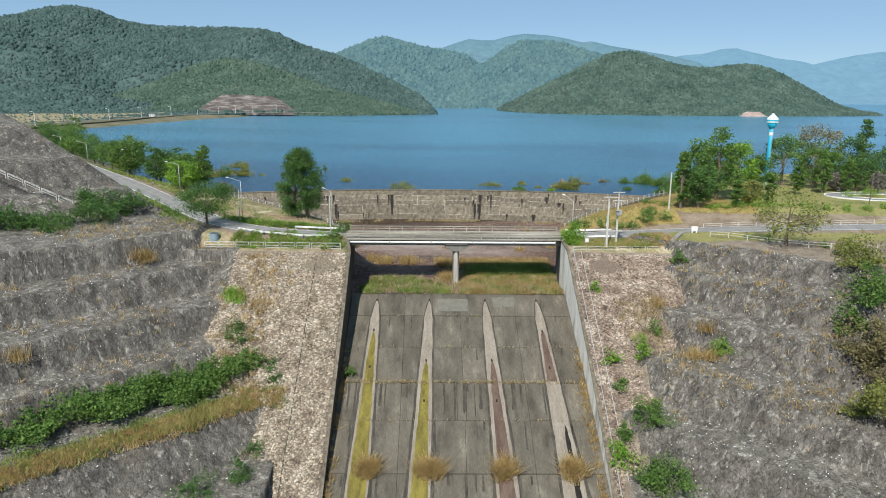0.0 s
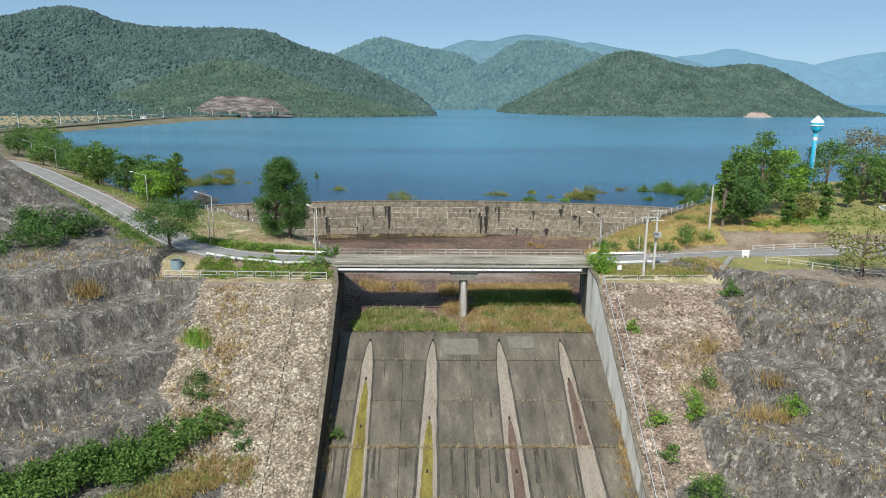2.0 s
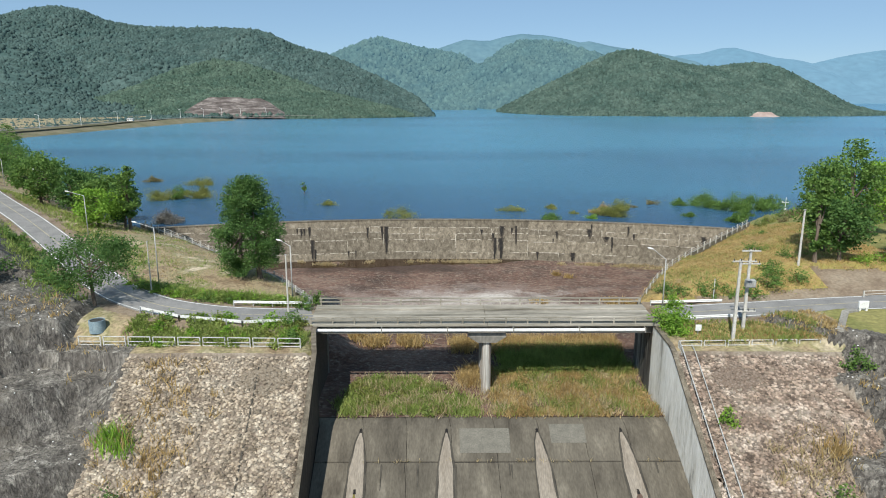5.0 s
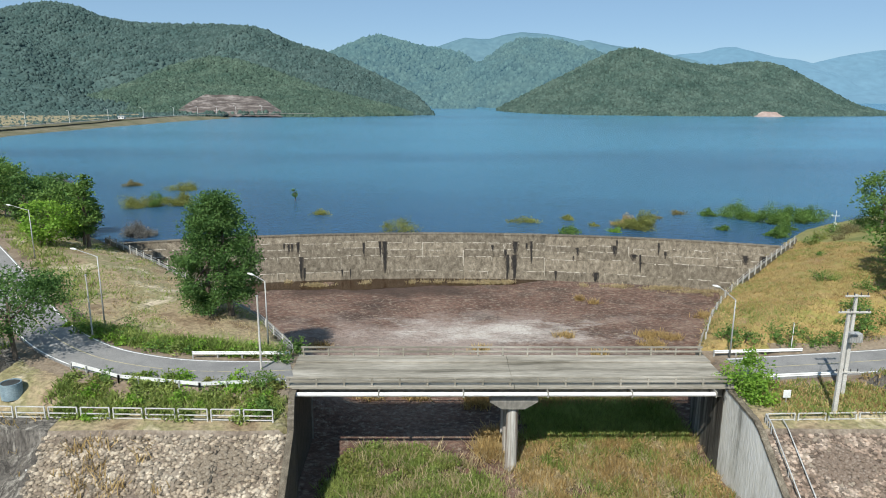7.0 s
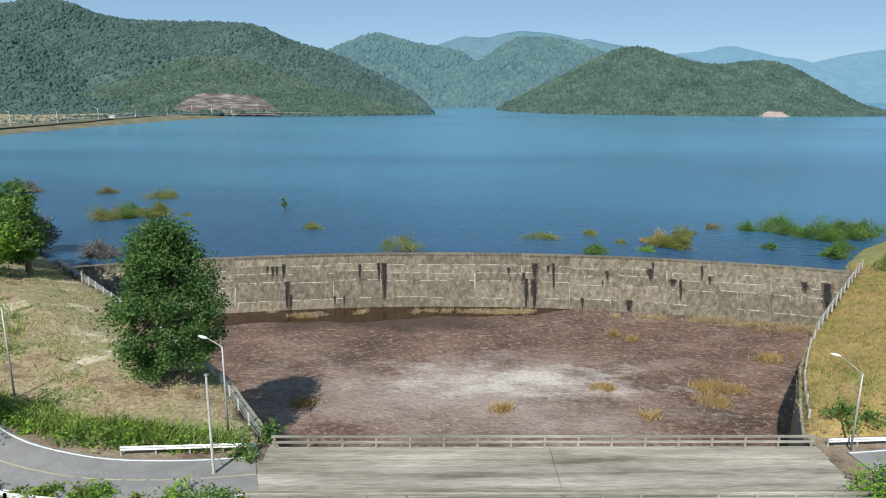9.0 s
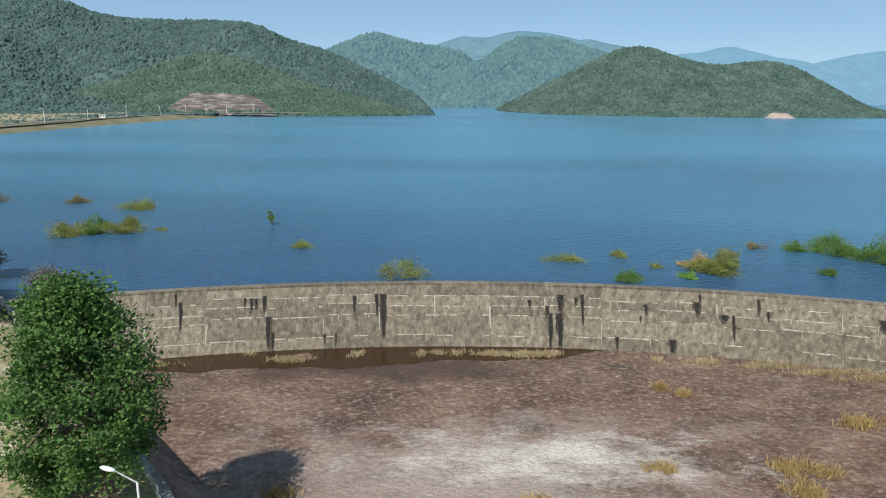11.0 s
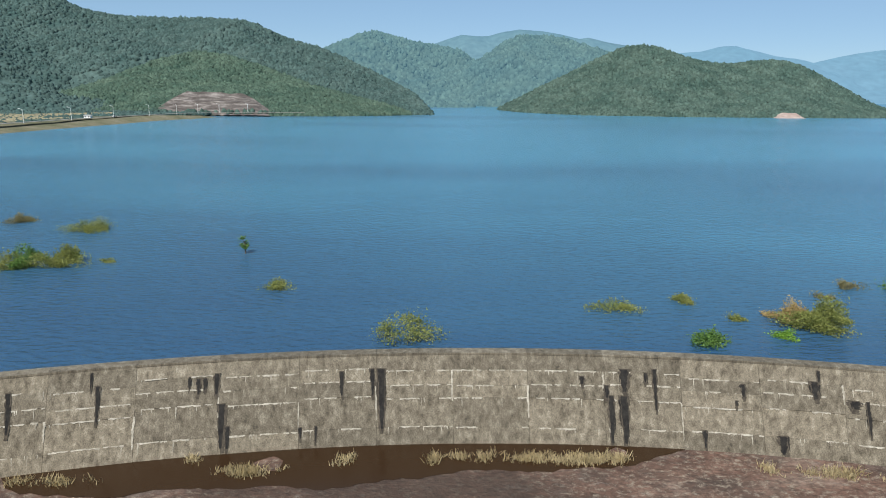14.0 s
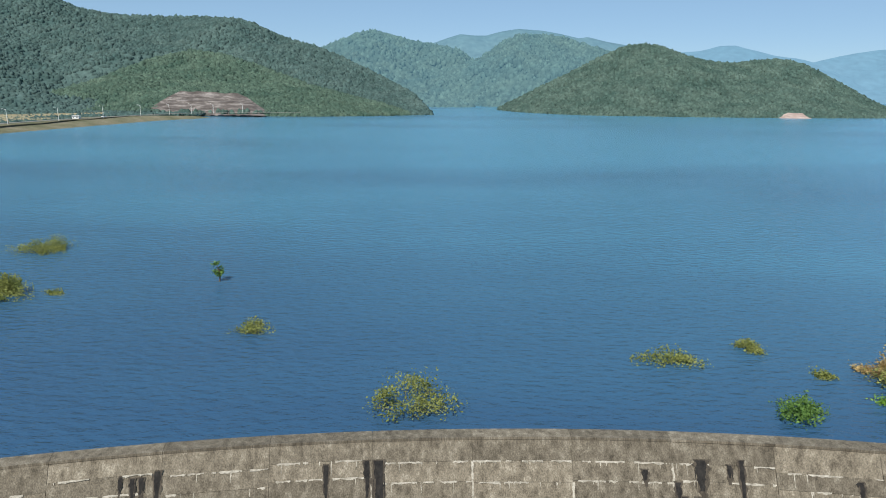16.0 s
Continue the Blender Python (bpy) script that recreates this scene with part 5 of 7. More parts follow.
power_pole(28.1, 108.4, -0.65, 9.4, "tall pale concrete power pole with a crossarm", [(9.25, -0.9, 1.6)])
power_pole(30.5, 111.4, -0.3, 9.4, "tall pale concrete power pole with a transformer", [(9.3, -1.0, 1.0), (7.9, -1.0, 1.1), (2.6, -1.0, 1.1)], 5.4)
for a, b in (((28.1, 108.3, 8.6), (30.5, 111.3, 9.0)),):
    cb = B()
    tube(cb, a, b, 0.02, n=5)
    tagged(part("power_cable", cb, M["dark_metal"]), "thin dark cable between the power poles", "cable")


def notice(x, y, z, label):
    s = thing("sign", label, "sign", (x, y, z))
    part("leg", box(B(), -0.05, 0.05, -0.04, 0.04, -0.3, 0.9), M["galvanised"], s)
    part("board", box(B(), -0.32, 0.32, -0.07, -0.03, 0.8, 1.5, 0.015), M["white_paint"], s)


notice(25.2, 110.4, -0.4, "small white board on a post by the handrail")
sg = thing("sign", "small white two-legged sign block on the rock's edge", "sign", (44.9, 113.6, 1.5))
part("board", box(B(), -0.55, 0.55, -0.12, 0.12, 0.35, 1.2, 0.03), M["white_paint"], sg)
for dx in (-0.38, 0.38):
    part("leg", box(B(), dx - 0.1, dx + 0.1, -0.1, 0.1, -0.3, 0.36), M["white_paint"], sg)

# ring-shaped tank
M["tank_blue"] = material("tank_blue", ((0.17, 0.24, 0.28), (0.26, 0.33, 0.36)), 1.5, 0.7, 0.2, 8)
tk = thing("water_tank", "round weathered blue-grey concrete tank ring on the bank", "tank", (-39.3, 110.9, ground_at(-39.3, 110.9)))
bm = B()
r_o, r_i, hh = 0.82, 0.72, 1.05
ring = [[(r * math.cos(a), r * math.sin(a), z) for r, z in ((r_o, -0.3), (r_o, hh), (r_i, hh), (r_i, 0.2))] for a in [2 * math.pi * k / 28 for k in range(28)]]
vs = [[bm.verts.new(p) for p in c] for c in ring]
for k in range(28):
    c, d = vs[k], vs[(k + 1) % 28]
    for j in range(3):
        bm.faces.new((c[j], d[j], d[j + 1], c[j + 1]))
bm.faces.new([c[3] for c in vs])
bmesh.ops.recalc_face_normals(bm, faces=bm.faces)
part("ring", bm, M["tank_blue"], tk)
part("lid", tube(B(), (0, 0, hh - 0.12), (0, 0, hh - 0.05), 0.69, n=28), M["dark_metal"], tk, "dark sunken lid")


def water_tower():
    z0 = 3.0
    tw = thing("water_tower", "tall blue champagne-glass water tower with a white top", "water tower", (80.4, 162.0, z0))
    tw.scale = (0.66, 0.66, 1.0)
    part("foot", tube(B(), (0, 0, -0.8), (0, 0, 1.7), 1.0, 0.62, 16), M["white_paint"], tw, "white painted foot")
    part("stem", tube(B(), (0, 0, 1.7), (0, 0, 14.6), 0.60, 0.72, 20), M["tower_blue"], tw, smooth=True)
    part("band", tube(B(), (0, 0, 13.1), (0, 0, 13.9), 0.75, 0.75, 20), M["white_paint"], tw)
    part("band", tube(B(), (0, 0, 2.9), (0, 0, 3.4), 0.66, 0.66, 20), M["white_paint"], tw)
    part("collar", tube(B(), (0, 0, 14.6), (0, 0, 16.2), 0.72, 2.05, 20), M["tower_blue"], tw, smooth=True)
    part("tank", tube(B(), (0, 0, 16.2), (0, 0, 17.1), 2.15, 2.0, 24), M["white_paint"], tw)
    part("tank_band", tube(B(), (0, 0, 16.5), (0, 0, 16.85), 2.16, 2.1, 24), M["tower_blue"], tw)
    part("roof", tube(B(), (0, 0, 17.1), (0, 0, 18.0), 2.0, 0.7, 24), M["white_paint"], tw)
    part("hatch", tube(B(), (0, 0, 18.0), (0, 0, 18.35), 0.55, 0.5, 12), M["white_paint"], tw)
    bm = B()
    for dx in (-0.2, 0.2):
        bar(bm, (dx, -0.85, 0.5), (dx, -0.95, 16.2), 0.04, 0.04)
    for k in range(30):
        bar(bm, (-0.2, -0.86 - 0.003 * k, 0.8 + k * 0.5), (0.2, -0.86 - 0.003 * k, 0.8 + k * 0.5), 0.03, 0.03)
    part("ladder", bm, M["white_paint"], tw)


water_tower()

# concrete gutter edge and stair rail on the rock cutting
railing([(-66.0, 116.5, 5.2), (-75.0, 113.0, 10.8), (-86.0, 110.0, 17.0)], "long pale stair handrail climbing the rock", 3.0, 0.8)
gt = thing("gutter", "pale concrete gutter edging the top of the rock cutting", "gutter")
for (xa, ya), (xb, yb) in (((39.2, 108.2), (42.3, 112.6)), ((42.3, 112.6), (44.0, 113.4))):
    za, zb = ground_at(xa, ya), ground_at(xb, yb)
    part("gutter_section", bar(B(), (xa, ya, za + 0.05), (xb, yb, zb + 0.05), 0.7, 0.35), M["concrete"], gt)

# path, low wall and rails on the lawn
def lawn_fence(pts, label):
    fc = thing("fence", label, "fence")
    for a, b in zip(pts[:-1], pts[1:]):
        n = max(1, round(math.dist(a, b) / 3))
        for k in range(n + 1):
            x, y = a[0] + (b[0] - a[0]) * k / n, a[1] + (b[1] - a[1]) * k / n
            part("fence_post", box(B(), x - 0.07, x + 0.07, y - 0.07, y + 0.07, ground_at(x, y) - 0.3, ground_at(x, y) + 0.95), M["pole_concrete"], fc)
            if k:
                px, py = a[0] + (b[0] - a[0]) * (k - 1) / n, a[1] + (b[1] - a[1]) * (k - 1) / n
                for h in (0.5, 0.9):
                    part("fence_rail", bar(B(), (px, py, ground_at(px, py) + h), (x, y, ground_at(x, y) + h), 0.06, 0.06), M["pole_concrete"], fc)


lawn_fence([(49.0, 119.9), (62, 119.6), (90, 119.6)], "low pale post-and-rail fence along the lawn road")
lawn_fence([(46.5, 110.5), (56, 103.0), (68, 99.0)], "low pale post-and-rail fence at the rock's edge")
path_pts = smooth_line([(120, 140, 3.25), (104, 140, 3.25), (94, 142, 3.25), (88, 146, 3.25), (90, 150, 3.25), (100, 151, 3.25), (118, 149, 3.25)], 1.0)
pp = thing("path", "curving pale paved drive on the lawn", "path", kind="structure")
zs = np.array([ground_at(x, y) for x, y, _ in path_pts])
path_pts[:, 2] = zs + 0.14
ribbon("surface", path_pts, 1.6, 0.0, M["asphalt"], pp)
ribbon("kerb", path_pts, 0.15, 0.06, M["white_paint"], pp, "", 1.75)
ribbon("kerb", path_pts, 0.15, 0.06, M["white_paint"], pp, "", -1.75)

# ---- the dam's lamp posts, house and car; the quarry; the pink rock ----
for k in range(11):
    s = 0.12 + k * 0.075
    n = len(DAM) - 2
    f = s * n + 1
    i = min(int(f), len(DAM) - 2)
    p = DAM[i] + (DAM[i + 1] - DAM[i]) * (f - i)
    lp = thing("dam_lamp", "slim pale lamp post on the dam's crest", "lamp post", (p[0] + 3, p[1], 2.9), group="lamp posts on the dam")
    part("pole", tube(B(), (0, 0, -0.5), (0, 0, 9.0), 0.16, 0.1, 6), M["white_paint"], lp)
    part("arm", tube(B(), (0, 0, 8.9), (-2.0, 0, 9.5), 0.08, 0.07, 6), M["white_paint"], lp)
    part("lamp_head", box(B(), -2.7, -1.8, -0.25, 0.25, 9.4, 9.65), M["white_paint"], lp)
dr = smooth_line([(p[0], p[1], 3.0) for p in DAM[1:]], 6)
drd = thing("dam_road", "pale road along the dam's crest", "road", kind="structure")
ribbon("surface", dr, 2.4, 0.12, M["concrete"], drd)


def small_house(x, y, z):
    h = thing("hut", "small pale gatehouse with a low roof on the dam", "hut", (x, y, z))
    h.scale = (0.65, 0.65, 0.65)
    part("wall", box(B(), -4, 4, -2.5, 2.5, -0.3, 3.0), M["white_paint"], h)
    bm = B()
    hexa(bm, [(-4.8, -3.2, 3.0), (4.8, -3.2, 3.0), (4.8, 3.2, 3.0), (-4.8, 3.2, 3.0)], [(-3.6, -0.3, 4.2), (3.6, -0.3, 4.2), (3.6, 0.3, 4.2), (-3.6, 0.3, 4.2)])
    part("roof", bm, M["galvanised"], h)
    for dx in (-2.2, 2.0):
        part("window", box(B(), dx - 0.7, dx + 0.7, -2.56, -2.48, 1.0, 2.2), M["dark_metal"], h)


small_house(-287, 676, 3.0)
car = thing("car", "small pale parked car on the dam road", "car", (-279, 705, 3.1), 75)
part("body", box(B(), -2.1, 2.1, -0.85, 0.85, 0.3, 0.95, 0.1), M["white_paint"], car)
part("cabin", box(B(), -1.2, 1.1, -0.75, 0.75, 0.9, 1.5, 0.15), M["dark_metal"], car)
for dx in (-1.3, 1.3):
    for dy in (-0.85, 0.85):
        part("wheel", tube(B(), (dx, dy - 0.1, 0.32), (dx, dy + 0.1, 0.32), 0.32, n=12), M["dark_metal"], car)


def rock_face(name, label, x0, x1, y, z0, zt, depth, mat, steps):
    """A broken stepped face of bare rock on a hill's foot."""
    nx, ny = 60, 24
    X, V = np.meshgrid(np.linspace(x0, x1, nx), np.linspace(0, 1, ny))
    s = (X - x0) / (x1 - x0)
    top = zt * np.clip(np.minimum(s / 0.3, (1 - s) / 0.25), 0, 1) ** 0.8 * (0.85 + 0.15 * (1 - s) + 0.06 * lumps(X, X * 0, 12, 5))
    st = np.floor(V * steps) / steps * 0.65 + V * 0.35
    Z = z0 + top * st
    Y = y + depth * V + 1.2 * lumps(X, Z, 8, 3)
    ver = np.stack([X, Y, Z], -1).reshape(-1, 3)
    i = np.arange(ny - 1)[:, None] * nx + np.arange(nx - 1)[None, :]
    tagged(new(name, mesh_arrays(name, ver, np.stack([i, i + 1, i + nx + 1, i + nx], -1).reshape(-1, 4), mat)), label, "rock face", kind="structure")


rock_face("quarry_face", "bare reddish-grey quarried rock face at the hill's foot", -334, -190, 884, -1, 27, 34, M["quarry"], 5)
rock_face("bare_rock", "small patch of bare pinkish rock on the far shore", 450, 492, 1005, -2, 7.5, 14, M["pink_rock"], 3)


# small weather mast at the mound's far end
wz = ground_at(70.1, 179.8)
wm = thing("weather_mast", "small white weather mast with a crossarm near the shore", "weather mast", (70.1, 179.8, wz))
part("pole", tube(B(), (0, 0, -0.4), (0, 0, 3.6), 0.07, 0.05, 8), M["white_paint"], wm)
part("crossarm", box(B(), -0.7, 0.7, -0.04, 0.04, 2.5, 2.6), M["white_paint"], wm)
part("sensor_box", box(B(), -0.22, 0.22, -0.18, 0.18, 0.8, 1.3, 0.02), M["white_paint"], wm)
part("cup", tube(B(), (-0.7, 0, 2.6), (-0.7, 0, 2.8), 0.12, 0.1, 8), M["white_paint"], wm)


# ---- plants ----
def leaf_quads(c, size, g, droop=0.0):
    """One small quad, bent to a leaf's outline, at each point of c."""
    n = len(c)
    a = g.standard_normal((n, 3))
    a[:, 2] *= 0.7
    a[:, 2] -= droop
    a /= np.linalg.norm(a, axis=1, keepdims=True) + 1e-9
    b = np.cross(a, g.standard_normal((n, 3)))
    b /= np.linalg.norm(b, axis=1, keepdims=True) + 1e-9
    s = size * g.uniform(0.6, 1.4, (n, 1))
    v = np.stack([c - a * s * 0.5, c + b * s * 0.32, c + a * s * 0.5, c - b * s * 0.32], 1)
    return v.reshape(-1, 3), (np.arange(n)[:, None] * 4 + np.arange(4)[None])


def crown_points(g, w, h, z0, n, clumps, shape):
    """Leaf places in clumps through a crown of width w from z0 to h."""
    u = g.standard_normal((clumps, 3))
    u /= np.linalg.norm(u, axis=1, keepdims=True)
    r = g.uniform(0.45, 1.0, (clumps, 1)) ** 0.5
    p = u * r
    zz = (p[:, 2] + 1) / 2
    if shape == "cone":
        p[:, :2] *= (1.15 - 0.95 * zz)[:, None]
    elif shape == "column":
        p[:, :2] *= (1.0 - 0.5 * np.abs(zz - 0.4))[:, None]
    elif shape == "umbrella":
        p[:, 2] = np.abs(p[:, 2]) ** 0.8 * 0.9 + 0.1 * p[:, 2]
        zz = p[:, 2]
    elif shape == "pear":
        zz = g.uniform(0, 1, clumps) ** 1.1
        p[:, :2] = u[:, :2] / (np.linalg.norm(u[:, :2], axis=1, keepdims=True) + 1e-9) * g.uniform(0.05, 1.0, (clumps, 1)) ** 0.5
        g_r = np.interp(zz, (0.0, 0.12, 0.35, 0.6, 0.8, 0.93, 1.0), (0.74, 0.94, 1.0, 0.82, 0.52, 0.3, 0.1))
        p[:, :2] *= g_r[:, None]
    elif shape == "oval":
        p[:, :2] *= (1.08 - 0.45 * np.clip(zz - 0.35, 0, 1) - 0.35 * np.clip(0.3 - zz, 0, 1))[:, None]
    c = np.stack([p[:, 0] * w / 2, p[:, 1] * w / 2, z0 + np.clip(zz, 0, 1) * (h - z0)], -1)
    k = g.integers(0, clumps, n)
    rad = (0.36 * w / clumps ** (1 / 3) + 0.12) * g.uniform(0.6, 1.5, (clumps, 1))[k]
    off = g.standard_normal((n, 3)).clip(-1.5, 1.5) * rad * np.array((0.8, 0.8, 0.5))
    q = c[k] * np.array((0.9, 0.9, 1.0)) + off
    q[:, 2] = np.maximum(q[:, 2], z0 * 0.6 + 0.05)
    return q, c


def tree(x, y, w, h, mat, label, n=2400, leaf=0.5, shape="round", trunk=0.22, seed=1, stems=1, z=None, clumps=46, name="tree", group=""):
    g = np.random.default_rng(seed)
    z = ground_at(x, y) if z is None else z
    t = thing(name, label, "tree", (x, y, z), group=group)
    pts, cl = crown_points(g, w, h, h * trunk, n, clumps, shape)
    bm = B()
    for s in range(stems):
        ox = (s - (stems - 1) / 2) * 2.4
        bend = Vector((ox + g.uniform(-0.3, 0.3), g.uniform(-0.3, 0.3), h * (trunk + 0.12)))
        r = 0.024 * h + 0.05
        tube(bm, (ox, 0, -0.4), bend, r, r * 0.75, 8)
        tube(bm, bend, (ox * 0.6, 0, h * 0.72), r * 0.75, r * 0.25, 7)
        for k in range(9 if stems == 1 else 6):
            c = cl[g.integers(0, len(cl))]
            lo = bend.lerp(Vector((ox * 0.6, 0, h * 0.6)), float(g.uniform(0, 0.7)))
            tube(bm, lo, Vector(c) * 0.92 + Vector((0, 0, c[2] * 0.04)), r * 0.42, r * 0.1, 5)
    part("trunk", bm, M["bark"], t)
    v, f = leaf_quads(pts, leaf, g)
    part("crown", mesh_arrays("crown", v, f, M[mat]), None, t)
    return t


def bush(x, y, w, h, mat, label, n=500, leaf=0.28, seed=1, z=None, group="", name="bush", sink=0.15, clumps=16):
    g = np.random.default_rng(seed)
    z = ground_at(x, y) if z is None else z
    b = thing(name, label, "bush", (x, y, z - sink), group=group)
    pts, cl = crown_points(g, w, h, 0.0, n, clumps, "round")
    bend = g.uniform(0.55, 1.15, 3)
    ang = np.arctan2(pts[:, 1], pts[:, 0])
    pts[:, 2] *= 0.8 + 0.3 * np.sin(ang * 2 + bend[0] * 6) * bend[1]
    pts[:, :2] *= (0.9 + 0.22 * np.sin(ang * 3 + bend[2] * 9))[:, None]
    v, f = leaf_quads(pts, leaf, g)
    part("foliage", mesh_arrays("foliage", v, f, M[mat]), None, b)
    bm = B()
    for k in range(7):
        c = cl[g.integers(0, len(cl))]
        tube(bm, (0, 0, -0.3), Vector(c) * 0.9, 0.05, 0.015, 5)
    part("stems", bm, M["bark"], b)
    return b


def grass(name, label, pts, high, blades, mat, seed=1, spread=0.35, width=0.05, lean=0.35):
    """Tufts of blades at (x, y, z) points: one object of stuff."""
    g = np.random.default_rng(seed)
    pts = np.asarray(pts, float)
    c = np.repeat(pts, blades, 0) + np.concatenate([g.standard_normal((len(pts) * blades, 2)) * spread, np.zeros((len(pts) * blades, 1))], 1)
    n = len(c)
    hh = high * g.uniform(0.45, 1.25, (n, 1))
    d = g.standard_normal((n, 2)) * lean
    tip = c + np.concatenate([d * hh, hh], 1)
    a = g.uniform(0, math.pi, n)
    s = np.stack([np.cos(a), np.sin(a), np.zeros(n)], -1) * width
    v = np.stack([c - s, c + s, tip + s * 0.3, tip - s * 0.3], 1).reshape(-1, 3)
    f = np.arange(n)[:, None] * 4 + np.arange(4)[None]
    return tagged(new(name, mesh_arrays(name, v, f, M[mat])), label, "grass", kind="stuff")


def ground_points(x0, x1, y0, y1, n, seed, test=None, cluster=0.0):
    g = np.random.default_rng(seed)
    x, y = g.uniform(x0, x1, n), g.uniform(y0, y1, n)
    if cluster:
        ok = lumps(x, y, cluster, seed) > 0.0
        x, y = x[ok], y[ok]
    z, k, v = land(x, y)
    ok = ~v
    if test is not None:
        ok &= test(x, y, z, k)
    return np.stack([x, y, z], -1)[ok]


# trees on the near shore, beyond the road
tree(-28.2, 130.8, 10.2, 13.4, "leaf_dark", "tall dense dark green tree with two stems beside the forebay", 40000, 0.25, "pear", 0.11, 21, stems=2, clumps=190)
tree(-42.2, 116.4, 9.6, 8.0, "leaf_dark", "spreading layered dark green tree beside the road", 9000, 0.25, "round", 0.3, 22, clumps=40)
tree(-62.0, 157.9, 8.0, 7.0, "leaf_bright", "rounded bright yellow-green tree above the road", 3600, 0.42, "round", 0.12, 23)
tree(-85.2, 181.3, 10.8, 11.5, "leaf_mid", "broad round green tree beside the rising road", 4200, 0.5, "round", 0.16, 24)
for k, (x, y, w, h, m, sh) in enumerate((
        (-75.3, 174.5, 7, 9, "leaf_dark", "round"), (-73.0, 181.0, 8, 11, "leaf_dark", "oval"), (-69.0, 172.0, 6.5, 8.5, "leaf_mid", "round"), (-57.8, 160.8, 4.0, 11.5, "leaf_mid", "oval"),
        (-60.5, 164.5, 6.0, 9.0, "leaf_dark", "oval"), (-65.0, 170.0, 6.0, 9.5, "leaf_mid", "oval"), (-89, 190, 8.5, 10, "leaf_mid", "round"), (-94, 197, 8, 8.5, "leaf_olive", "round"),
        (-100, 209, 9, 9, "leaf_dark", "round"), (-108, 218, 10, 9, "leaf_mid", "round"), (-116, 228, 10, 8.5, "leaf_dark", "round"), (-124, 238, 11, 9, "leaf_mid", "round"),
        (-133, 249, 11, 10, "leaf_dark", "round"), (-143, 262, 12, 11, "leaf_mid", "round"), (-150, 275, 9, 15, "leaf_mid", "oval"), (-160, 285, 13, 10, "leaf_dark", "round"), (-172, 300, 14, 10, "leaf_mid", "round"),
        (-187, 318, 14, 10, "leaf_dark", "round"), (-80.5, 189.5, 7, 9, "leaf_mid", "round"), (-72, 187.5, 5, 6.5, "lilac", "round"), (-128, 232, 9, 7, "leaf_mid", "round"), (-150, 255, 10, 7, "leaf_dark", "round"))):
    tree(x, y, w, h, m, {"leaf_dark": "dark green leafy lakeside tree", "leaf_mid": "leafy green lakeside tree", "leaf_bright": "bright green slender lakeside tree", "leaf_olive": "rounded olive-green tree by the lake", "lilac": "greyish half-bare lakeside tree"}[m], 3000, 0.44, sh, 0.16, 30 + k, group="trees on the lake shore")

# trees round the lawn
for k, (x, y, w, h, m, sh, n) in enumerate((
        (47.6, 128.6, 2.8, 11.5, "leaf_mid", "column", 2200), (51.5, 129.5, 6.5, 9.0, "leaf_dark", "round", 3000), (53.5, 137.0, 8.0, 13.5, "leaf_mid", "oval", 3600), (60.5, 143, 8.5, 15.5, "leaf_mid", "oval", 3800),
        (66.5, 147, 7.5, 12.5, "leaf_bright", "oval", 2600), (58.9, 129.4, 2.0, 6.9, "leaf_mid", "column", 1300), (66.5, 131.5, 2.6, 7.5, "leaf_mid", "column", 1400), (64.0, 134, 5.0, 5.0, "leaf_olive", "round", 1500),
        (86.5, 166, 11, 12, "leaf_mid", "round", 3000), (92, 160, 10, 11, "leaf_mid", "round", 3000), (97, 170, 12, 15, "leaf_brown", "round", 3000), (103, 166, 9, 12, "leaf_dark", "round", 2600), (109, 170, 6, 17, "leaf_dark", "cone", 2400),
        (114, 166, 6, 16, "leaf_dark", "cone", 2400), (119, 170, 6, 19, "leaf_dark", "cone", 2400), (124, 165, 6, 15, "leaf_dark", "cone", 2400), (129, 171, 7, 18, "leaf_dark", "cone", 2400), (99, 156, 8, 8, "leaf_dark", "round", 2400), (107, 158, 8, 9, "leaf_dark", "round", 2400),
        (116, 157, 9, 9, "leaf_dark", "round", 2200), (126, 158, 9, 10, "leaf_dark", "round", 2200), (76, 158, 8, 8, "leaf_dark", "round", 2200), (72, 170, 9, 10, "leaf_mid", "round", 2200), (89, 152, 3.0, 8.5, "leaf_mid", "column", 1200), (82, 150, 2.6, 7.0, "leaf_mid", "column", 1200),
        (95, 152.5, 3.0, 8.0, "leaf_mid", "column", 1200), (94, 155, 4, 4.5, "lilac", "round", 900), (102, 152, 4, 5, "lilac", "round", 900), (135, 160, 9, 13, "leaf_dark", "round", 2000), (140, 168, 9, 16, "leaf_dark", "cone", 2000))):
    tree(x, y, w, h, m, {"leaf_mid": "leafy green tree on the lawn", "leaf_dark": "dense dark green tree behind the lawn", "leaf_bright": "light green tree beside the water tower", "leaf_brown": "broad brownish-green tree behind the lawn", "leaf_olive": "low olive-green tree by the hedge", "lilac": "greyish flowering shrub-like tree"}[m] if sh != "column" else "narrow column-shaped green tree on the lawn", int(n * 1.4), 0.42, sh, 0.06 if sh in ("column", "cone") else 0.14, 70 + k, group="trees round the lawn")
tree(56.0, 103.2, 11.5, 9.0, "leaf_olive", "sparse spreading tree at the edge of the rock cutting", 2300, 0.36, "round", 0.2, 120, clumps=70)

# bushes: place, width, height
def bushes(rows, mat, label, group, n, leaf, seed, lift=0.0):
    for k, (x, y, w, h) in enumerate(rows):
        bush(x, y, w, h, mat[k % len(mat)] if isinstance(mat, tuple) else mat, label, n=int(n * 1.35 * max(0.5, w * h / 9)), leaf=leaf * 0.95, seed=seed + k, group=group)


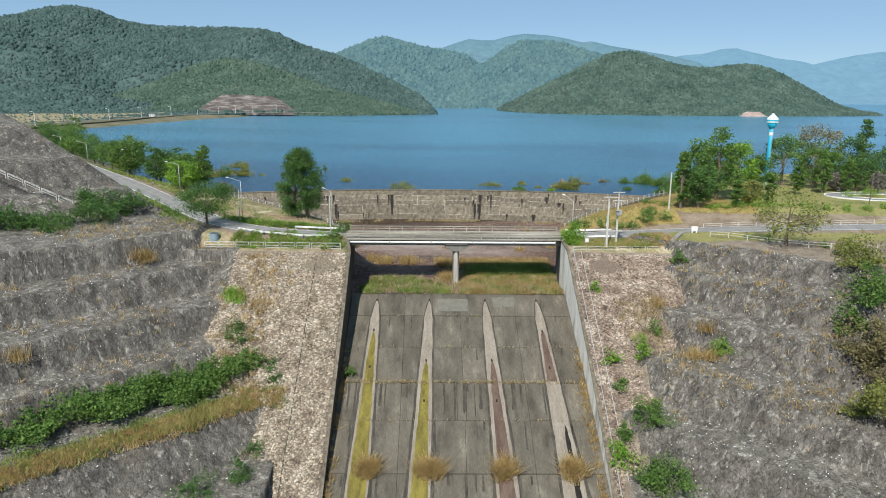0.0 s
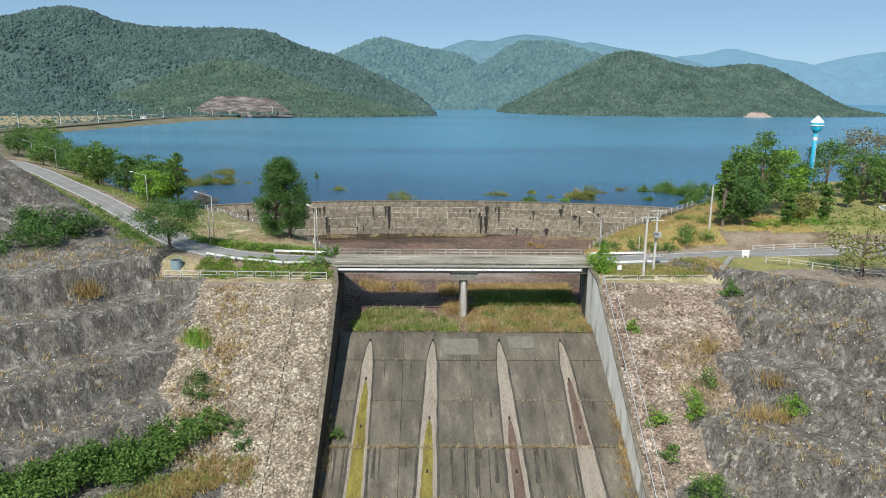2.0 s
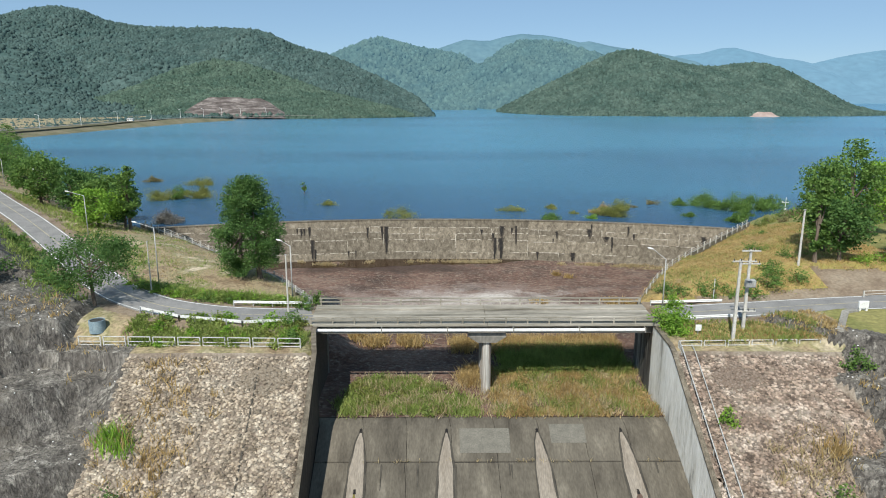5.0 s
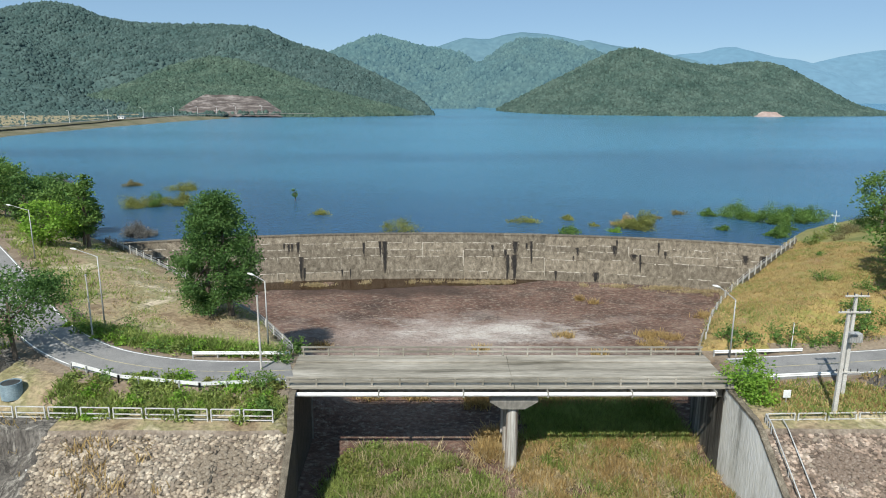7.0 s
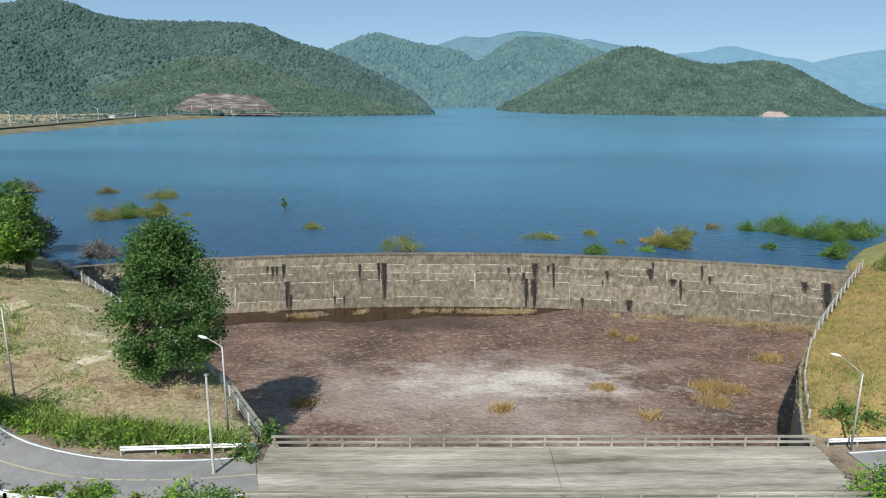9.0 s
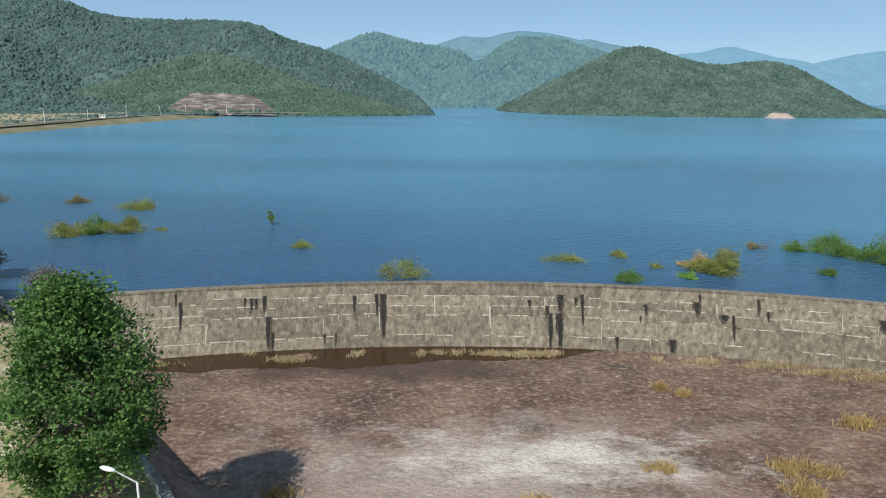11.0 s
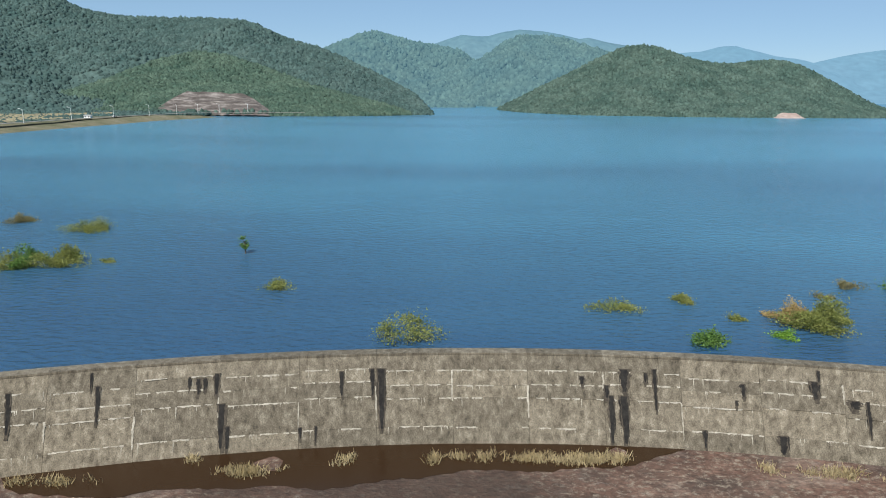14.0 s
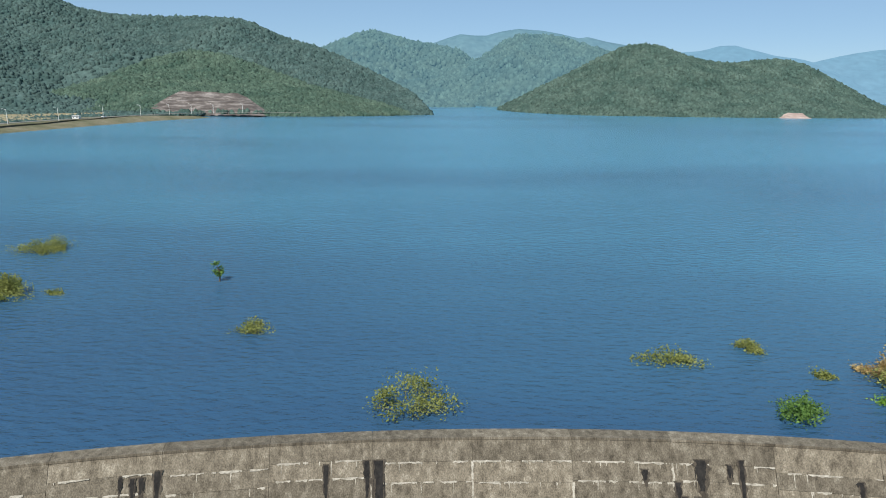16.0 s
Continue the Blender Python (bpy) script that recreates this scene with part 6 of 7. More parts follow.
bushes(((-50.1, 73.9, 8.5, 2.9), (-46.5, 77.1, 8.5, 3.0), (-42.4, 80.5, 8.5, 3.2), (-37.7, 83.9, 8.5, 3.4), (-33.1, 87.1, 7.5, 3.0), (-29.1, 89.1, 6.0, 2.4), (-35.1, 85.7, 6.5, 2.9), (-54.1, 70.4, 8.0, 2.7), (-44.6, 78.9, 6.0, 2.7), (-40.1, 82.4, 6.0, 2.9)), "leaf_mid", "dense bright green bush on the rock bench", "bushes on the bench", 1100, 0.36, 200)
bushes(((-30.7, 92.6, 4.6, 3.2), (-25.3, 89.1, 3.2, 2.0), (-23.7, 87.2, 2.0, 1.3), (-25.7, 74.0, 3.6, 2.8), (-24.7, 78.4, 3.0, 2.4), (-29.5, 70.5, 6.0, 2.4)), "leaf_dark", "dark green bush growing among the rubble stones", "bushes on the slopes", 560, 0.26, 220)
bushes(((32.4, 94.1, 3.0, 2.0), (25.2, 89.9, 2.5, 2.2), (25.5, 86.3, 2.4, 1.9), (28.2, 80.6, 5.6, 4.2), (23.9, 77.2, 4.4, 3.4), (28.7, 72.9, 6.5, 4.4), (25.0, 80.5, 3.0, 2.8), (40.7, 88.7, 3.6, 2.4), (39.4, 105.0, 3.6, 2.2), (27.1, 74.0, 5.2, 3.2)), ("leaf_mid", "leaf_bright", "leaf_mid"), "green bush on the stony slope", "bushes on the slopes", 560, 0.28, 240)
bushes(((29.6, 89.8, 2.6, 4.0), (24.6, 100.4, 1.6, 2.2)), "leaf_bright", "bright green climbing shrub on the stony slope", "bushes on the slopes", 620, 0.26, 260)
bushes(((-61.4, 114.6, 10.0, 4.2), (-57.6, 119.8, 7.0, 4.0), (-66.4, 108.0, 9.0, 3.2), (-71.2, 107.2, 6.8, 3.6), (-63.5, 118.5, 6.0, 3.4), (-75.0, 105.5, 7.0, 3.2)), "leaf_dark", "thick green bush on top of the rock cutting", "bushes on the rock", 620, 0.34, 270)
bushes(((60.1, 90.5, 5.8, 4.6), (58.5, 85.0, 6.4, 5.6), (55.4, 78.4, 7.0, 7.0), (51.4, 70.0, 6.5, 6.5), (55.6, 84.1, 4.4, 4.4), (55.2, 75.3, 5.2, 6.0), (62.0, 96.5, 5.0, 3.5), (58.5, 72.0, 6, 6)), ("leaf_olive", "leaf_mid", "leaf_brown"), "straggling olive-brown bush at the rock's edge", "bushes on the rock", 520, 0.34, 290)
bushes(((22.9, 112.9, 4.6, 3.6), (22.9, 110.4, 2.6, 2.6)), "leaf_bright", "lush light green bush over the bridge's end", "bushes at the bridge", 1100, 0.26, 300)
bushes(((-18.6, 112.0, 2.2, 2.0), (-18.8, 118.2, 2.2, 2.2), (-18.0, 109.0, 1.8, 1.6), (-17.6, 121.3, 1.8, 1.8)), "leaf_mid", "small green bush at the bridge's end", "bushes at the bridge", 800, 0.22, 310)
bushes(((26.8, 122.0, 3.4, 2.0), (31.2, 122.0, 3.6, 2.2), (25.8, 123.2, 2.2, 1.4), (39.0, 123.8, 4.0, 2.6), (36.5, 121.5, 3.0, 1.6), (34.0, 122.0, 2.5, 1.5), (54.4, 157.0, 1.2, 0.8), (46, 133, 3, 1.4), (44, 138, 3, 1.2), (43.0, 124.5, 3.4, 1.8), (40.5, 126.5, 3.0, 1.6)), "leaf_mid", "low green bush on the grass mound", "bushes on the mound", 600, 0.24, 320)
bushes(((56.4, 129.0, 3.6, 1.5), (59.8, 129.0, 3.6, 1.5), (53.9, 128.6, 2.8, 1.4), (62.8, 129.0, 3.6, 1.6), (66.0, 129.2, 3.4, 1.5), (69.0, 129.3, 3.2, 1.4), (72.4, 128.6, 2.6, 1.6), (76.1, 127.4, 2.0, 1.5), (79.6, 126.3, 2.6, 1.9), (84, 127, 2.4, 1.6), (88, 128, 2.2, 1.5), (92, 146, 4, 2.0), (97, 147, 5, 2.2), (103, 147, 4, 2)), "leaf_bright", "clipped yellow-green hedge bush on the lawn", "hedge bushes on the lawn", 700, 0.2, 340)
bushes(((61.8, 102.6, 1.6, 1.4), (52.0, 108.5, 1.4, 1.1), (55.0, 107.0, 1.4, 1.3), (66.5, 103.5, 1.6, 1.3)), "leaf_mid", "small young shrub on the lawn's edge", "shrubs on the lawn", 700, 0.18, 360)
bushes(((-35.7, 124.0, 2.0, 1.6), (-34.9, 122.1, 2.4, 1.0), (-42.9, 127.1, 2.6, 1.6), (-47.2, 132.4, 3.0, 1.8), (-50.2, 136.4, 2.6, 1.4), (-32.6, 112.5, 1.6, 1.0)), "leaf_mid", "small green roadside bush", "roadside bushes", 600, 0.22, 370)

bushes(((61.5, 172.0, 3.6, 1.7), (64.0, 173.0, 4.2, 1.8), (67.5, 171.5, 4.6, 2.0), (71.5, 173.0, 5.0, 2.2), (76.0, 173.0, 5.4, 2.2), (60.8, 169.8, 2.2, 1.0), (64.0, 168.0, 3.0, 1.2), (69.0, 167.5, 3.6, 1.4), (68, 176, 4, 1.6), (74, 177, 4, 1.6)), ("leaf_mid", "leaf_olive", "leaf_brown", "leaf_mid"), "low scrubby bush at the mound's far end", "scrub at the shore", 600, 0.26, 380)

g_ = np.random.default_rng(91)
bushes([(float(x), float(np.interp(-x, [18, 25, 33, 42], [119.4, 118.9, 119.8, 124.6])) + float(d), float(w), float(w) * 0.5) for x, d, w in zip(np.linspace(-42, -19.5, 30), g_.uniform(-0.4, 1.2, 30), g_.uniform(1.0, 2.4, 30))], ("leaf_bright", "weeds", "leaf_bright", "leaf_mid"), "leafy light green roadside weed clump", "weed clumps along the road", 520, 0.24, 700)

# half-drowned bushes standing in the lake
for k, (x, y, w, h, m) in enumerate(((-75.5, 219.5, 8.5, 3.0, "leaf_olive"), (-71.5, 221.0, 5, 4.2, "leaf_mid"), (-67.0, 222.0, 7.0, 3.6, "leaf_olive"), (-75.4, 248.5, 8.0, 2.6, "leaf_olive"), (-94.3, 257.5, 5.5, 2.0, "leaf_brown"), (-30.2, 209.8, 4.4, 1.4, "leaf_olive"), (15.2, 201.0, 6.6, 1.3, "leaf_olive"), (25.0, 204.0, 3.2, 1.5, "leaf_olive"),
                                     (38.2, 193.6, 7.4, 4.4, "leaf_olive"), (36.0, 197.0, 5.0, 3.2, "straw"), (29.4, 196.8, 2.2, 0.9, "leaf_olive"), (22.8, 188.8, 4.2, 2.0, "leaf_mid"), (32.5, 190.5, 2.8, 1.3, "leaf_bright"), (64.2, 207.0, 8.5, 3.6, "leaf_mid"), (69.0, 201.0, 8.0, 4.2, "leaf_mid"), (74.0, 201.5, 7.5, 4.2, "leaf_mid"), (79.0, 204.0, 7.0, 4.0, "leaf_mid"),
                                     (55.0, 192.6, 2.6, 1.8, "leaf_mid"), (58.6, 209.0, 4.0, 2.2, "leaf_mid"), (52.5, 211.0, 4.0, 1.2, "leaf_brown"), (62.5, 185.5, 4.0, 2.6, "leaf_mid"), (66.5, 190.0, 4.5, 2.6, "leaf_mid"), (-60.8, 184.5, 5.5, 3.6, "lilac"), (-116, 258, 7, 3.2, "lilac"), (-123, 264, 7, 3.4, "leaf_mid"), (-60.6, 224.1, 2.4, 0.7, "leaf_olive"), (45.5, 206, 3, 0.7, "leaf_brown"))):
    bush(x, y, w, h * 0.8, m, "half-drowned bush standing in the lake", n=int(2200 * max(0.5, w * h / 9)), leaf=0.24, seed=400 + k, z=WATER, group="bushes in the lake", sink=0.3)
bush(-11.6, 190.2, 8.0, 3.0, "leaf_olive", "open branching half-drowned bush before the weir", n=2600, leaf=0.22, seed=440, z=WATER, group="bushes in the lake", sink=0.2, clumps=60)
tree(-40.2, 230.0, 1.3, 3.4, "leaf_mid", "lone thin sapling standing in the lake", 420, 0.28, "column", 0.35, 441, z=WATER - 0.3, clumps=14)

# grass and weeds
rail_bank = lambda x, y, z, k: (k == 0)
grass("weeds", "dense green weeds on the bank above the handrail", ground_points(-36, -16.8, 108.6, 113.4, 900, 1, rail_bank, 2.5), 0.5, 12, "weeds", 1, 0.3, 0.07, 0.6)
bushes([(float(x), float(y), float(w), float(w) * 0.45) for x, y, w in np.stack([np.random.default_rng(4).uniform(-36, -17.5, 70), np.random.default_rng(5).uniform(108.4, 113.4, 70), np.random.default_rng(6).uniform(0.7, 2.2, 70)], -1)], ("weeds", "leaf_bright", "leaf_olive", "weeds"), "low leafy green weed clump on the bank", "weed clumps on the bank", 520, 0.24, 500)
grass("weeds", "green weeds along the upper side of the road", [(x, yy, ground_at(x, yy)) for x, yy in ((x, float(np.interp(-x, [18, 25, 33, 40], [119.6, 119.6, 120.6, 124.0])) + dy) for x, dy in zip(np.random.default_rng(8).uniform(-40, -20, 420), np.random.default_rng(9).uniform(-0.5, 1.5, 420)))], 0.7, 14, "weeds", 2, 0.3, 0.07, 0.6)
grass("weeds", "green and straw grass below the crash barrier", ground_points(23.5, 38, 108.2, 113.8, 420, 3), 0.35, 12, "weeds", 3, 0.3, 0.05, 0.5)
grass("dry_grass", "straw grass on the bank by the power poles", ground_points(23.5, 40, 108.2, 113.8, 420, 303), 0.35, 12, "straw", 303, 0.3, 0.05, 0.5)
grass("dry_grass", "golden dry grass along the rock bench", ground_points(-58, -22, 62, 92, 9000, 4, lambda x, y, z, k: (z > -17.8) & (z < -15.9) & (-0.66 * x + 0.75 * y < 83.2)), 0.5, 12, "straw", 4, 0.3, 0.05, 0.5)
grass("weeds", "yellow-green grass along the rock bench", ground_points(-58, -22, 62, 92, 4000, 44, lambda x, y, z, k: (z > -17.8) & (z < -15.9) & (-0.66 * x + 0.75 * y < 84.5)), 0.5, 12, "weeds", 44, 0.3, 0.05, 0.5)
grass("dry_grass", "tufts of dry grass on the ledges of the rock cuttings", np.concatenate([ground_points(-66, -26, 66, 116, 2600, 5, lambda x, y, z, k: (k == 4) & (z > -14), 7.0)[::3], ground_points(32, 62, 70, 108, 3000, 6, lambda x, y, z, k: (k == 4) & (np.interp(0.686 * x + 0.728 * y, ROCK_R[:, 0], np.gradient(ROCK_R[:, 1]) * 0 + 1) > 0), 6.0)[::3]]), 0.55, 7, "straw", 5, 0.35, 0.05, 0.5)
edge = [(float(x), float(y), float(rubble_z(np.array(y))) + 0.05) for x, y in zip(np.random.default_rng(11).normal(32.0, 2.2, 260), np.random.default_rng(12).uniform(70, 100, 260))]
grass("dry_grass", "tall straw-coloured grass between rubble and rock", edge, 0.8, 14, "straw_pale", 6, 0.4, 0.05, 0.5)
edge = [(float(x), float(y), float(rubble_z(np.array(y))) + 0.05) for x, y in zip(np.random.default_rng(13).normal(-29.5, 2.0, 220), np.random.default_rng(14).uniform(70, 106, 220))]
grass("dry_grass", "straw-coloured grass along the edge of the rubble", edge, 0.8, 14, "straw", 7, 0.35, 0.05, 0.5)
for lab, rows, m, hgt, sd in (("bright tuft of grass and shrubs on the rock ledge", ((-32.7, 99.2), (-32.0, 98.6), (-33.2, 99.9)), "leaf_bright", 1.1, 15), ("tuft of straw-coloured grass on the rock", ((-55.2, 79.3), (-47.5, 102.6), (-48.5, 102.3), (39.5, 91.6), (33.9, 98.2), (36.6, 88.7), (39.2, 88.3)), "straw", 1.6, 16)):
    grass("grass_tufts", lab, [(x, y, ground_at(x, y)) for x, y in rows for _ in range(6)], hgt, 26, m, sd, 0.8, 0.05, 0.35)

g_ = np.random.default_rng(20)


def forebay_tufts(label, rows, mat, high, blades, seed, spread=0.35):
    grass("grass_tufts", label, [(x, y, float(forebay_z(np.array(y))) + 0.02) for x, y in rows], high, blades, mat, seed, spread, 0.045, 0.45)


xs_, ys_ = g_.uniform(-13.8, 1.5, 1700), g_.uniform(107.8, 118.2, 1700)
forebay_tufts("green weeds on the sill below the bridge", [(x, y) for x, y in zip(xs_, ys_) if y < 117.8 - 0.6 * max(0, x + 6) ** 1.2 and y < 110.8 + (x + 15) * 1.6 and lumps(np.array(x), np.array(y), 1.6, 5) > -0.25], "weeds", 0.5, 12, 21)
xs_, ys_ = g_.uniform(3.4, 20.9, 2400), g_.uniform(107.8, 119.4, 2400)
forebay_tufts("golden dry grass on the sill below the bridge", [p for p in zip(xs_, ys_) if lumps(np.array(p[0]), np.array(p[1]), 1.8, 3) > -0.1], "straw", 0.6, 13, 22)
forebay_tufts("pale and green grass on the sill below the bridge", [(float(a), float(b)) for a, b in zip(g_.uniform(3.4, 20.9, 700), g_.uniform(107.8, 119.4, 700)) if lumps(np.array(a), np.array(b), 2.2, 3) < 0.1], "weeds", 0.7, 13, 40)
forebay_tufts("pale dry grass among the weeds below the bridge", [(float(a), float(b)) for a, b in zip(g_.uniform(-12, 20.9, 420), g_.uniform(107.8, 117.0, 420))], "straw_pale", 0.8, 12, 41)
sill_rng = np.random.default_rng(808)
for k in range(60):                               # low shrubs among the grass
    on_left = k % 5 < 2
    x, y = float(sill_rng.uniform(-12.5, -2.0) if on_left else sill_rng.uniform(4.0, 20.6)), float(sill_rng.uniform(108.2, 117.6))
    if on_left and y > 117.0 - 0.6 * max(0.0, x + 6) ** 1.2:
        continue
    w = float(sill_rng.uniform(0.9, 2.6))
    bush(x, y, w, w * 0.42, ("weeds", "leaf_olive", "straw", "leaf_olive", "straw_pale")[k % 5], "low scrubby clump on the sill below the bridge", n=int(150 * w * w), leaf=0.2, seed=820 + k, z=float(forebay_z(np.array(y))), group="clumps on the sill", sink=0.1)
xs_, ys_ = g_.uniform(5, 20.9, 900), g_.uniform(118.0, 127.0, 900)
forebay_tufts("green weeds among the dry grass below the bridge", list(zip(xs_, ys_)), "weeds", 0.9, 16, 23)
xs_, ys_ = g_.uniform(3.4, 21.5, 700), g_.uniform(125.5, 130.5, 700)
forebay_tufts("golden dry grass behind the bridge's shadow", list(zip(xs_, ys_)), "straw", 0.95, 14, 24)
rows = []
for x, y, w, n in ((-11.5, 128.6, 1.6, 34), (-6.6, 129.0, 1.8, 34), (0.8, 127.6, 2.0, 50), (0.9, 116.4, 1.1, 30), (1.7, 118.6, 1.0, 26), (-14.0, 131.0, 1.0, 14)):
    rows += [(float(a), float(b)) for a, b in zip(g_.normal(x, w * 0.5, n), g_.normal(y, w * 0.5, n))]
forebay_tufts("golden dry grass clumps by the pier", rows, "straw", 1.2, 22, 25)
rows = []
for x, y, w, n in ((-19.7, 143.6, 0.5, 12), (1.7, 142.3, 0.5, 12), (25.2, 144.0, 0.8, 20), (38.1, 156.2, 0.9, 22), (26.1, 147.8, 1.3, 22), (14.4, 147.7, 0.7, 10), (17.6, 140.5, 0.5, 10), (19.9, 164.8, 0.35, 8), (21.8, 163, 0.3, 6), (29, 147, 0.8, 8)):
    rows += [(float(a), float(b)) for a, b in zip(g_.normal(x, w, n), g_.normal(y, w * 0.6, n))]
forebay_tufts("scattered tufts of dry yellow grass on the silt", rows, "straw", 0.7, 24, 26)
rows = []
for x, y, w, n in ((-25.5, 173.0, 1.3, 30), (-16.5, 174.8, 0.4, 8), (-8.2, 175.3, 0.4, 8), (-5.8, 175.4, 0.3, 6), (-3.5, 175.4, 0.3, 6), (1.5, 175.2, 1.6, 28), (6.0, 174.9, 1.6, 36), (9.0, 175.5, 0.6, 16), (22.5, 173.2, 0.5, 8), (28.5, 172.6, 1.2, 26), (36.0, 171.5, 2.2, 52), (42, 169.5, 2.4, 50), (48, 167.5, 2.2, 44), (-31.0, 175, 0.5, 6), (-42, 171.5, 1.5, 14)):
    rows += [(float(a), float(b)) for a, b in zip(g_.normal(x, w, n), g_.normal(y, 0.28, n))]
forebay_tufts("rows of pale dry grass along the puddle", rows, "straw_pale", 0.45, 22, 27)
# chute: clumps in the joints
rows = [(-9.72, 77.64, 1.0, 40), (-1.49, 77.64, 1.2, 52), (8.5, 77.64, 1.0, 42), (17.61, 77.64, 1.1, 46)]
pts = [(float(a), float(b), float(chute_z(np.array(b))) + 0.05) for x, y, w, n in rows for a, b in zip(g_.normal(x, w * 0.6, n), g_.normal(y, 0.4, n))]
grass("grass_tufts", "round golden grass clumps in the chute's joint", pts, 1.5, 26, "straw", 28, 0.3, 0.045, 0.6)
pts = [(float(a), 90.57 + float(b), float(chute_z(np.array(90.57))) + 0.02) for a, b in zip(g_.uniform(-14.8, 21.3, 170), g_.normal(0, 0.12, 170))]
grass("grass_tufts", "thin line of dry grass in the chute's joint", pts, 0.4, 10, "straw_pale", 29, 0.16, 0.035, 0.6)
for y, n in ((102.43, 26), (96.55, 34), (84.79, 50)):
    pts = [(float(a), y + float(b), float(chute_z(np.array(y))) + 0.02) for a, b in zip(g_.uniform(-14.8, 21.0, n), g_.normal(0, 0.08, n))]
    grass("grass_tufts", "sparse dry grass in a joint of the chute", pts, 0.28, 7, "straw_pale", int(y), 0.12, 0.03, 0.6)
bush(-13.64, 91.45, 2.0, 1.9, "leaf_mid", "small green shrub by the chute wall", 500, 0.2, 450, z=float(chute_z(np.array(91.45))), sink=0.1)
pts = [(float(a), float(b), float(chute_z(np.array(b))) + 0.02) for a, b in zip(np.concatenate([g_.normal(21.2, 0.3, 60), g_.normal(-14.7, 0.25, 40)]), g_.uniform(74, 96, 100))]
grass("grass_tufts", "dry grass along the foot of the chute walls", pts, 0.8, 14, "straw", 31, 0.2, 0.04, 0.5)
# mound and verge
grass("dry_grass", "short golden grass on the mound", ground_points(23, 66, 121.5, 178, 9000, 32, lambda x, y, z, k: (k == 2)), 0.24, 8, "straw", 32, 0.35, 0.035, 0.8)
grass("weeds", "green grass tufts on the mound", ground_points(23, 66, 121.5, 178, 5200, 33, lambda x, y, z, k: (k == 2), 6.0), 0.24, 8, "weeds", 33, 0.35, 0.035, 0.8)
grass("dry_grass", "short dry grass on the bank by the road", ground_points(-66, -18, 120, 174, 3000, 34, lambda x, y, z, k: (k == 0), 5.0), 0.22, 7, "straw_pale", 34, 0.4, 0.05, 0.7)
grass("weeds", "short green grass on the bank by the road", ground_points(-70, -18, 120, 174, 4200, 35, lambda x, y, z, k: (k == 0), 4.0), 0.22, 7, "weeds", 35, 0.4, 0.05, 0.7)
grass("weeds", "green verge along the road", ground_points(-110, -44, 112, 196, 5000, 36, lambda x, y, z, k: (np.abs(seg_distance(x, y, ROAD)[0] - 6.2) < 2.4) & (seg_distance(x, y, ROAD)[0] > 3.0)), 0.6, 10, "weeds", 36, 0.4, 0.06, 0.6)
bushes([(float(p[0]), float(p[1]), float(s), float(s) * 0.6) for p, s in zip(ground_points(-72, -44, 112, 150, 1600, 37, lambda x, y, z, k: (seg_distance(x, y, ROAD, True)[0] < -3.6) & (seg_distance(x, y, ROAD, True)[0] > -7.0))[:34], np.random.default_rng(38).uniform(1.0, 3.0, 34))], "leaf_mid", "green roadside shrub at the rock's edge", "roadside shrubs", 420, 0.26, 600)


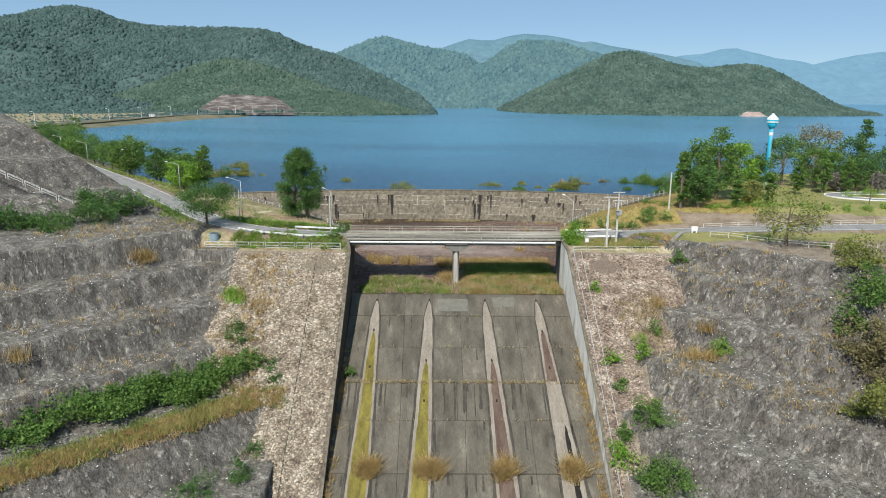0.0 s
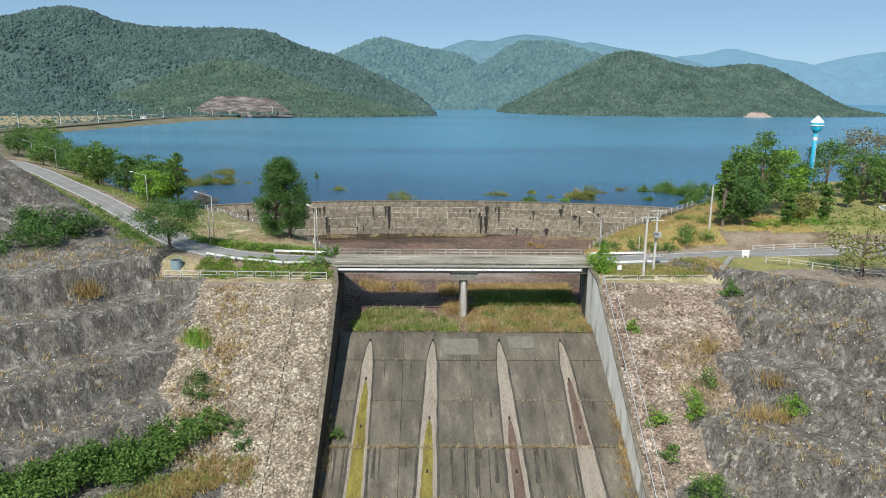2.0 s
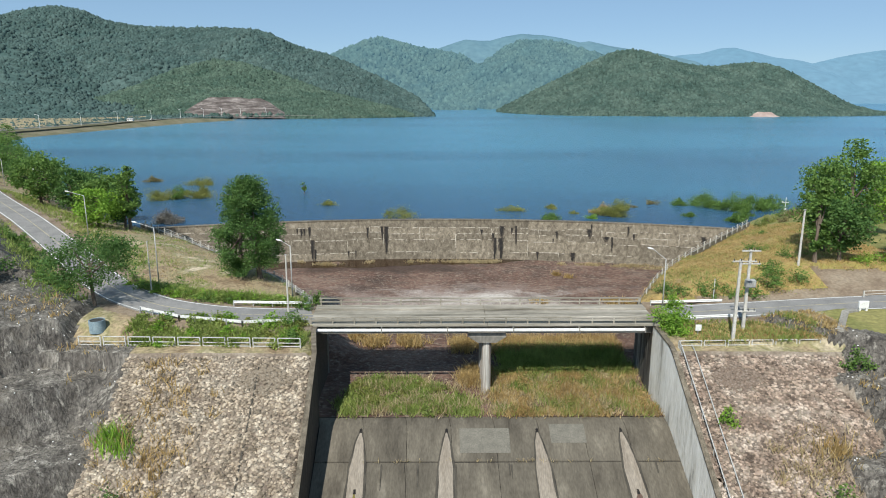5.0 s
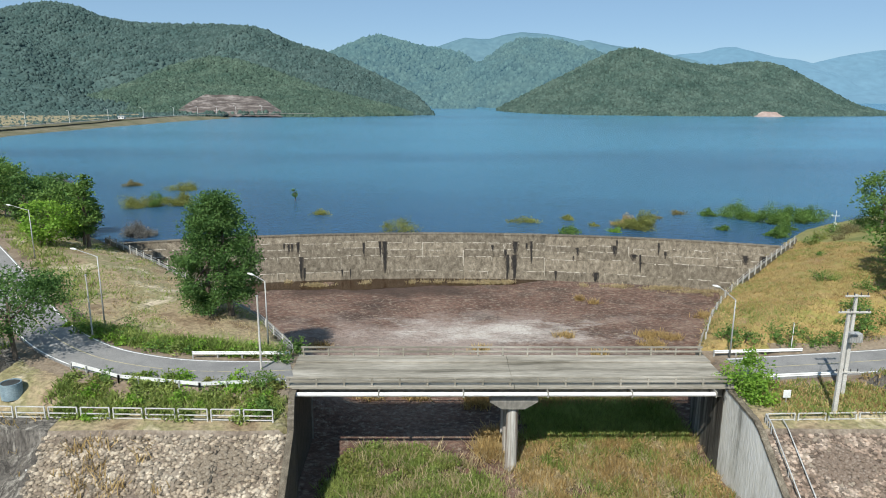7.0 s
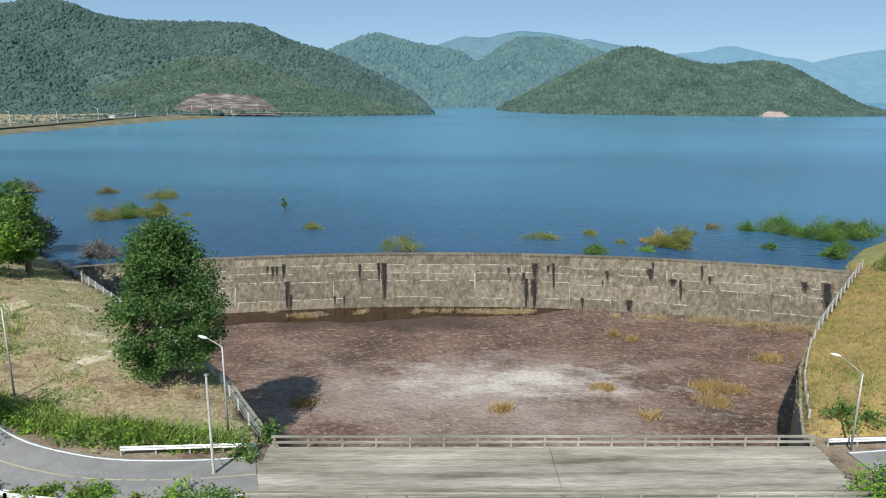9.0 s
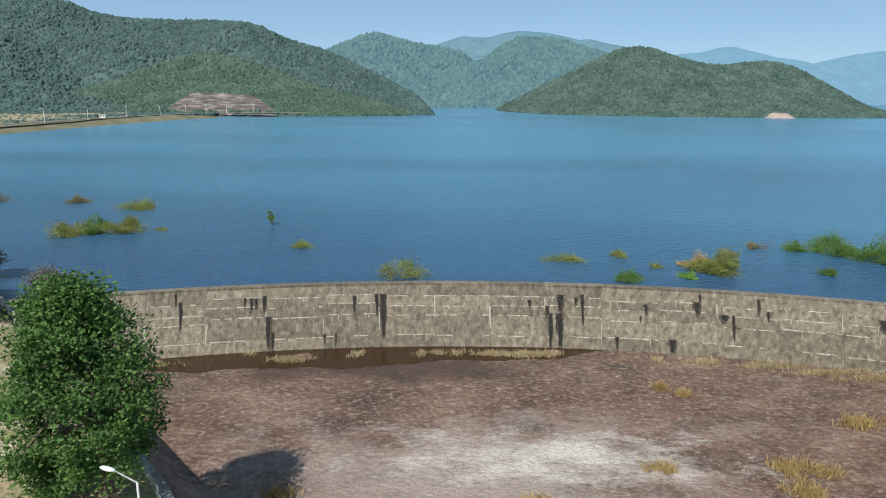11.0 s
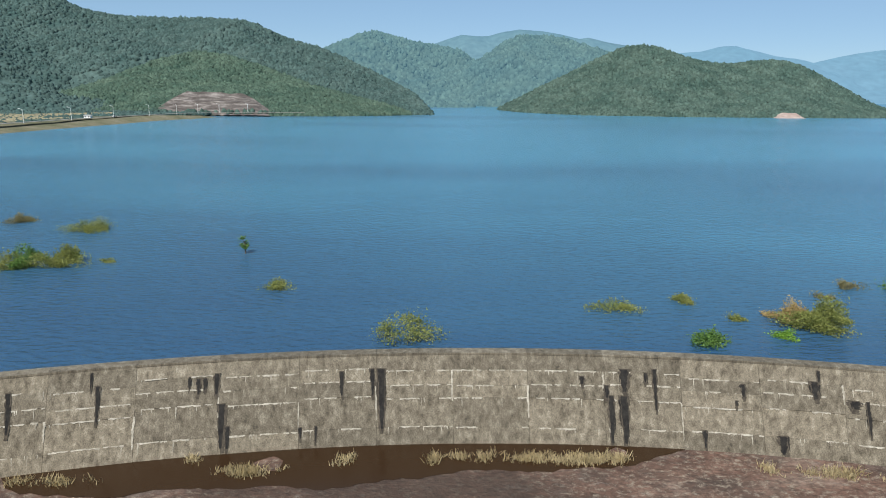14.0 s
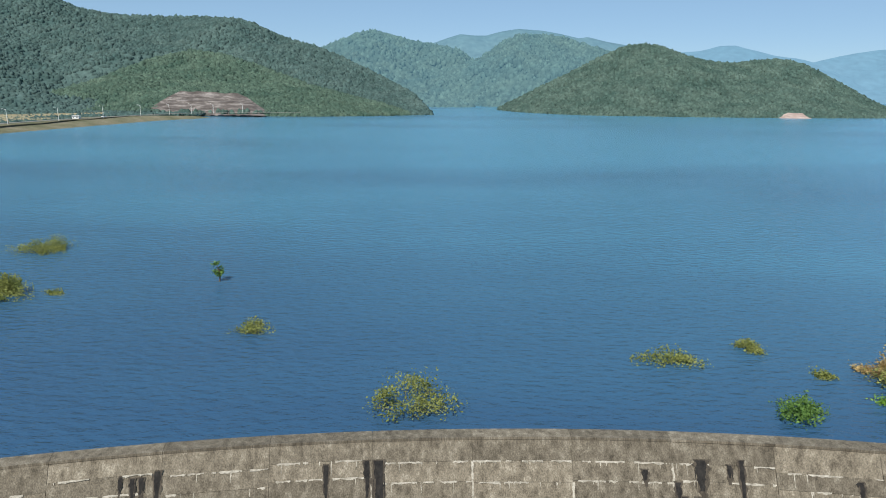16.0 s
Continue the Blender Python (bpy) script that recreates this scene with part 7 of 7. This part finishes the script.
# ---- rubble stones; white drain pipes on the rock ----
def stones():
    g = np.random.default_rng(50)
    for side, lo, hi in ((0, -37, -15.7), (1, 21.9, 40)):
        n = 27000
        x, y = g.uniform(lo, hi, n), g.uniform(62, 106.6, n)
        z, k, v = land(x, y)
        ok = (k == 5) & ~v
        x, y, z = x[ok], y[ok], z[ok]
        r = g.uniform(0.09, 0.25, len(x))
        picked = np.argsort(np.abs(y - 104.5) + np.abs(x - (-20 if side == 0 else 27)) * 0.5)[:300]
        rest = np.setdiff1d(np.arange(len(x)), picked)
        bv, bf = blobs(np.stack([x, y, z + 0.02], -1)[rest], r[rest], 0.6, 0.2)
        ob = part("rubble", mesh_arrays("rubble", bv, bf, M["stones_brown" if side else "stones"]), None, rubble_slopes[side])
        ob["kind"] = "stuff"
        shapes = []
        for s in range(8):
            sv, sf = blobs(np.zeros((1, 3)), np.array([0.22]), 0.6, 0.2)
            shapes.append(mesh_arrays("stone", sv, sf, M["stones_brown" if side else "stones"]))
        for i in picked:
            st = new("stone", shapes[int(i) % 8])
            st.matrix_world = pose(float(x[i]), float(y[i]), float(z[i]) + 0.03, 0, 0, float(g.uniform(0, 360)))
            st.parent = rubble_slopes[side]


def drain_pipes():
    g = np.random.default_rng(60)
    cs = []
    for lo, hi in ((-66, -26), (30, 60)):
        x, y = g.uniform(lo, hi, 2600), g.uniform(60, 116, 2600)
        z, k, v = land(x, y)
        ok = (k == 4) & ~v
        cs.append(np.stack([x, y, z + 0.03], -1)[ok][:420])
    c = np.concatenate(cs)
    v, f = blobs(c, np.full(len(c), 0.075), 1.0, 0.1)
    tagged(new("drain_pipes", mesh_arrays("drain_pipes", v, f, M["white_paint"])), "small white drain pipe ends dotted over the rock", "drain pipes", kind="stuff")


# scrub at the foot of the quarry
g_ = np.random.default_rng(77)
qx = g_.uniform(-330, -180, 70)
qv, qf = blobs(np.stack([qx, 882 + g_.uniform(-3, 2, 70), 2.0 + g_.uniform(0, 1.5, 70)], -1), g_.uniform(1.2, 3.4, 70), 1.0)
tagged(new("shrubs", mesh_arrays("shrubs", qv, qf, M["woods_near"])), "scrubby green shrubs at the quarry's foot", "shrubs", kind="stuff")
stones()
drain_pipes()
# dark joint down the rubble
bm = B()
for ya, yb in zip(np.arange(106, 62, -4.0), np.arange(102, 58, -4.0)):
    bar(bm, (-20.8, ya, float(rubble_z(np.array(ya))) + 0.08), (-20.8, yb, float(rubble_z(np.array(yb))) + 0.06), 0.13, 0.14)
part("drain_joint", bm, M["trickle"], rubble_slopes[0])
